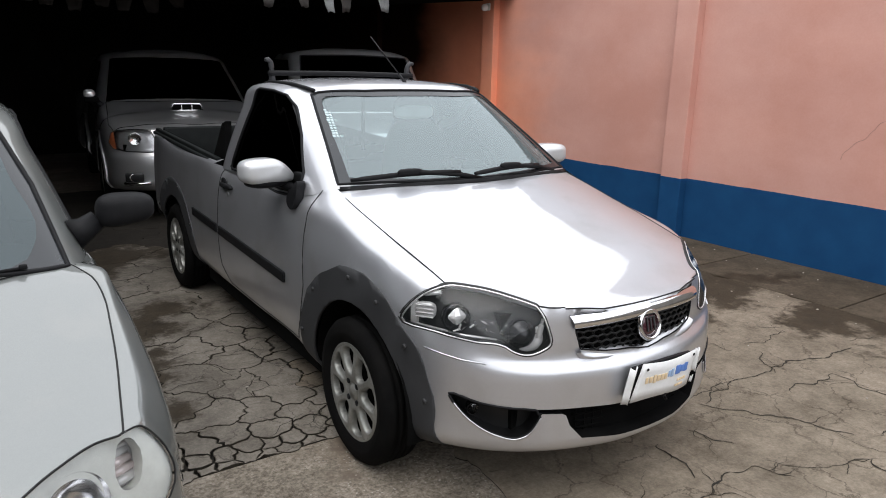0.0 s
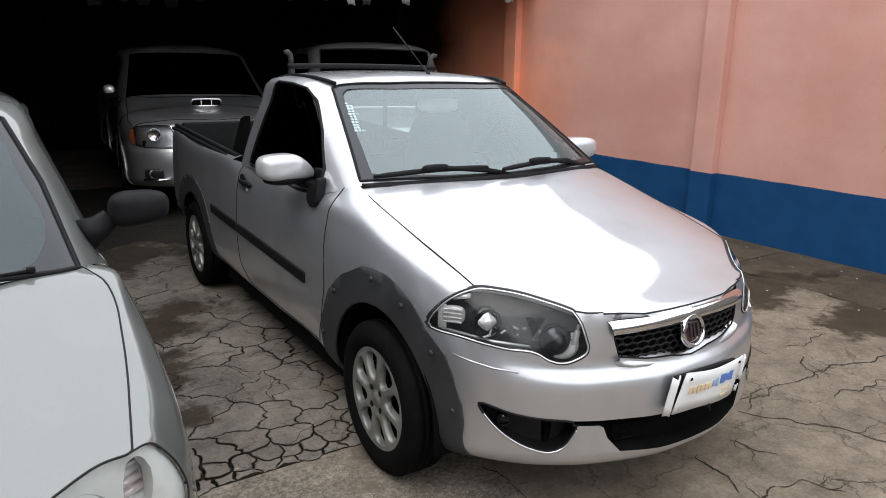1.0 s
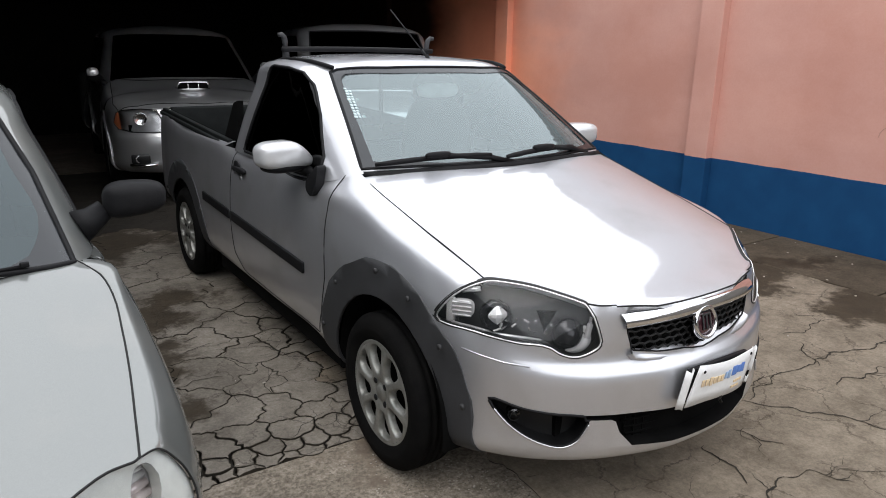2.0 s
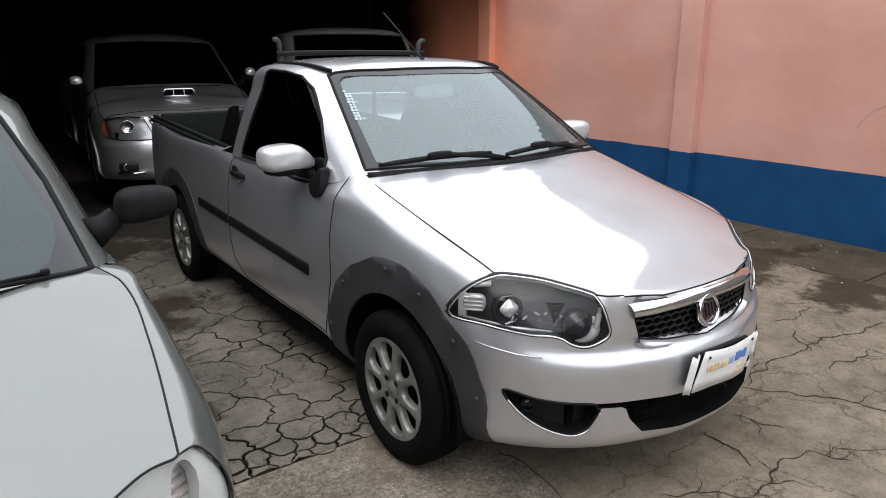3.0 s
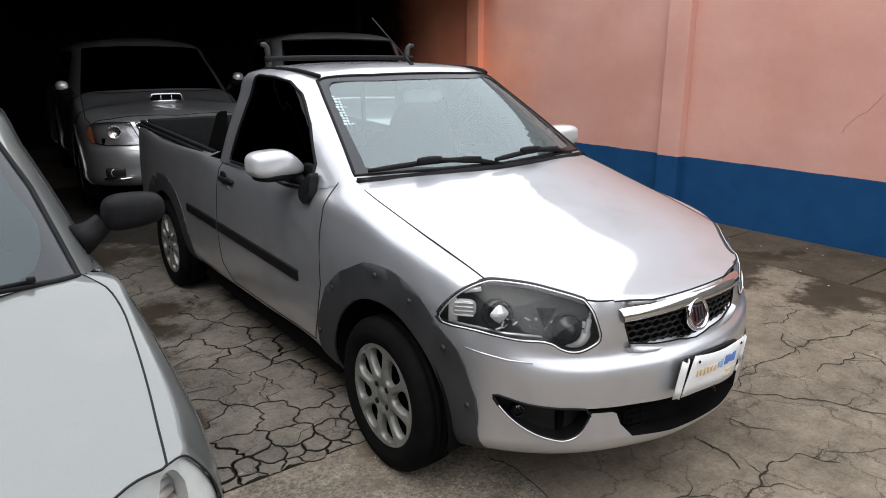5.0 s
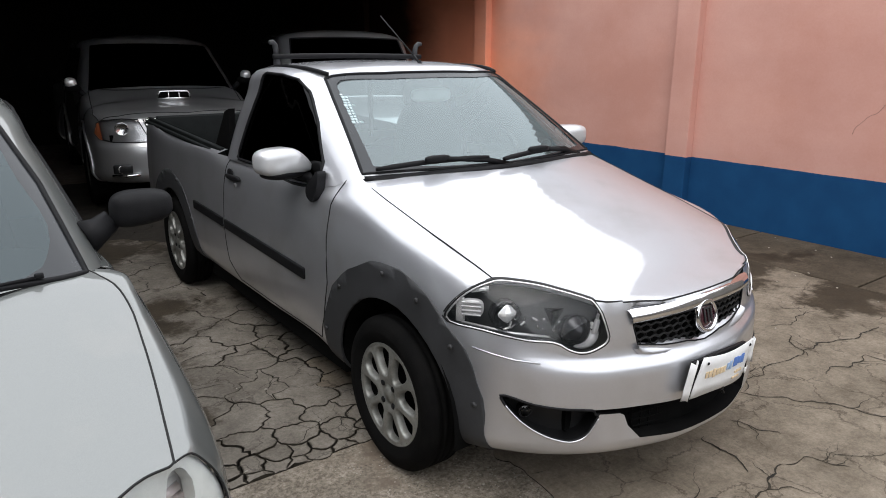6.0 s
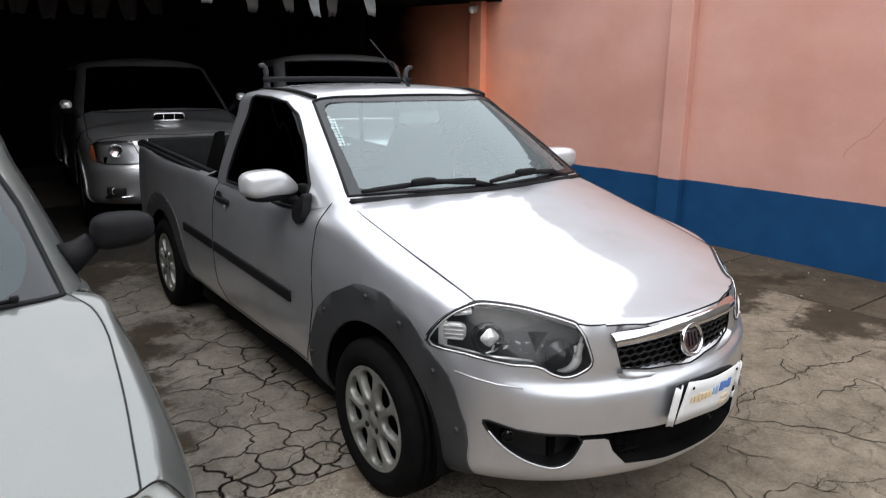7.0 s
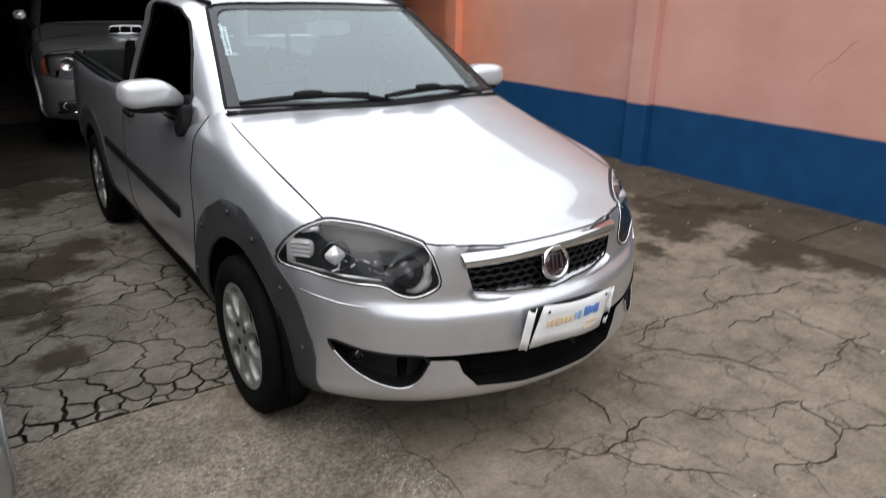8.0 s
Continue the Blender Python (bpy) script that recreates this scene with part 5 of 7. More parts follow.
# ---- headlamps ----
for side, patch in lamps:
    lamp = new("headlight")
    lamp.parent = truck
    s = -side
    rim_bm = seam_round(patch, 0.0032)
    middle = sum((v.co for v in rim_bm.verts), Vector()) / len(rim_bm.verts)
    for v in rim_bm.verts:
        v.co = middle + (v.co - middle) * 0.977 + Vector((-0.001 * s, -0.003, 0.001))
    part("rim", rim_bm, LAMP_TRIM, lamp)
    inner = seam_round(patch, 0.007)
    for v in inner.verts:
        v.co += Vector((0.3 * s, 0.6, 0)) * 0.012
    part("seal", inner, LAMP_BLACK, lamp)
    hous = faces_to_bm(patch.faces)
    hous.normal_update()
    inward = Vector((0.45 * s, 0.8, -0.1))
    for v in hous.verts:
        v.co += inward * 0.075
    walls = bmesh.new()
    for line in edge_loops(patch):
        if len(line) < 8:
            continue
        a = [walls.verts.new(p) for p in line]
        b = [walls.verts.new(p + inward * 0.075) for p in line]
        for i in range(len(line)):
            walls.faces.new((a[i - 1], a[i], b[i], b[i - 1]))
    part("housing", hous, LAMP_BLACK, lamp, "black lamp housing")
    part("housing_wall", walls, LAMP_BLACK, lamp)
    cover = part("lens", iron(offset(patch, 0.002), (LAMP_WAY[0] * s, LAMP_WAY[1], LAMP_WAY[2])), HEAD_LENS, lamp, "clear glossy headlamp lens")
    cover.visible_shadow = False
    way = Vector((-0.35 * s, -0.93, 0.05)).normalized()
    aim = Vector((0, -1, 0)).rotation_difference(way).to_matrix().to_4x4()

    def placed(bm, at):
        bmesh.ops.transform(bm, matrix=Matrix.Translation(at) @ aim, verts=bm.verts)
        return bm
    # high beam: dark bowl, bright bulb shield and splinters of chrome
    bm = bmesh.new()
    lathe(bm, [(0.006, 0.0), (0.02, -0.006), (0.036, -0.02), (0.046, -0.04), (0.05, -0.042), (0.05, 0.0)], 10, "y")
    part("reflector", placed(bm, (-0.622 * s, -0.435, 0.728)), LAMP_SMOKE, lamp)
    bm = bmesh.new()
    blob(bm, (0, -0.034, 0.004), (0.066, 0.034, 0.062), 1.3, 6, 5)
    part("bulb", placed(bm, (-0.632 * s, -0.45, 0.735)), BULB_WHITE, lamp, smooth=False)
    facets = ((-0.024, 0.008, 0.014, 0.01, 30), (0.0, 0.03, 0.018, 0.008, -10), (0.008, -0.026, 0.006, 0.018, 20), (-0.004, -0.04, 0.03, 0.006, -15), (0.05, -0.03, 0.02, 0.005, -35))
    for dx, dz, w, h, tilt in facets:
        bm = box((dx * s, -0.034, dz), (w * 0.9, 0.008, h * 0.9), 0.001, Matrix.Rotation(radians(tilt * s), 4, "Y"))
        part("reflector_facet", placed(bm, (-0.63 * s, -0.452, 0.732)), LAMP_TRIM, lamp)
    shard = random.Random(5)
    for k in range(16):
        u = shard.random()
        at = Vector((-0.66 + 0.17 * u, -0.425 - 0.145 * u, 0.672 + 0.085 * shard.random() * (1 - 0.55 * u)))
        bm = box((0, 0, 0), (shard.uniform(0.008, 0.024), 0.003, shard.uniform(0.002, 0.006)), 0.0006, Matrix.Rotation(shard.uniform(-1.2, 1.2) * s, 4, "Y"))
        part("reflector_facet", placed(bm, (at.x * s, at.y, at.z)), LAMP_CHROME if k % 3 else LAMP_TRIM, lamp)
    # low beam: dark projector ball with a chrome crescent on its inner side
    bm = bmesh.new()
    lathe(bm, [(0.0, -0.035), (0.02, -0.031), (0.036, -0.02), (0.045, -0.004), (0.05, -0.002), (0.052, 0.01), (0.052, 0.03)], 32, "y")
    part("projector", placed(bm, (-0.462 * s, -0.612, 0.682)), LAMP_SMOKE, lamp)
    bm = bmesh.new()
    arc = []
    for k in range(13):
        t = radians(-100 + 130 * k / 12)
        arc.append((0.058 * math.cos(t) * s, 0.0, 0.05 * math.sin(t)))
    tube(bm, arc, [0.004 + 0.019 * math.sin(math.pi * k / 12) for k in range(13)], sides=8)
    part("projector_ring", placed(bm, (-0.462 * s, -0.612, 0.682)), RIBBED, lamp)
    bm = bmesh.new()
    add_box(bm, (-0.418 * s, -0.652, 0.70), (0.02, 0.012, 0.05), 0.004, Matrix.Rotation(radians(14 * s), 4, "Y"))
    add_box(bm, (-0.408 * s, -0.645, 0.71), (0.006, 0.012, 0.06), 0.002, Matrix.Rotation(radians(14 * s), 4, "Y"))
    part("inner_trim", bm, RIBBED, lamp)
    turn = Matrix.Rotation(radians(-50 * s), 4, "Z")
    bm = bmesh.new()
    blob(bm, (0, 0, 0), (0.078, 0.03, 0.06), 3.0, 20, 10)
    for k in range(4):
        add_box(bm, (0, -0.016, -0.021 + k * 0.014), (0.064, 0.008, 0.005), 0.002)
    bmesh.ops.transform(bm, matrix=Matrix.Translation((-0.702 * s, -0.377, 0.745)) @ turn, verts=bm.verts)
    part("indicator", bm, RIBBED, lamp, "ribbed clear indicator")
    bm = bmesh.new()
    add_box(bm, (-0.728 * s, -0.348, 0.735), (0.03, 0.012, 0.085), 0.005, Matrix.Rotation(radians(-52 * s), 4, "Z"))
    tube(bm, [(-0.70 * s, -0.37, 0.798), (-0.66 * s, -0.41, 0.81)], [0.007, 0.009], sides=8)
    part("outer_trim", bm, RIBBED, lamp)
    bm = bmesh.new()
    tube(bm, [(-0.735 * s, -0.36, 0.698), (-0.62 * s, -0.478, 0.668), (-0.53 * s, -0.56, 0.66)], [0.004, 0.006, 0.004], sides=8)
    part("lower_trim", bm, LAMP_TRIM, lamp)

bm = bmesh.new()
tube(bm, [(-0.738, -0.424, 0.631), (-0.706, -0.485, 0.621), (-0.662, -0.543, 0.609), (-0.603, -0.598, 0.601)], 0.0028, sides=5)
part("bumper_joint", bm, SILVER, truck)
bm = bmesh.new()
tube(bm, [(0.738, -0.424, 0.631), (0.706, -0.485, 0.621), (0.662, -0.543, 0.609), (0.603, -0.598, 0.601)], 0.0028, sides=5)
part("bumper_joint", bm, SILVER, truck)

# ---- sales board over the number plate ----
plate = new("number_plate")
plate.parent = truck
plate.matrix_local = pose(0.03, -0.820, 0.497, 4, 3.5, 3.6)
bm = bmesh.new()
add_box(bm, (0, 0.006, 0), (0.35, 0.014, 0.12), 0.003)
part("plate_holder", bm, BLACK_PLASTIC, plate)


def curled_sheet(x0, x1, z0, z1, bow, lean, steps=14):
    """A thin sheet, bowed and slanted at its ends."""
    bm = bmesh.new()
    rows = []
    for k in range(steps + 1):
        u = k / steps
        edge = [bm.verts.new((x0 + (x1 - x0) * u + lean(u) * (w - 0.5), bow(u) - 0.003 * w, z0 + (z1 - z0) * w + 0.004 * math.sin(u * 6 + w * 2))) for w in (0, 0.25, 0.5, 0.75, 1)]
        rows.append(edge)
    for a, b in zip(rows[:-1], rows[1:]):
        for k in range(4):
            bm.faces.new((a[k], b[k], b[k + 1], a[k + 1]))
    return thicken(bm, 0.003)


part("plate", curled_sheet(-0.212, -0.172, -0.068, 0.066, lambda u: -0.004 - 0.012 * math.sin(u * math.pi), lambda u: 0.012), PLATE_WHITE, plate, "white edge of the plate behind the board")
part("plate", curled_sheet(0.188, 0.212, -0.02, 0.072, lambda u: -0.006 - 0.012 * math.sin(u * math.pi), lambda u: -0.006), PLATE_WHITE, plate)
part("plate", curled_sheet(0.196, 0.214, -0.068, -0.045, lambda u: -0.006, lambda u: 0.0), PLATE_WHITE, plate)
part("board", curled_sheet(-0.163, 0.178, -0.066, 0.074, lambda u: -0.014 - 0.013 * math.sin(u * math.pi) ** 0.7, lambda u: 0.034 * (1 - u) ** 2 + 0.02 * u * u), PLATE_WHITE, plate, "white advertising board tied over the plate")
for x0, widths, z, h, ink in ((-0.126, (15, 19, 16, 19, 17, 15), 0.012, 0.032, YELLOW_INK), (0.0, (15, 14), 0.017, 0.033, PALE_BLUE_INK), (0.045, (28, 21, 22), 0.022, 0.036, BLUE_INK), (0.07, (11, 10, 11, 10), -0.022, 0.012, YELLOW_INK), (0.06, (14, 16, 12), -0.042, 0.009, YELLOW_INK)):
    x = x0
    for w in widths:
        w *= 0.001
        cx = x + w / 2
        front = -0.0305 + 0.011 * (abs(cx - 0.008) / 0.165) ** 2
        bm = box((cx, front, z), (w, 0.002, h * (0.72 if int(w * 1000) % 2 else 0.95)), 0.0004)
        part("word_bar", bm, ink, plate)
        x += w + 0.0035
bm = bmesh.new()
add_box(bm, (0.01, -0.022, -0.07), (0.022, 0.012, 0.014), 0.004)
tube(bm, [(0.015, -0.022, -0.075), (0.028, -0.026, -0.093)], 0.005)
part("tie", bm, BLACK_PLASTIC, plate)
for x, z in ((-0.125, 0.055), (0.155, 0.062)):
    bm = bmesh.new()
    lathe(bm, [(0, -0.003), (0.004, -0.003), (0.006, 0.0)], 10, "y")
    bmesh.ops.translate(bm, vec=(x, -0.024, z), verts=bm.verts)
    part("screw", bm, BLACK_PLASTIC, plate)

# ---- cabin ----
CABIN = [
    ((0, 0.262, 1.062), (0, 0.86, 1.448), (0, 1.2, 1.50)), ((0.33, 0.288, 1.06), (0.27, 0.875, 1.446), (0, 1.21, 1.5)), ((0.56, 0.335, 1.055), (0.44, 0.92, 1.44), (0, 1.22, 1.5)),
    ((0.675, 0.385, 1.048), (0.525, 0.99, 1.432), (0, 1.24, 1.5)), ((0.735, 0.50, 1.01), (0.572, 1.06, 1.435), (0, 1.27, 1.5)), ((0.753, 0.80, 0.982), (0.596, 1.18, 1.445), (0, 1.30, 1.5)),
    ((0.757, 1.2, 0.982), (0.604, 1.32, 1.45), (0, 1.36, 1.5)), ((0.757, 1.56, 0.982), (0.604, 1.49, 1.45), (0, 1.42, 1.5)), ((0.748, 1.71, 0.982), (0.588, 1.62, 1.44), (0, 1.48, 1.498)),
    ((0.66, 1.80, 0.975), (0.50, 1.72, 1.43), (0, 1.51, 1.495)), ((0, 1.83, 0.97), (0, 1.76, 1.43), (0, 1.53, 1.49)),
]
cabin = loft(cabin_net(CABIN), 6, 4)
ws_line = [(-0.655, 0.4, 1.064), (-0.33, 0.3, 1.068), (0, 0.26, 1.07), (0.33, 0.3, 1.068), (0.655, 0.4, 1.064), (0.585, 0.7, 1.25), (0.522, 0.98, 1.41), (0.49, 0.95, 1.43), (0.27, 0.87, 1.442), (0, 0.86, 1.446), (-0.27, 0.87, 1.442), (-0.49, 0.95, 1.43), (-0.522, 0.98, 1.41), (-0.585, 0.7, 1.25)]
WS_WAY = (0, 1, -0.35)
screen = cut(cabin, ws_line, WS_WAY, lambda c: c.y < 1.15 and c.z < 1.47)
seam_bm = seam_round(screen, 0.007)
clear_line = [(-0.597, 0.4, 1.095), (-0.57, 0.4, 1.086), (-0.3, 0.3, 1.082), (0, 0.26, 1.08), (0.3, 0.3, 1.082), (0.57, 0.4, 1.086), (0.597, 0.4, 1.095), (0.552, 0.7, 1.24), (0.505, 0.92, 1.372), (0.497, 0.93, 1.384), (0.475, 0.95, 1.394), (0.25, 0.87, 1.402), (0, 0.86, 1.405), (-0.25, 0.87, 1.402), (-0.475, 0.95, 1.394), (-0.497, 0.93, 1.384), (-0.505, 0.92, 1.372), (-0.552, 0.7, 1.24)]
cut(screen, clear_line, WS_WAY, lambda c: True).free()
glass = offset(loft(np.array(cabin_net(CABIN))[:4, :5], 10, 6), -0.002)
windscreen = part("windshield", glass, WINDSHIELD, truck, "windscreen with a grey border and sky in it")
windscreen.visible_shadow = False
part("windshield_border", screen, FRIT, windscreen, "dark printed border of the windscreen")
part("windshield_seal", seam_bm, BLACK_PLASTIC, windscreen)
for side in (-1, 1):
    line = [(0.75, 0.60, 1.005), (0.75, 0.62, 1.09), (0.7, 0.78, 1.24), (0.65, 0.95, 1.365), (0.62, 1.06, 1.415), (0.6, 1.2, 1.432), (0.6, 1.38, 1.437), (0.62, 1.405, 1.425), (0.68, 1.47, 1.22), (0.75, 1.535, 1.01), (0.75, 1.52, 1.0), (0.75, 0.8, 0.995)]
    w = cut(cabin, [(p[0] * side, p[1], p[2]) for p in line], (1, 0, 0), lambda c, s=side: c.x * s > 0.4)
    part("window_seal", seam_round(w, 0.008), BLACK_PLASTIC, door_parts[side])
    w.free()
    sheet = offset(loft(np.array(cabin_net(CABIN))[3:9, :5] * (side, 1, 1), 8, 5, mirror=False), -0.008)
    if sheet.faces[0].normal.x * side < 0:
        offset(sheet, 0.016)
    part("side_window", sheet, TINTED, door_parts[side], "dark tinted side window")
rear = cut(cabin, [(-0.56, 1.8, 1.06), (0.56, 1.8, 1.06), (0.46, 1.7, 1.39), (-0.46, 1.7, 1.39)], (0, 1, 0), lambda c: c.y > 1.5)
rear_w = part("rear_window", rear, LENS, truck, "rear cab window with a vertical bar")
rear_w.visible_shadow = False
for x in (-0.18, 0.18):
    part("window_bar", box((x, 1.74, 1.22), (0.02, 0.02, 0.36)), BLACK_PLASTIC, rear_w)
part("cab_roof", cabin, SILVER, truck, "silver cab roof and pillars")

# roof: ditch mouldings, cross bar with turned-up ends, aerial
for side in (-1, 1):
    bm = bmesh.new()
    pts = [(side * x, y, z) for x, y, z in ((0.505, 0.955, 1.44), (0.525, 1.02, 1.453), (0.54, 1.12, 1.465), (0.545, 1.3, 1.471), (0.545, 1.45, 1.469), (0.53, 1.56, 1.458))]
    tube(bm, pts, 0.010, sides=6)
    part("roof_moulding", bm, BLACK_PLASTIC, truck)
bm = bmesh.new()
tube(bm, [(x, 1.63 + 0.02 * math.cos(x * 3), 1.512 + 0.008 * math.cos(x * 2.6)) for x in np.linspace(-0.48, 0.48, 17)], 0.014, sides=8)
rack = part("roof_bar", bm, BLACK_PLASTIC, truck, "dark cross bar on the back of the cab roof")
for side in (-1, 1):
    bm = bmesh.new()
    tube(bm, [(side * (0.452 + d), 1.655 - e, z) for d, e, z in ((0.0, 0.0, 1.455), (0.0, 0.0, 1.51), (0.002, 0.0, 1.552), (0.008, 0.004, 1.577), (0.022, 0.008, 1.59), (0.042, 0.012, 1.588))], [0.022, 0.018, 0.016, 0.015, 0.014, 0.011], sides=8)
    part("bar_end", bm, PRIMER, rack, "grey turned-up end")
bm = bmesh.new()
lathe(bm, [(0, 0.03), (0.008, 0.03), (0.012, 0.016), (0.022, 0.003), (0.024, -0.006)], 16, "z")
bmesh.ops.translate(bm, vec=(0.03, 0.985, 1.47), verts=bm.verts)
tube(bm, [(0.03, 0.99, 1.49), (0.03, 1.035, 1.522)], 0.007)
tube(bm, [(0.03, 1.035, 1.522), (0.03, 1.357, 1.727)], 0.0035)
part("antenna", bm, BLACK_PLASTIC, truck, "black whip aerial")

# ---- mirrors, handles, mouldings, wipers ----
def tapered(v, s):
    """A mirror shell's shape: full at its outer end, drawn down to a point at the door."""
    t = max(0.0, -v.x * s) ** 2.6
    return Vector((v.x * (1 + 0.22 * t), v.y * (1 - 0.1 * v.x * s - 0.3 * t), v.z * (1 - 0.62 * t) - 0.78 * t + 0.04 * v.x * v.x))


for side in (-1, 1):
    mirror = new("wing_mirror")
    mirror.parent = door_parts[side]
    tilt = Matrix.Translation((side * 0.854, 0.735, 1.09)) @ Matrix.Rotation(radians(-12 * side), 4, "Z")
    mirror.matrix_local = tilt
    bm = bmesh.new()
    blob(bm, (0, 0, 0.004), (0.245, 0.14, 0.118), 3.3, 48, 28, lambda v, s=side: tapered(v, s))
    part("shell", bm, MIRROR_SILVER, mirror)
    bm = bmesh.new()
    blob(bm, (-side * 0.008, 0.004, -0.046), (0.205, 0.132, 0.055), 2.4, 32, 16)
    part("lower_shell", bm, BLACK_PLASTIC, mirror)
    bm = bmesh.new()
    add_box(bm, (0, 0.072, 0.0), (0.15, 0.004, 0.085), 0.012)
    part("mirror_glass", bm, CHROME, mirror)
    bm = bmesh.new()
    tube(bm, [(-side * 0.05, 0.0, -0.056), (-side * 0.09, -0.008, -0.064), (-side * 0.12, -0.04, -0.08), (-side * 0.138, -0.085, -0.098), (-side * 0.145, -0.12, -0.11)], [0.012, 0.02, 0.028, 0.036, 0.03], sides=16)
    part("mirror_foot", bm, BLACK_PLASTIC, mirror)
    bm = bmesh.new()
    tri = smooth_outline([(0.0, 0.578, 0.938), (0.0, 0.556, 0.955), (0.0, 0.55, 0.985), (0.0, 0.556, 1.025), (0.0, 0.568, 1.06), (0.0, 0.578, 1.062), (0.0, 0.61, 1.03), (0.0, 0.648, 0.998), (0.0, 0.64, 0.967), (0.0, 0.608, 0.944)], 4)
    lean = lambda z: 0.79 - max(0.0, z - 0.95) * 0.26
    near, far = [bm.verts.new((side * (lean(z) + 0.008), y, z)) for x, y, z in tri], [bm.verts.new((side * (lean(z) - 0.03), y, z)) for x, y, z in tri]
    bm.faces.new(near)
    bm.faces.new(far[::-1])
    for i in range(len(tri)):
        bm.faces.new((near[i - 1], near[i], far[i], far[i - 1]))
    bmesh.ops.recalc_face_normals(bm, faces=bm.faces[:])
    part("mirror_base", bm, BLACK_PLASTIC, door_parts[side], "black plastic corner that carries the mirror", smooth=False)
    bm = bmesh.new()
    blob(bm, (side * 0.794, 1.52, 0.905), (0.03, 0.20, 0.03), 3, 20, 8)
    blob(bm, (side * 0.79, 1.56, 0.915), (0.016, 0.09, 0.065), 2.5, 20, 8)
    part("door_handle", bm, BLACK_PLASTIC, door_parts[side], "black door handle")
    bm = bmesh.new()
    lathe(bm, [(0, 0.008), (0.012, 0.006), (0.014, 0)], 14, "x")
    for v in bm.verts:
        v.co = (side * (0.789 + v.co.x), v.co.y + 1.50, v.co.z + 0.868)
    part("door_lock", bm, STEEL, door_parts[side])
    for y0, y1, owner in ((0.665, 1.66, door_parts[side]), (1.70, 2.21, truck)):
        bm = bmesh.new()
        add_box(bm, (side * 0.806, (y0 + y1) / 2, 0.628), (0.016, y1 - y0, 0.052), 0.006)
        for v in bm.verts:
            v.co.z += (v.co.y - 1.2) * 0.028 - 0.01
        part("side_moulding", bm, BLACK_PLASTIC, owner, "black rubbing strip")

bm = bmesh.new()
tube(bm, [(x, 0.262 + 0.125 * (abs(x) / 0.66) ** 2 - 0.004, 1.052 - 0.01 * (abs(x) / 0.66) ** 2) for x in np.linspace(-0.655, 0.655, 27)], 0.02, sides=6)
part("cowl", bm, BLACK_PLASTIC, truck, "black cowl panel under the windscreen")


def on_screen(x, lift):
    """A point on the windscreen, lift of the way up it."""
    base = 0.262 + 0.125 * (abs(x) / 0.66) ** 2
    return Vector((x * (1 - 0.2 * lift), base + 0.6 * lift, 1.064 + 0.385 * lift - 0.008 * (abs(x) / 0.66) ** 2))


for x0, x1, reach in ((-0.615, -0.10, 0.13), (-0.03, 0.43, 0.11)):
    wiper = new("wiper")
    wiper.parent = truck
    bm = bmesh.new()
    pts = [on_screen(x, 0.022 + 0.05 * math.sin((x - x0) / (x1 - x0) * math.pi) * 0.4 + 0.03 * (x - x0) / (x1 - x0)) + Vector((0, -0.024, 0.02)) for x in np.linspace(x0, x1, 9)]
    tube(bm, pts, [0.008] + [0.0115] * 7 + [0.008], sides=6)
    part("blade", bm, BLACK_PLASTIC, wiper)
    bm = bmesh.new()
    mid = pts[4] + Vector((0, -0.012, 0.012))
    foot = Vector((x1 + reach, 0.272 + 0.125 * ((x1 + reach) / 0.66) ** 2, 1.058))
    tube(bm, [foot, foot.lerp(mid, 0.35) + Vector((0, -0.005, 0.014)), mid], [0.017, 0.013, 0.010], sides=6)
    blob(bm, foot, (0.04, 0.04, 0.03), 2.5, 12, 8)
    blob(bm, mid, (0.13, 0.03, 0.028), 3, 12, 8)
    part("arm", bm, BLACK_PLASTIC, wiper)

# stickers on the glass: print too small to read
bm = bmesh.new()
r2 = random.Random(4)
for k in range(11):
    lift = 0.80 - k * 0.028
    for j in range(2 + (k % 3 == 1)):
        if r2.random() < 0.12:
            continue
        p = on_screen(-0.606 + 0.018 * j, lift - 0.05)
        add_box(bm, p + Vector((r2.uniform(-0.002, 0.002), -0.006, 0.008)), (r2.uniform(0.011, 0.017), 0.0015, r2.uniform(0.011, 0.019)), 0, Matrix.Rotation(radians(-57), 4, "X"))
part("sticker_print", bm, STICKER_INK, windscreen, "column of small white print on the glass")

# ---- cab interior ----
for x in (-0.36, 0.36):
    seat = new("seat")
    seat.parent = truck
    bm = bmesh.new()
    blob(bm, (x, 1.05, 0.62), (0.50, 0.52, 0.18), 3.5, 20, 10)
    part("cushion", bm, SEAT, seat)
    bm = bmesh.new()
    blob(bm, (x, 1.36, 0.93), (0.49, 0.16, 0.68), 3.2, 20, 14, lambda v: Vector((v.x * (1 - 0.18 * max(0, v.z)), v.y + 0.5 * v.z, v.z)))
    part("backrest", bm, SEAT, seat)
    bm = bmesh.new()
    blob(bm, (x, 1.43, 1.30), (0.27, 0.11, 0.19), 2.8, 18, 12)
    part("headrest", bm, SEAT, seat)
bm = bmesh.new()
blob(bm, (0, 0.56, 0.93), (1.38, 0.56, 0.22), 4, 28, 12)
part("dashboard", bm, DASH, truck, "grey dashboard")
wheel_in = new("steering_wheel")
wheel_in.parent = truck
wheel_in.matrix_local = pose(0.36, 0.78, 1.02, -28)
bm = bmesh.new()
tube(bm, [(0.185 * math.cos(math.tau * k / 32), 0, 0.185 * math.sin(math.tau * k / 32)) for k in range(32)], 0.015, closed=True, sides=8)
part("steering_rim", bm, BLACK_PLASTIC, wheel_in)
bm = bmesh.new()
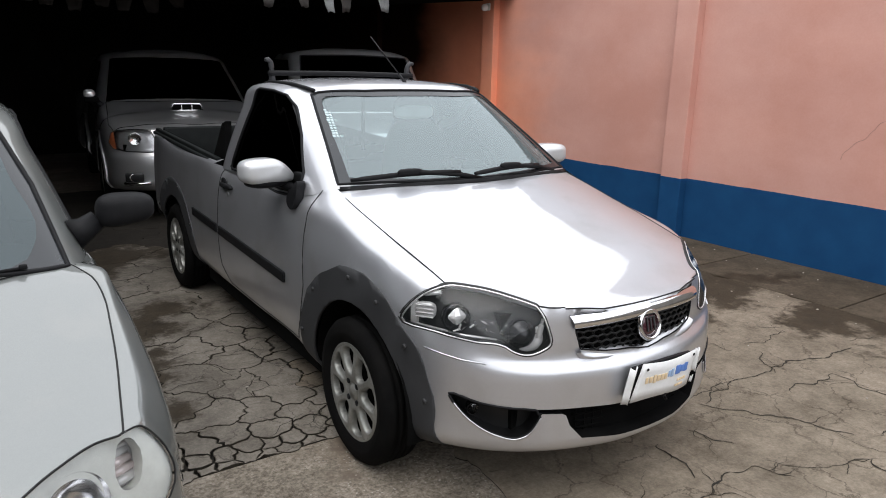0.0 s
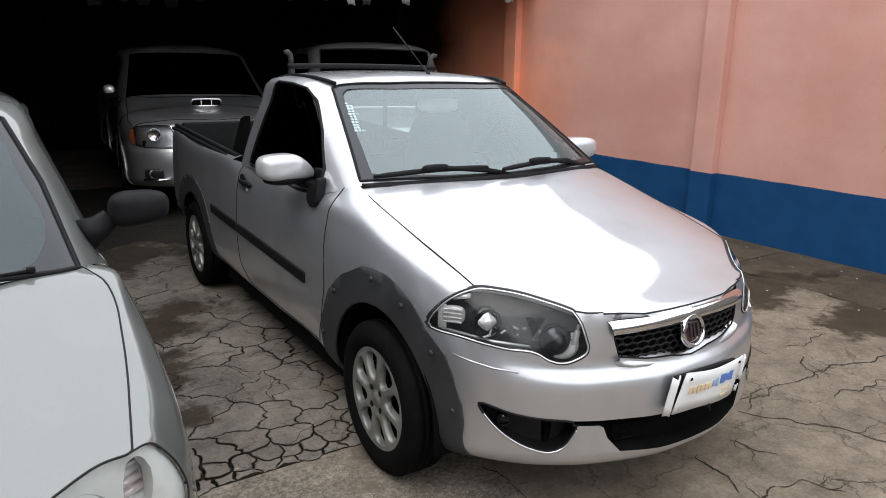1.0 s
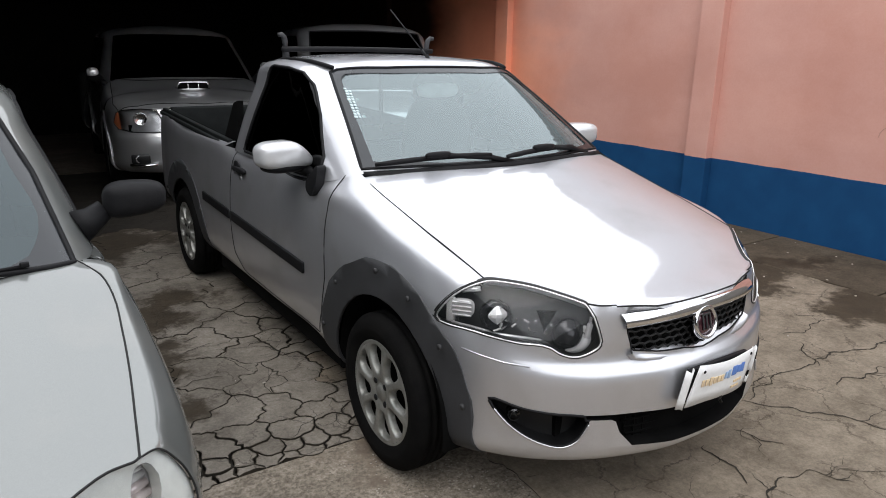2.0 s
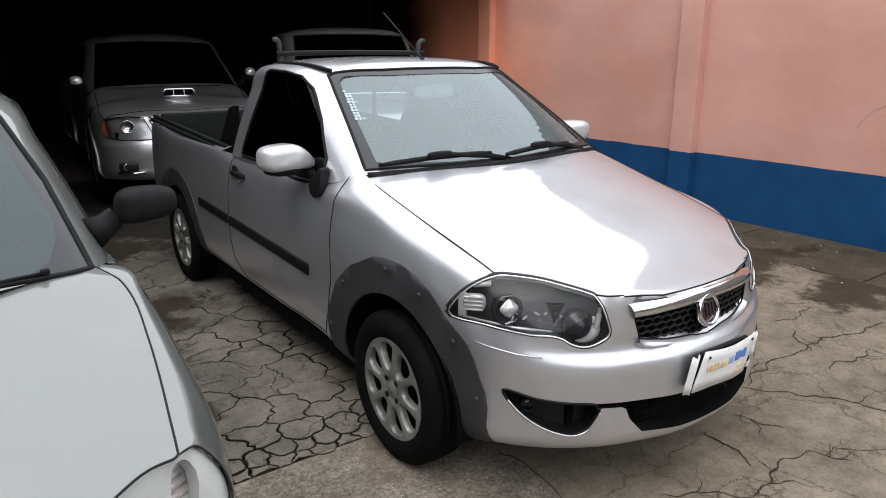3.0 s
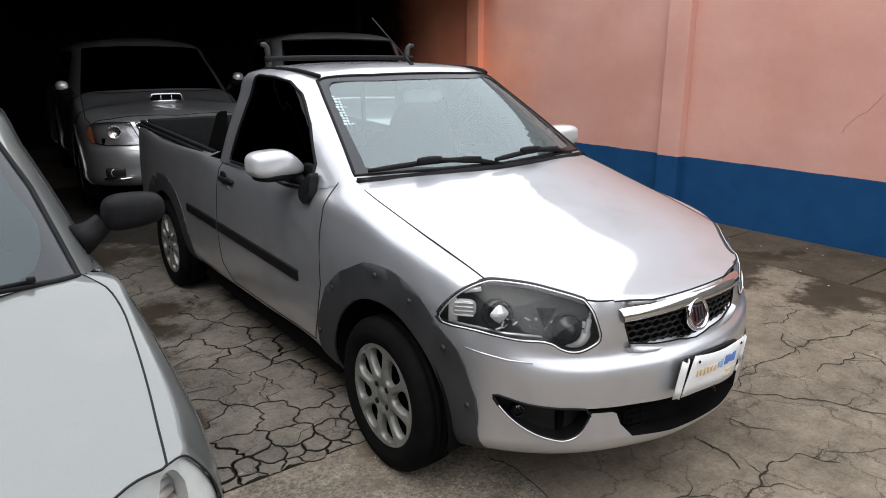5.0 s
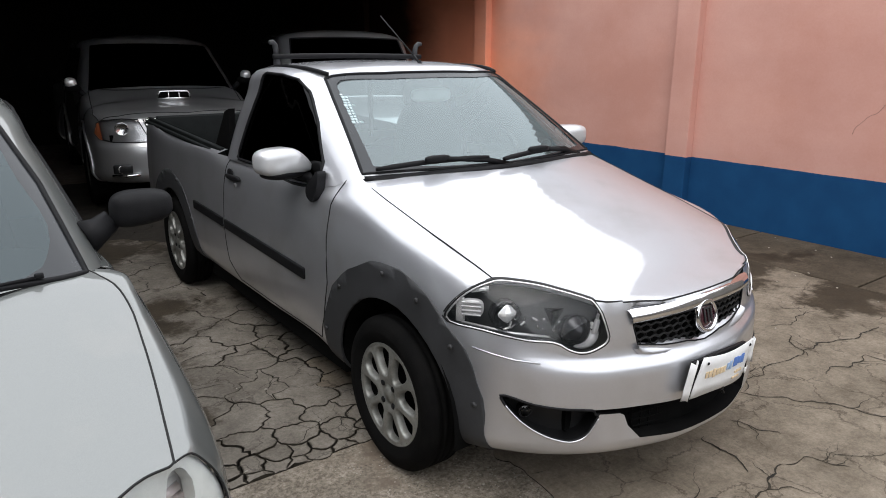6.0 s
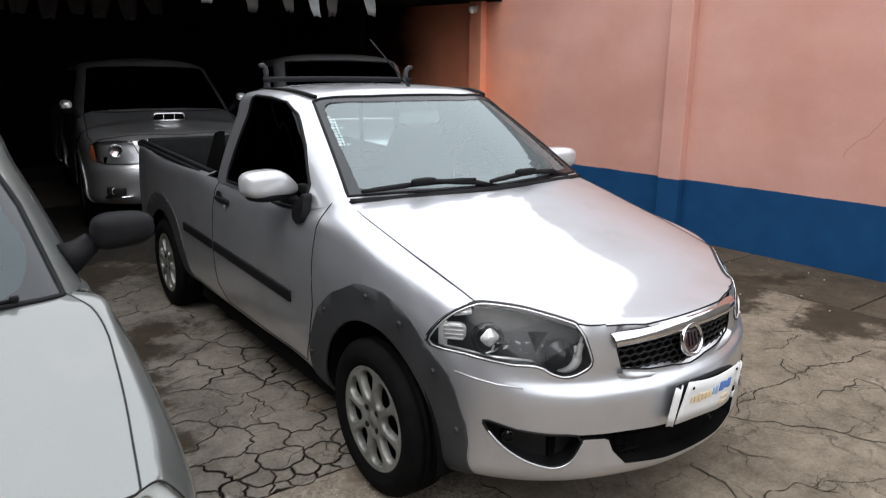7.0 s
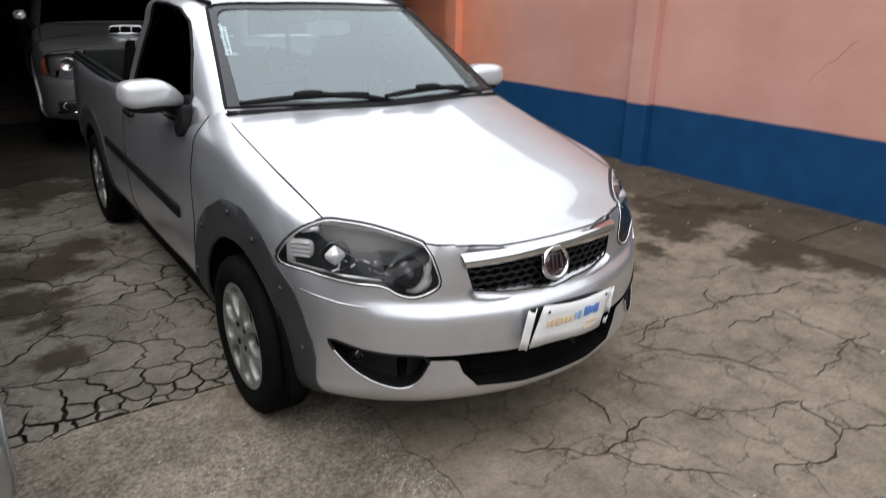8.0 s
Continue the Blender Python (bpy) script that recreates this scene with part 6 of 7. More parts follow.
blob(bm, (0, -0.01, 0), (0.16, 0.06, 0.12), 3)
tube(bm, [(-0.18, 0, 0), (0.18, 0, 0)], 0.014)
part("steering_hub", bm, BLACK_PLASTIC, wheel_in)
bm = bmesh.new()
blob(bm, (0.02, 0.87, 1.335), (0.24, 0.03, 0.07), 3.5)
part("rear_view_mirror", bm, WHITE, truck)
bm = bmesh.new()
add_box(bm, (0, 1.15, 0.42), (1.36, 1.2, 0.04))
add_box(bm, (0, 1.705, 0.70), (1.40, 0.03, 0.55))
part("cab_floor", bm, UNDER, truck, smooth=False)

# ---- load bed ----
bm = bmesh.new()
add_box(bm, (0, 2.63, 0.58), (1.40, 1.62, 0.03))
add_box(bm, (0, 1.86, 0.79), (1.40, 0.04, 0.44), 0.01)
add_box(bm, (0, 3.40, 0.80), (1.36, 0.05, 0.44), 0.01)
for side in (-1, 1):
    add_box(bm, (side * 0.725, 2.62, 0.79), (0.03, 1.54, 0.46), 0.006)
    add_box(bm, (side * 0.735, 2.62, 0.985), (0.05, 1.56, 0.025), 0.008)
    for k in range(12):
        add_box(bm, (side * 0.704, 1.95 + k * 0.125, 0.80), (0.018, 0.05, 0.36), 0.006)
        add_box(bm, (side * 0.71, 1.95 + k * 0.125, 0.972), (0.05, 0.06, 0.045), 0.012)
for v in bm.verts:
    if v.co.z > 0.95:
        v.co.z += 0.045 * max(0, (v.co.y - 2.6)) / 0.6
part("bed_liner", bm, DARK_LINER, truck, "black ribbed plastic bed liner")
for side in (-1, 1):
    bm = bmesh.new()
    tri = [(1.79, 0.93), (2.12, 0.93), (1.84, 1.22), (1.77, 1.24)]
    near, far = [bm.verts.new((side * 0.70, y, z)) for y, z in tri], [bm.verts.new((side * 0.665, y, z)) for y, z in tri]
    bm.faces.new(near)
    bm.faces.new(far[::-1])
    for i in range(4):
        bm.faces.new((near[i - 1], near[i], far[i], far[i - 1]))
    part("cab_guard", bm, UNDER, truck, "black guard between cab and bed", smooth=False)
bm = bmesh.new()
add_box(bm, (0, 3.475, 0.46), (1.5, 0.12, 0.14), 0.03)
part("rear_bumper", bm, BLACK_PLASTIC, truck)
for side in (-1, 1):
    bm = bmesh.new()
    add_box(bm, (side * 0.69, 3.455, 0.80), (0.06, 0.05, 0.34), 0.02)
    part("tail_lamp", bm, plain("red_lens", (0.2, 0.01, 0.01), 0.2, 0, 0.8), truck)


# ---- the pale hatchback, the grey pickup and the car beside it ----
def wells(owner, places, r, x_in, x_out, z0):
    for side in (-1, 1):
        for hub_y in places:
            bm = bmesh.new()
            lathe(bm, [(0.0, x_in), (r, x_in), (r, x_out)], 36, "x")
            for v in bm.verts:
                v.co = (v.co.x * side, v.co.y + hub_y, max(v.co.z + z0, 0.14))
            part("wheel_well", bm, UNDER, owner)


def low(*rows):
    return [(0.10, 0.20), (0.03, 0.22), (0.0, 0.27), (0.0, 0.36), *rows]


hatch = thing("hatchback", pose(-0.60, 2.10, 0), "pale silver hatchback with black wing mirrors, parked beside the pickup", "car")
H_FRONT = low((0.0, 0.45), (0.02, 0.54), (0.05, 0.60), (0.10, 0.65), (0.15, 0.685), (0.2, 0.70))
H_LAMP = low((0.0, 0.46), (0.01, 0.55), (0.03, 0.62), (0.06, 0.68), (0.09, 0.72), (0.13, 0.745))
H_COWL = low((0.0, 0.50), (0.005, 0.65), (0.015, 0.78), (0.028, 0.85), (0.046, 0.895), (0.09, 0.92))
H_DOOR = low((0.0, 0.50), (0.005, 0.68), (0.02, 0.80), (0.035, 0.87), (0.05, 0.90), (0.07, 0.915))
# the hood's edge, the fender's crease beside it, and how wide the side is below
H_SEAM = [(0.684, -0.535, 0.727), (0.704, -0.395, 0.752), (0.724, -0.25, 0.782), (0.742, -0.07, 0.828), (0.751, 0.09, 0.871), (0.738, 0.19, 0.902), (0.693, 0.272, 0.928)]
H_CREASE = [(0.722, -0.513, 0.724), (0.741, -0.428, 0.739), (0.759, -0.318, 0.760), (0.771, -0.128, 0.807), (0.773, 0.032, 0.851), (0.776, 0.152, 0.886), (0.778, 0.252, 0.910)]
H_WIDTH = (0.795, 0.824, 0.845, 0.855, 0.853, 0.845, 0.832)
H_NOSE = [((0, -0.82), (0, -0.40, 0.79), H_FRONT), ((0.3, -0.795), (0, -0.38, 0.795), H_FRONT), ((0.5, -0.72), (0, -0.33, 0.81), H_FRONT), ((0.66, -0.60), (0, -0.25, 0.835), H_LAMP)]
H_REST = [
    ((0.815, 0.40), (0, 0.1, 0.97), H_COWL), ((0.81, 0.7), (0, 0.7, 1.0), H_DOOR), ((0.81, 1.4), (0, 1.4, 1.0), H_DOOR), ((0.80, 2.2), (0, 2.2, 1.0), H_DOOR),
    ((0.77, 2.7), (0, 2.5, 1.0), H_DOOR), ((0.65, 2.92), (0, 2.5, 1.0), H_DOOR), ((0, 2.98), (0, 2.5, 1.0), H_DOOR),
]


def hatch_crown(x, y):
    spine = float(curve_through([-0.9, -0.62, -0.4, -0.1, 0.1, 0.4], [[0.60], [0.715], [0.785], [0.878], [0.945], [1.03]], [y])[0][0])
    along = [p[1] for p in H_SEAM]
    edge_x, edge_z = float(np.interp(y, along, [p[0] for p in H_SEAM])), float(np.interp(y, along, [p[2] for p in H_SEAM]))
    drop = max(0.012, spine + 0.002 - edge_z)
    return spine + 0.002 - drop * (abs(x) / edge_x) ** 2.6


def hatch_flank():
    """Sections of the fender: upright side, crease, hood edge, then the crown to the middle."""
    net = []
    for (sx, sy, sz), (cx, cy, cz), wide in zip(H_SEAM, H_CREASE, H_WIDTH):
        line = [(wide - 0.1, cy, 0.20), (wide - 0.03, cy, 0.22), (wide, cy, 0.27), (wide, cy, 0.36), (wide, cy, 0.48)]
        line += [(cx + (wide - cx) * u, cy, cz - d) for u, d in ((0.8, 0.12), (0.34, 0.042))]
        line += [(cx, cy, cz), ((cx + sx) / 2, (cy + sy) / 2, (cz + sz) / 2 + 0.003), (sx, sy, sz)]
        for u in (0.33, 0.66, 1.0):
            x, y = sx * (1 - u), sy + (sy * 0.35 + 0.005 - sy) * u
            line.append((x, y, hatch_crown(x, y)))
        net.append(line)
    return net


hbody = loft(body_net(H_NOSE, hatch_crown) + hatch_flank() + body_net(H_REST, hatch_crown), 5, 3)
gone = [f for f in hbody.faces if (lambda c: c.y > 0.28 and abs(c.x) < 0.735 and c.z > 0.905)(f.calc_center_median())]
bmesh.ops.delete(hbody, geom=gone, context="FACES")
H_HUB, H_BASE = 0.28, 2.44
H_AXLE = 0.08
hflares = []
for side in (-1, 1):
    for hub_y in (H_AXLE, H_AXLE + H_BASE):
        keep = lambda c, s=side, h=hub_y: c.x * s > 0.5 and c.z < 0.8 and abs(c.y - h) < 0.6
        cut(hbody, ring(hub_y, H_HUB, 0.345, 32), (1, 0, 0), keep).free()
        hflares.append((side, cut(hbody, ring(hub_y, H_HUB, 0.372, 40), (1, 0, 0), keep)))
HLAMP = [H_SEAM[0], (0.637, -0.56, 0.716), (0.575, -0.625, 0.695), (0.47, -0.725, 0.64), (0.43, -0.745, 0.58), (0.52, -0.70, 0.53), (0.66, -0.62, 0.50), (0.74, -0.53, 0.50), (0.77, -0.455, 0.55), (0.752, -0.44, 0.61), (0.737, -0.465, 0.665), (0.726, -0.495, 0.708), H_CREASE[0], (0.715, -0.518, 0.727)]
hlamps = []
for side in (1, -1):
    pts = HLAMP if side > 0 else mirrored(HLAMP)
    hlamps.append((side, cut(hbody, smooth_outline(pts, 3), (-0.45 * side, 0.8, -0.45), lambda c, s=side: c.x * s > 0.35 and c.y < -0.3)))
hood_line = [(*p[:2], 1) for p in smooth_outline(H_SEAM, 3)[:19]] + [(0.60, 0.215, 1), (0.4, 0.1, 1), (0.2, 0.035, 1), (0, 0.015, 1)]
# the hood ends at the lamps' upper edge
front_line = [(0, -0.765, 1), (0.3, -0.755, 1)] + [(x, y - 0.06, 1) for x, y, z in HLAMP[3:0:-1]]
hood_poly = hood_line + mirrored(hood_line[-2::-1]) + mirrored(front_line[::-1]) + front_line[1:]
hhood = cut(hbody, hood_poly, (0, 0, 1), lambda c: c.z > 0.60)
edge = [(v.co.copy(), hatch_crown(v.co.x, v.co.y) - v.co.z) for v in hhood.verts if v.is_boundary and v.co.y < -0.4]
# one even sheet inside the hood's outline
rim = max(edge_loops(hhood), key=len)
hhood.free()
sheet = bmesh.new()
bmesh.ops.create_grid(sheet, x_segments=44, y_segments=44, size=0.8, matrix=Matrix.Translation((0, -0.25, 1)))
hhood = crown(cut(sheet, [(q.x, q.y, 1) for q in rim], (0, 0, 1), lambda c: True), hatch_crown)
sheet.free()
# the lamps' glass meets the hood's edge
for side, p in hlamps:
    for v in p.verts:
        gap, rise = min(((v.co - q).length, dz) for q, dz in edge)
        v.co.z += rise * max(0.0, 1 - gap / 0.14) ** 1.5
bmesh.ops.delete(hbody, geom=[f for f in hbody.faces if (lambda c: abs(c.x) < 0.69 and 0.0 < c.y < 0.6 and c.z > 0.86)(f.calc_center_median())], context="FACES")
hseams = bmesh.new()
add_seam(hseams, hhood, 0.003)
for side, p in hlamps:
    add_seam(hseams, p, 0.0025)
HCABIN = [
    ((0, 0.02, 0.955), (0, 0.72, 1.36), (0, 1.1, 1.45)), ((0.3, 0.06, 0.95), (0.25, 0.735, 1.358), (0, 1.1, 1.45)), ((0.55, 0.18, 0.94), (0.45, 0.78, 1.35), (0, 1.12, 1.45)), ((0.695, 0.275, 0.925), (0.55, 0.84, 1.345), (0, 1.15, 1.45)),
    ((0.76, 0.45, 0.895), (0.59, 0.92, 1.35), (0, 1.2, 1.45)), ((0.765, 0.8, 0.895), (0.605, 1.05, 1.365), (0, 1.3, 1.45)), ((0.762, 1.5, 0.905), (0.61, 1.5, 1.37), (0, 1.5, 1.45)), ((0.75, 2.2, 0.91), (0.59, 2.0, 1.35), (0, 1.9, 1.44)),
    ((0.70, 2.7, 0.92), (0.54, 2.3, 1.33), (0, 2.0, 1.43)), ((0.5, 2.85, 0.93), (0.42, 2.38, 1.33), (0, 2.05, 1.43)), ((0, 2.9, 0.93), (0, 2.42, 1.33), (0, 2.1, 1.42)),
]
hcab = loft(cabin_net(HCABIN), 5, 4)
H_WAY = (0, 1, -0.4)
hscreen = cut(hcab, [(-0.685, 0.2, 0.945), (-0.3, 0.1, 0.962), (0, 0.05, 0.965), (0.3, 0.1, 0.962), (0.685, 0.2, 0.945), (0.63, 0.6, 1.13), (0.55, 0.82, 1.33), (0.25, 0.74, 1.345), (-0.25, 0.74, 1.345), (-0.55, 0.82, 1.33), (-0.63, 0.6, 1.13)], H_WAY, lambda c: c.y < 0.95 and c.z < 1.38)
hgum = seam_round(hscreen, 0.009)
hglass = cut(hscreen, smooth_outline([(-0.575, 0.2, 0.985), (0, 0.05, 0.985), (0.575, 0.2, 0.985), (0.612, 0.3, 1.03), (0.572, 0.6, 1.15), (0.505, 0.82, 1.30), (0, 0.74, 1.32), (-0.505, 0.82, 1.30), (-0.572, 0.6, 1.15), (-0.612, 0.3, 1.03)], 4), H_WAY, lambda c: True)
hws = part("windshield", hglass, DARK_SCREEN, hatch, "windscreen with a dark border")
hws.visible_shadow = False
part("windshield_border", hscreen, FRIT, hws)
part("windshield_seal", hgum, BLACK_PLASTIC, hws)
for side in (-1, 1):
    w = cut(hcab, [(0.75 * side, y, z) for y, z in ((0.58, 0.93), (0.62, 1.0), (0.93, 1.28), (1.02, 1.33), (1.4, 1.345), (1.42, 0.93))], (1, 0, 0), lambda c, s=side: c.x * s > 0.4)
    part("window_seal", seam_round(w, 0.008), BLACK_PLASTIC, hatch)
    part("side_window", w, TINTED, hatch, "dark side window")
    w = cut(hcab, [(0.75 * side, y, z) for y, z in ((1.5, 0.93), (1.5, 1.345), (1.95, 1.33), (2.3, 1.1), (2.35, 0.95))], (1, 0, 0), lambda c, s=side: c.x * s > 0.4)
    part("side_window", w, TINTED, hatch, "dark side window")
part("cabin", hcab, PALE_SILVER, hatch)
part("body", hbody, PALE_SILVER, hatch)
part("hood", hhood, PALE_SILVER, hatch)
part("panel_gap", hseams, SEAM, hatch)
for side, p in hflares:
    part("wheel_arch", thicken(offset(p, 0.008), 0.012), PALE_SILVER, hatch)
for side, p in hlamps:
    lamp = new("headlight")
    lamp.parent = hatch
    inward = Vector((-0.3 * side, 0.75, -0.25))
    back = faces_to_bm(p.faces)
    for v in back.verts:
        v.co += inward * 0.075
    bezel = faces_to_bm(p.faces)
    for v in bezel.verts:
        v.co += inward * 0.016
    through_way = Vector((-0.45 * side, 0.8, -0.45))
    across = through_way.cross(Vector((0, 0, 1))).normalized() * -side
    upward = across.cross(through_way).normalized() * (1 if across.cross(through_way).z > 0 else -1)
    bowl_at, box_at = Vector((0.575 * side, -0.63, 0.622)), Vector((0.683 * side, -0.53, 0.648))
    round_hole = [bowl_at + across * 0.07 * math.cos(math.tau * k / 24) + upward * 0.066 * math.sin(math.tau * k / 24) for k in range(24)]
    square_hole = smooth_outline([box_at + across * u + upward * w for u, w in ((-0.026, 0.04), (-0.015, 0.052), (0.012, 0.05), (0.022, 0.035), (0.034, -0.04), (0.026, -0.055), (-0.012, -0.055), (-0.022, -0.04))], 3)
    for hole in (round_hole, square_hole):
        cut(bezel, hole, through_way, lambda c: True).free()
    walls = bmesh.new()
    for line in edge_loops(bezel):
        if len(line) >= 8:
            a = [walls.verts.new(q) for q in line]
            b = [walls.verts.new(q + inward * 0.05) for q in line]
            for i in range(len(line)):
                walls.faces.new((a[i - 1], a[i], b[i], b[i - 1]))
    part("housing", back, RIBBED, lamp)
    part("bezel", bezel, MILKY, lamp, "pale silver bezel with two openings")
    part("bezel_wall", walls, MILKY, lamp)
    hlens = part("lens", p, LENS, lamp, "slightly hazy headlamp lens")
    hlens.visible_shadow = False
    bm = bmesh.new()
    lathe(bm, [(0.008, 0.0), (0.03, -0.004), (0.05, -0.018), (0.066, -0.04), (0.070, -0.05)], 28, "y")
    bmesh.ops.transform(bm, matrix=Matrix.Translation(bowl_at + inward * 0.07) @ Vector((0, -1, 0)).rotation_difference(-through_way.normalized()).to_matrix().to_4x4(), verts=bm.verts)
    part("reflector", bm, LAMP_CHROME, lamp)
    bm = bmesh.new()
    blob(bm, bowl_at + inward * 0.04, (0.022, 0.03, 0.022), 2.4, 12, 8)
    part("bulb", bm, RIBBED, lamp)
    for k in range(5):
        bm = bmesh.new()
        mid = box_at + upward * (-0.042 + 0.021 * k) + inward * 0.045
        tube(bm, [mid - across * 0.03, mid + across * 0.03], 0.0125, sides=8)
        part("indicator_rib", bm, PINK_RIB if k in (1, 2) else RIBBED, lamp, "ribbed smoky pink indicator" if k == 1 else "")
    mirror = new("wing_mirror")
    mirror.parent = hatch
    mirror.matrix_local = pose(0.905 * side, 0.52, 1.045, 0, 0, -8 * side)
    bm = bmesh.new()
    blob(bm, (0, 0, 0), (0.195, 0.12, 0.115), 3.0, 28, 16, lambda v, s=side: Vector((v.x, v.y, v.z * (1 - 0.12 * v.x * s) + 0.10 * v.x * s)))
    part("shell", bm, BLACK_PLASTIC, mirror, "black textured mirror shell")
    bm = bmesh.new()
    add_box(bm, (0, 0.054, 0), (0.14, 0.004, 0.07), 0.01)
    part("mirror_glass", bm, CHROME, mirror)
    bm = bmesh.new()
    tube(bm, [(-0.09 * side, 0, -0.03), (-0.13 * side, -0.005, -0.06), (-0.175 * side, -0.02, -0.08)], [0.034, 0.042, 0.058], sides=14)
    part("mirror_foot", bm, BLACK_PLASTIC, mirror)
    for hub_y in (H_AXLE, H_AXLE + H_BASE):
        make_wheel(hatch, (side * 0.72, hub_y, H_HUB), side, 0.28, 0.17, 0.165)
wells(hatch, (H_AXLE, H_AXLE + H_BASE), 0.36, 0.5, 0.79, H_HUB)
bm = bmesh.new()
add_box(bm, (0, 1.2, 0.42), (1.3, 3.6, 0.32))
part("chassis", bm, UNDER, hatch, smooth=False)
bm = bmesh.new()
tube(bm, [(x, 0.03 + 0.24 * (abs(x) / 0.66) ** 2 + 0.012, 0.952 - 0.02 * (abs(x) / 0.66) ** 2) for x in np.linspace(-0.64, 0.64, 21)], 0.016, sides=6)
part("cowl", bm, BLACK_PLASTIC, hatch)
bm = bmesh.new()
tube(bm, [(0.57, 0.195, 0.955), (0.33, 0.085, 0.972), (0.05, 0.035, 0.98)], [0.005, 0.007, 0.007], sides=6)
add_box(bm, (0.56, 0.188, 0.96), (0.022, 0.014, 0.015), 0.004)
part("wiper", bm, BLACK_PLASTIC, hatch)
bm = bmesh.new()
blob(bm, (0, 0.42, 0.86), (1.38, 0.6, 0.2), 4, 28, 12)
part("dashboard", bm, DASH, hatch)
for x in (-0.34, 0.34):
    bm = bmesh.new()
    blob(bm, (x, 1.25, 0.86), (0.48, 0.18, 0.7), 3.2, 20, 14, lambda v: Vector((v.x * (1 - 0.18 * max(0, v.z)), v.y + 0.5 * v.z, v.z)))
    blob(bm, (x, 1.38, 1.24), (0.26, 0.1, 0.18), 2.8, 18, 12)
    part("seat", bm, SEAT, hatch)


# ---- grey pickup in the garage ----
grey = thing("pickup_truck", pose(1.885, 8.05, 0, 0, 0, -5), "large grey silver pickup with a bonnet scoop, in the dark garage", "pickup truck")


def tall(*rows):
    return [(0.10, 0.32), (0.03, 0.34), (0.0, 0.39), (0.0, 0.48), *rows]


G_FRONT = tall((0.0, 0.58), (0.01, 0.66), (0.045, 0.715), (0.08, 0.84), (0.12, 0.925), (0.2, 0.965))
G_CORNER = tall((0.0, 0.58), (0.005, 0.66), (0.035, 0.715), (0.06, 0.84), (0.10, 0.93), (0.16, 0.968))
G_FENDER = tall((0.0, 0.58), (0.0, 0.68), (0.005, 0.80), (0.02, 0.92), (0.06, 0.99), (0.12, 1.02))
G_COWL = tall((0.0, 0.58), (0.0, 0.70), (0.005, 0.86), (0.03, 1.02), (0.06, 1.09), (0.12, 1.13))
G_DOOR = tall((0.0, 0.58), (0.0, 0.70), (0.005, 0.84), (0.02, 0.98), (0.03, 1.07), (0.06, 1.11))
G_STATIONS = [
    ((0, -0.96), (0, -0.45, 1.03), G_FRONT), ((0.35, -0.94), (0, -0.43, 1.032), G_FRONT), ((0.62, -0.86), (0, -0.38, 1.038), G_FRONT), ((0.80, -0.70), (0, -0.30, 1.05), G_CORNER), ((0.86, -0.45), (0, -0.2, 1.07), G_FENDER),
    ((0.87, 0.0), (0, 0.0, 1.11), G_FENDER), ((0.875, 0.3), (0, 0.16, 1.155), G_COWL), ((0.87, 0.5), (0, 0.3, 1.18), G_COWL), ((0.87, 0.9), (0, 0.9, 1.2), G_DOOR), ((0.87, 1.9), (0, 1.9, 1.2), G_DOOR), ((0.87, 3.0), (0, 3.0, 1.2), G_DOOR), ((0.86, 4.0), (0, 3.8, 1.2), G_DOOR), ((0, 4.1), (0, 3.8, 1.2), G_DOOR),
]
gbody = loft(body_net(G_STATIONS), 5, 3)
bmesh.ops.delete(gbody, geom=[f for f in gbody.faces if (lambda c: c.y > 0.34 and abs(c.x) < 0.80 and c.z > 1.09)(f.calc_center_median())], context="FACES")
garch = []
for side in (-1, 1):
    for hub_y in (0, 3.0):
        keep = lambda c, s=side, h=hub_y: c.x * s > 0.5 and c.z < 1.0 and abs(c.y - h) < 0.7
        cut(gbody, ring(hub_y, 0.37, 0.43, 32), (1, 0, 0), keep).free()
        garch.append(cut(gbody, ring(hub_y, 0.37, 0.50, 36), (1, 0, 0), keep))
G_LAMP = [(-0.835, -0.72, 0.90), (-0.79, -0.76, 0.925), (-0.6, -0.8, 0.935), (-0.46, -0.84, 0.925), (-0.40, -0.86, 0.80), (-0.36, -0.88, 0.715), (-0.5, -0.87, 0.712), (-0.7, -0.82, 0.72), (-0.81, -0.72, 0.745), (-0.845, -0.66, 0.80)]
gl = []
for side in (-1, 1):
    pts = G_LAMP if side < 0 else mirrored(G_LAMP)
    gl.append((side, cut(gbody, pts, (-0.3 * side, 0.9, -0.1), lambda c, s=side: c.x * s > 0.2 and c.y < -0.3)))
g_grille = cut(gbody, [(-0.40, -0.9, 0.915), (-0.2, -0.9, 0.935), (0.2, -0.9, 0.935), (0.40, -0.9, 0.915), (0.32, -0.9, 0.715), (-0.32, -0.9, 0.715)], (0, 1, 0), NOSE)
g_low = cut(gbody, [(-0.42, -0.9, 0.60), (0.42, -0.9, 0.60), (0.38, -0.9, 0.45), (-0.38, -0.9, 0.45)], (0, 1, 0), NOSE)
gh = [(-0.80, -0.5, 1), (-0.765, -0.62, 1), (-0.6, -0.70, 1), (-0.3, -0.75, 1), (0, -0.76, 1), (0.3, -0.75, 1), (0.6, -0.70, 1), (0.765, -0.62, 1), (0.80, -0.5, 1), (0.765, 0.0, 1), (0.75, 0.36, 1), (0.4, 0.22, 1), (0, 0.18, 1), (-0.4, 0.22, 1), (-0.75, 0.36, 1), (-0.765, 0.0, 1)]
ghood = cut(gbody, gh, (0, 0, 1), lambda c: c.z > 0.9)
gs = bmesh.new()
add_seam(gs, ghood, 0.005)
for _, p in gl:
    add_seam(gs, p, 0.005)
part("panel_gap", gs, SEAM, grey)
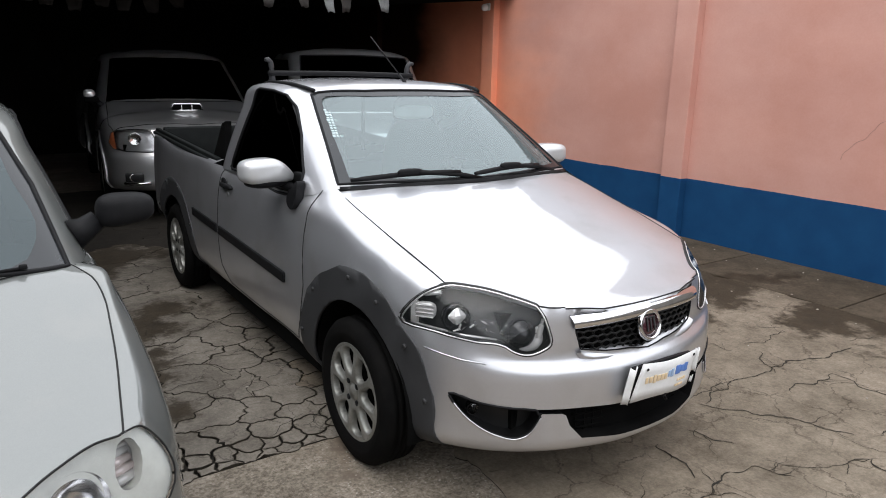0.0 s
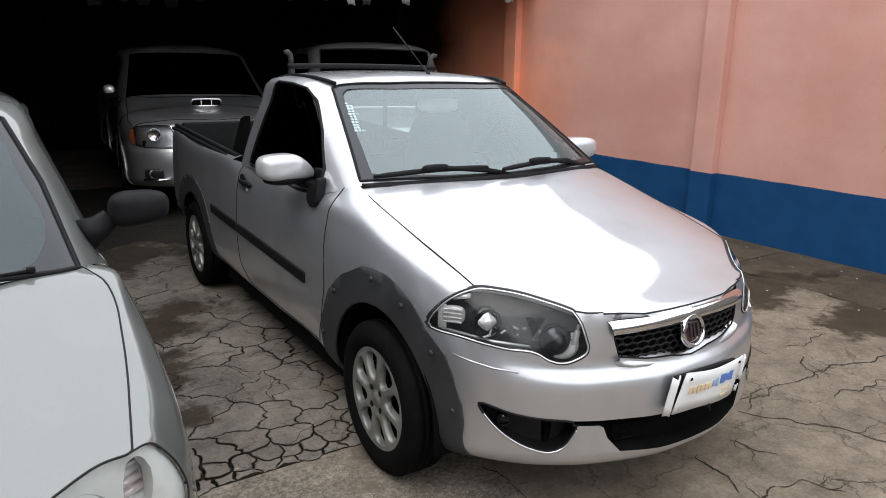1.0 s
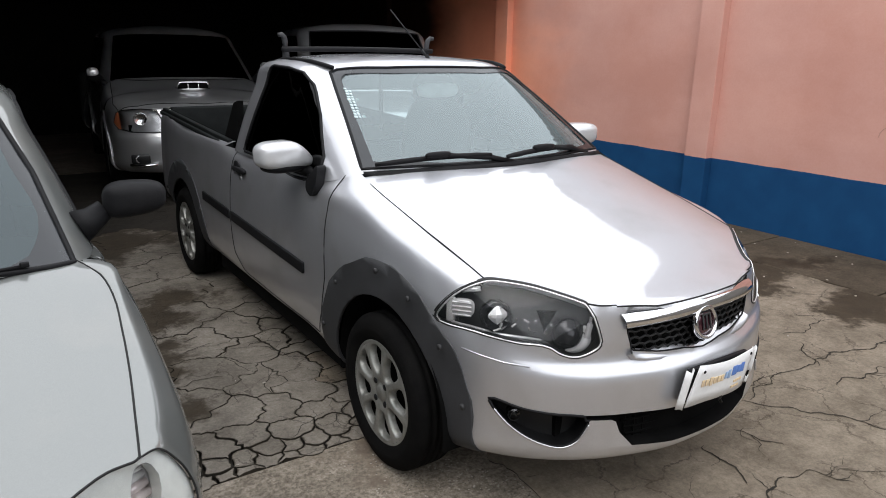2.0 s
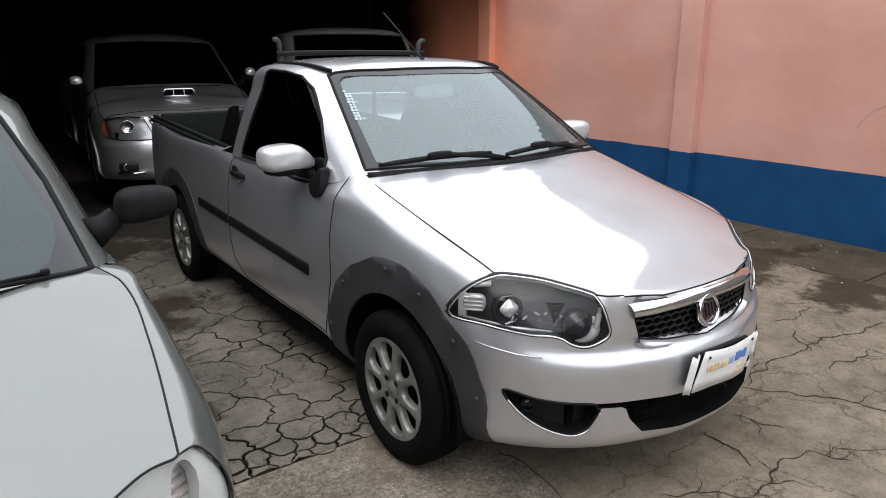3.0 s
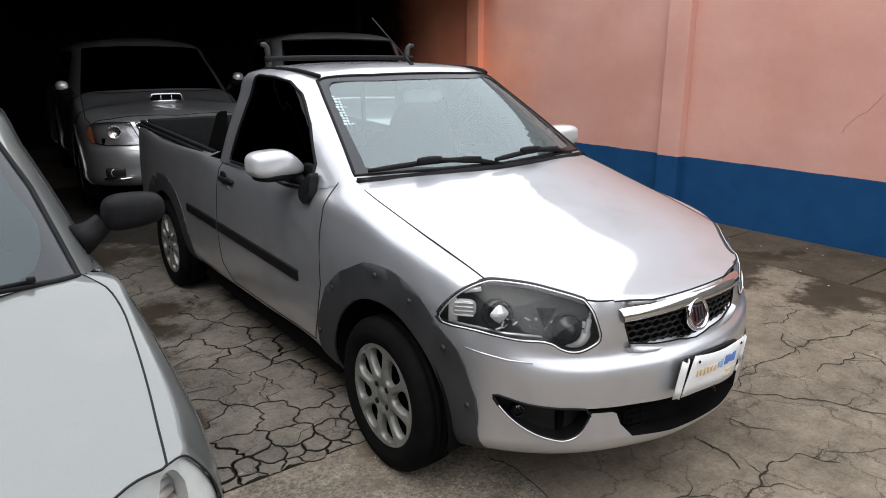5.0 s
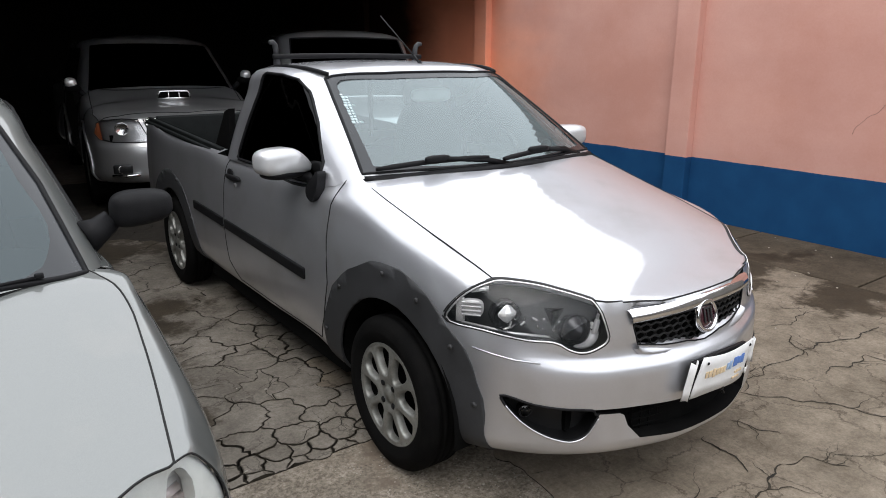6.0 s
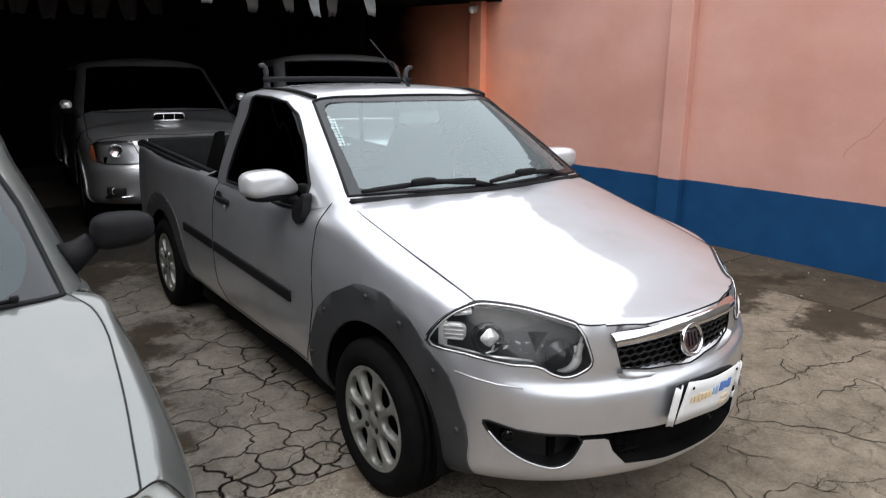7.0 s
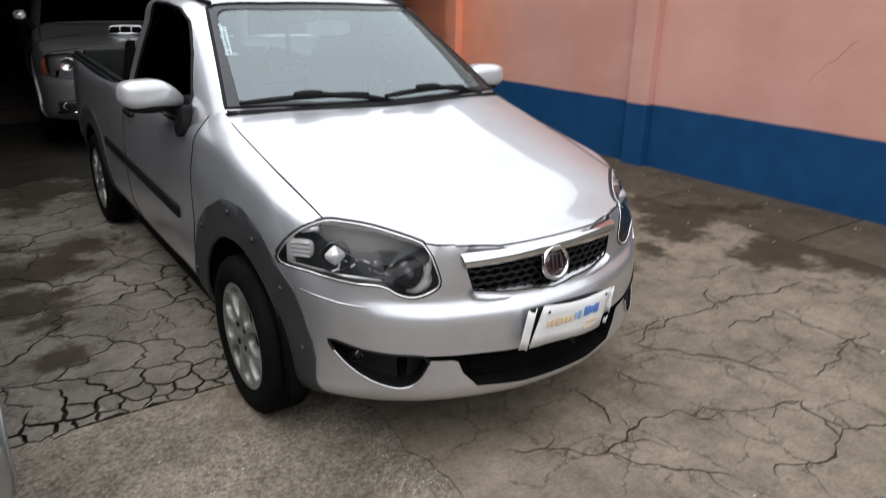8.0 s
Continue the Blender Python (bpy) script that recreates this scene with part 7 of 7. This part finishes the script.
part("hood", ghood, GREY_SILVER, grey)
part("grille_back", offset(faces_to_bm(g_grille.faces), -0.05), UNDER, grey)
bm = seam_round(g_grille, 0.016)
part("grille_surround", bm, CHROME, grey, "chrome grille surround")
for z in (0.78, 0.85):
    bm = bmesh.new()
    tube(bm, [(x, -0.865 + 0.12 * x * x, z) for x in np.linspace(-0.37, 0.37, 9)], 0.02, sides=6)
    part("grille_bar", bm, CHROME, grey)
g_grille.free()
part("intake", offset(g_low, -0.03), UNDER, grey)
for p in garch:
    part("wheel_arch", thicken(offset(p, 0.015), 0.02), GREY_SILVER, grey)
for side, p in gl:
    lamp = new("headlight")
    lamp.parent = grey
    back = faces_to_bm(p.faces)
    for v in back.verts:
        v.co += Vector((-0.02 * side, 0.05, 0))
    part("reflector", back, LAMP_TRIM, lamp)
    amber = cut(p, [(side * 0.9, -0.6, 0.69), (side * 0.9, -0.6, 0.95), (side * 0.775, -0.78, 0.95), (side * 0.76, -0.78, 0.69)], (0, 1, 0), lambda c: True)
    part("indicator", amber, AMBER, lamp, "orange corner indicator")
    part("lens", p, LENS, lamp)
    bm = bmesh.new()
    lathe(bm, [(0.01, 0), (0.035, -0.008), (0.056, -0.02), (0.060, -0.026), (0.064, -0.02), (0.064, 0)], 9, "y")
    bmesh.ops.translate(bm, vec=(side * 0.60, -0.79, 0.84), verts=bm.verts)
    part("bowl", bm, LAMP_CHROME, lamp)
    mirror = new("wing_mirror")
    mirror.parent = grey
    mirror.matrix_local = pose(side * 0.89, 0.28, 1.235 + side * 0.03)
    bm = bmesh.new()
    blob(bm, (side * 0.02, 0, 0.03), (0.12, 0.12, 0.1), 2.3, 20, 12)
    part("shell", bm, LAMP_TRIM, mirror, "bright chrome-like mirror shell")
    bm = bmesh.new()
    blob(bm, (0, 0.01, -0.03), (0.15, 0.12, 0.08), 2.6, 20, 12)
    part("lower_shell", bm, UNDER, mirror)
    bm = bmesh.new()
    tube(bm, [(-0.06 * side, 0.02, -0.06), (-0.12 * side, 0.03, -0.12)], 0.03)
    part("mirror_foot", bm, BLACK_PLASTIC, mirror)
    bm = bmesh.new()
    add_box(bm, (side * 0.64, -0.915, 0.475), (0.17, 0.04, 0.09), 0.018, Matrix.Rotation(radians(16 * side), 4, "Z"))
    part("fog_recess", bm, LAMP_BLACK, grey)
    bm = bmesh.new()
    lathe(bm, [(0, 0.006), (0.02, 0.004), (0.034, -0.006), (0.038, 0.0), (0.038, 0.03)], 20, "y")
    bmesh.ops.translate(bm, vec=(side * 0.65, -0.925, 0.475), verts=bm.verts)
    part("fog_lamp", bm, FACETED, grey)
    bm = bmesh.new()
    tube(bm, [(side * 0.73, -0.865, 0.415), (side * 0.62, -0.945, 0.412), (side * 0.5, -0.965, 0.42)], 0.014, sides=6)
    part("fog_trim", bm, CHROME, grey)
    for hub_y in (0, 3.0):
        make_wheel(grey, (side * 0.76, hub_y, 0.37), side, 0.37, 0.2, 0.24)
wells(grey, (0, 3.0), 0.45, 0.5, 0.84, 0.37)
part("body", gbody, GREY_SILVER, grey)
bm = bmesh.new()
add_box(bm, (0, 1.6, 0.6), (1.4, 4.6, 0.35))
part("chassis", bm, UNDER, grey, smooth=False)
scoop = new("bonnet_scoop")
scoop.parent = grey
scoop.matrix_local = pose(0.0, -0.25, 1.118, -8)
bm = bmesh.new()
tube(bm, [(x, -0.01, z) for x, z in ((-0.165, -0.036), (-0.05, -0.038), (0.05, -0.038), (0.165, -0.036), (0.148, 0.02), (0.13, 0.032), (0, 0.034), (-0.13, 0.032), (-0.148, 0.02))], 0.010, closed=True, sides=6)
for x in (-0.055, 0.05):
    tube(bm, [(x, -0.01, -0.036), (x, -0.01, 0.034)], 0.007)
part("scoop_trim", bm, CHROME, scoop, "bright three-part scoop frame")
bm = bmesh.new()
add_box(bm, (0, 0.01, 0), (0.30, 0.01, 0.06))
part("scoop_mouth", bm, UNDER, scoop)
bm = bmesh.new()
blob(bm, (0, 0.19, -0.04), (0.34, 0.36, 0.13), 3, 20, 10)
part("scoop_shell", bm, GREY_SILVER, scoop)
G_CABIN = [
    ((0, 0.18, 1.165), (0, 0.88, 1.64), (0, 1.3, 1.74)), ((0.4, 0.23, 1.16), (0.33, 0.90, 1.64), (0, 1.3, 1.74)), ((0.66, 0.33, 1.15), (0.54, 0.95, 1.63), (0, 1.35, 1.74)), ((0.76, 0.45, 1.12), (0.61, 1.02, 1.62), (0, 1.4, 1.74)),
    ((0.80, 0.8, 1.10), (0.65, 1.2, 1.64), (0, 1.5, 1.74)), ((0.81, 1.4, 1.10), (0.66, 1.6, 1.65), (0, 1.7, 1.74)), ((0.80, 2.2, 1.10), (0.64, 2.1, 1.64), (0, 2.0, 1.74)), ((0.6, 2.4, 1.10), (0.5, 2.25, 1.62), (0, 2.05, 1.74)), ((0, 2.42, 1.10), (0, 2.28, 1.62), (0, 2.1, 1.73)),
]
G_CABIN = [tuple((x * 1.06, y, z) for x, y, z in row) for row in G_CABIN]
gcab = loft(cabin_net(G_CABIN), 5, 3)
gscreen = cut(gcab, [(-0.745, 0.3, 1.165), (0, 0.2, 1.185), (0.745, 0.3, 1.165), (0.625, 0.95, 1.61), (0, 0.9, 1.63), (-0.625, 0.95, 1.61)], (0, 1, -0.3), lambda c: c.y < 1.1 and c.z < 1.66)
part("windshield", gscreen, TINTED, grey, "dark windscreen")
for side in (-1, 1):
    w = cut(gcab, [(0.75 * side, y, z) for y, z in ((0.75, 1.15), (1.1, 1.58), (2.05, 1.6), (2.1, 1.15))], (1, 0, 0), lambda c, s=side: c.x * s > 0.4)
    part("side_window", w, TINTED, grey)
part("cabin", gcab, GREY_SILVER, grey)

# ---- the car behind the cab: roof and upper windows show ----
rear_car = thing("van", pose(3.505, 6.715, 0.0, 0, 0, -15), "silver van standing against the orange wall in the garage", "van")
V_ROW = tall((0.0, 0.58), (0.0, 0.70), (0.005, 0.84), (0.02, 0.98), (0.03, 1.03), (0.06, 1.06))
V_NOSE = tall((0.0, 0.58), (0.01, 0.68), (0.03, 0.78), (0.06, 0.88), (0.1, 0.93), (0.16, 0.96))
V_STATIONS = [((0, -0.9), (0, -0.3, 1.05), V_NOSE), ((0.45, -0.85), (0, -0.28, 1.05), V_NOSE), ((0.72, -0.68), (0, -0.2, 1.06), V_NOSE), ((0.82, -0.4), (0, -0.1, 1.08), V_ROW), ((0.84, 0.2), (0, 0.1, 1.1), V_ROW), ((0.84, 1.2), (0, 1.2, 1.1), V_ROW), ((0.84, 2.4), (0, 2.4, 1.1), V_ROW), ((0.8, 3.0), (0, 2.8, 1.1), V_ROW), ((0, 3.1), (0, 2.8, 1.1), V_ROW)]
vbody = loft(body_net(V_STATIONS), 4, 2)
for side in (-1, 1):
    for hub_y in (0, 2.4):
        cut(vbody, ring(hub_y, 0.31, 0.37, 28), (1, 0, 0), lambda c, s=side, h=hub_y: c.x * s > 0.5 and c.z < 0.9 and abs(c.y - h) < 0.6).free()
        make_wheel(rear_car, (side * 0.74, hub_y, 0.31), side, 0.31, 0.19, 0.18)
wells(rear_car, (0, 2.4), 0.38, 0.5, 0.8, 0.31)
part("body", vbody, GREY_SILVER, rear_car)
bm = bmesh.new()
add_box(bm, (0, 1.2, 0.5), (1.4, 3.4, 0.3))
part("chassis", bm, UNDER, rear_car, smooth=False)
V_CABIN = [
    ((0, 0.0, 1.08), (0, 0.72, 1.725), (0, 1.2, 1.80)), ((0.4, 0.04, 1.08), (0.34, 0.735, 1.722), (0, 1.2, 1.80)), ((0.66, 0.12, 1.075), (0.60, 0.78, 1.71), (0, 1.25, 1.80)), ((0.77, 0.25, 1.07), (0.68, 0.86, 1.70), (0, 1.3, 1.80)),
    ((0.80, 0.6, 1.06), (0.71, 1.1, 1.71), (0, 1.4, 1.80)), ((0.80, 1.4, 1.06), (0.72, 1.6, 1.72), (0, 1.7, 1.80)), ((0.79, 2.4, 1.06), (0.70, 2.3, 1.71), (0, 2.1, 1.80)), ((0.6, 2.85, 1.06), (0.54, 2.6, 1.69), (0, 2.3, 1.79)), ((0, 2.95, 1.06), (0, 2.7, 1.69), (0, 2.35, 1.79)),
]
vcab = loft(cabin_net(V_CABIN), 5, 3)
vs_ = cut(vcab, [(-0.70, 0.1, 1.10), (0.70, 0.1, 1.10), (0.62, 0.75, 1.685), (0, 0.72, 1.70), (-0.62, 0.75, 1.685)], (0, 1, -0.2), lambda c: c.y < 0.84 and c.z < 1.73)
part("windshield_seal", seam_round(vs_, 0.01), BLACK_PLASTIC, rear_car)
part("windshield", vs_, TINTED, rear_car, "dark windscreen")
for side in (-1, 1):
    w = cut(vcab, [(0.75 * side, y, z) for y, z in ((0.55, 1.12), (0.95, 1.64), (2.2, 1.66), (2.4, 1.12))], (1, 0, 0), lambda c, s=side: c.x * s > 0.4)
    part("side_window", w, TINTED, rear_car)
part("cabin", vcab, GREY_SILVER, rear_car)


# ---- paper bunting under the roof's edge ----
def bunting(a, b, flags, seed, label):
    """A sagging string from a to b with paper flags (share of the way, width, length, paper)."""
    a, b = Vector(a), Vector(b)
    thing_ = thing("bunting", Matrix.Identity(4), label, "bunting", "strings of bunting")
    rr = random.Random(seed)
    at = lambda u: a.lerp(b, u) - Vector((0, 0, 0.05 * math.sin(math.pi * u)))
    side = (b - a).normalized()
    bm = bmesh.new()
    tube(bm, [at(i / 24) for i in range(25)], 0.003, sides=4)
    part("string", bm, DIM_PAPER, thing_)
    for u in (0.02, 0.5, 0.98):
        bm = bmesh.new()
        p = at(u)
        tube(bm, [p, (p.x, p.y, ROOF_Z + 0.02 + max(0, p.y - ROOF_EDGE) * 0.042)], 0.0025, sides=4)
        part("hanger", bm, BLACK_PLASTIC, thing_)
    for u, w, h, paper in flags:
        p, sw = at(u), rr.uniform(-0.05, 0.05)
        bm = bmesh.new()
        rows = []
        for k in range(6):
            t = k / 5
            bow = 0.03 * math.sin(t * 3 + rr.uniform(0, 1))
            rows.append([bm.verts.new(p + side * ((j - 1.5) * w / 3 * (1 - 0.4 * t ** 2) + sw * t) + Vector((0, bow + 0.015 * (j in (1, 2)), -h * t + 0.012 * rr.uniform(-1, 1)))) for j in range(4)])
        for c, d in zip(rows[:-1], rows[1:]):
            for j in range(3):
                bm.faces.new((c[j], c[j + 1], d[j + 1], d[j]))
        thicken(bm, 0.002)
        part("flag", bm, paper, thing_)


bunting((1.7, 6.93, 2.475), (4.35, 6.93, 2.475), [(0.15, 0.16, 0.26, PAPER), (0.31, 0.15, 0.30, DIM_PAPER), (0.44, 0.14, 0.27, DIM_PAPER), (0.545, 0.13, 0.30, PAPER), (0.64, 0.14, 0.29, DIM_PAPER), (0.795, 0.15, 0.28, PAPER)], 1, "string of long white paper flags under the garage roof's edge")
bunting((0.2, 9.0, 2.40), (2.5, 9.0, 2.45), [(0.14 + 0.115 * k, 0.2, 0.19 + 0.03 * (k % 3), DIM_PAPER) for k in range(7)], 2, "string of brownish paper flags inside the garage, darkened for its shade")

# ---- small white lamp on the pilaster ----
fixture = thing("wall_lamp", pose(5.55, 7.31, 2.36), "small white lamp fixed to the orange pilaster", "lamp")
part("base", box((0.0, 0, 0), (0.02, 0.09, 0.09), 0.01), WHITE, fixture)
bm = bmesh.new()
blob(bm, (-0.05, 0, -0.01), (0.09, 0.07, 0.09), 2.2, 16, 10)
part("globe", bm, WHITE, fixture)


# ---- loose crumbs of concrete and grit along the wall's foot and on the apron ----
grit = bmesh.new()
r5 = random.Random(8)
for k in range(100):
    if k < 45:
        x, y = 5.6 - abs(r5.gauss(0, 0.22)), r5.uniform(1.0, 6.5)
    else:
        x, y = r5.uniform(0.2, 4.8), r5.uniform(0.6, 4.2)
    if x > 5.62 or 0.9 < x < 2.7 and y > 1.4:
        continue
    size = r5.uniform(0.003, 0.009)
    made = bmesh.ops.create_icosphere(grit, subdivisions=1, radius=size)["verts"]
    stretch = Vector((r5.uniform(0.7, 1.4), r5.uniform(0.7, 1.4), r5.uniform(0.4, 0.8)))
    for v in made:
        v.co = Vector((v.co.x * stretch.x + r5.uniform(-0.2, 0.2) * size + x, v.co.y * stretch.y + y, v.co.z * stretch.z + size * 0.35))
tagged(part("grit", grit, GRIT, smooth=False), "pale crumbs of concrete and grit on the ground", "grit", kind="stuff")


def aggregate(count, seed, low, high):
    """Small flat stones that show in the worn face of the front slab."""
    r = random.Random(seed)
    verts, faces = [], []
    for k in range(count):
        x, y = r.uniform(-0.1, 1.54), 2.4 - 1.6 * r.random() ** 0.75
        worn = noise.noise(Vector((x * 3.2, y * 3.2, 1.0))) + 0.5 * noise.noise(Vector((x * 9, y * 9, 4.0)))
        if worn < -0.12 + 0.3 * (y - 1.5):
            continue
        size, turn, n = r.uniform(low, high), r.uniform(0, math.tau), r.randrange(5, 7)
        first = len(verts)
        for i in range(n):
            a, q = turn + math.tau * i / n, size * r.uniform(0.6, 1.15)
            verts.append((x + math.cos(a) * q, y + math.sin(a) * q * 0.8, -0.0046))
        verts.append((x, y, -0.0046 + size * 0.4))
        faces += [(first + i, first + (i + 1) % n, first + n) for i in range(n)]
    me = bpy.data.meshes.new("aggregate")
    me.from_pydata(verts, [], faces)
    bm = bmesh.new()
    bm.from_mesh(me)
    bpy.data.meshes.remove(me)
    return bm


tagged(part("aggregate", aggregate(4200, 3, 0.0022, 0.0058), GRIT, smooth=False), "pale stones showing in the worn concrete slab", "gravel", kind="stuff")
tagged(part("aggregate", aggregate(3000, 4, 0.002, 0.0052), DARK_GRIT, smooth=False), "dark stones and pits in the worn concrete slab", "gravel", kind="stuff")
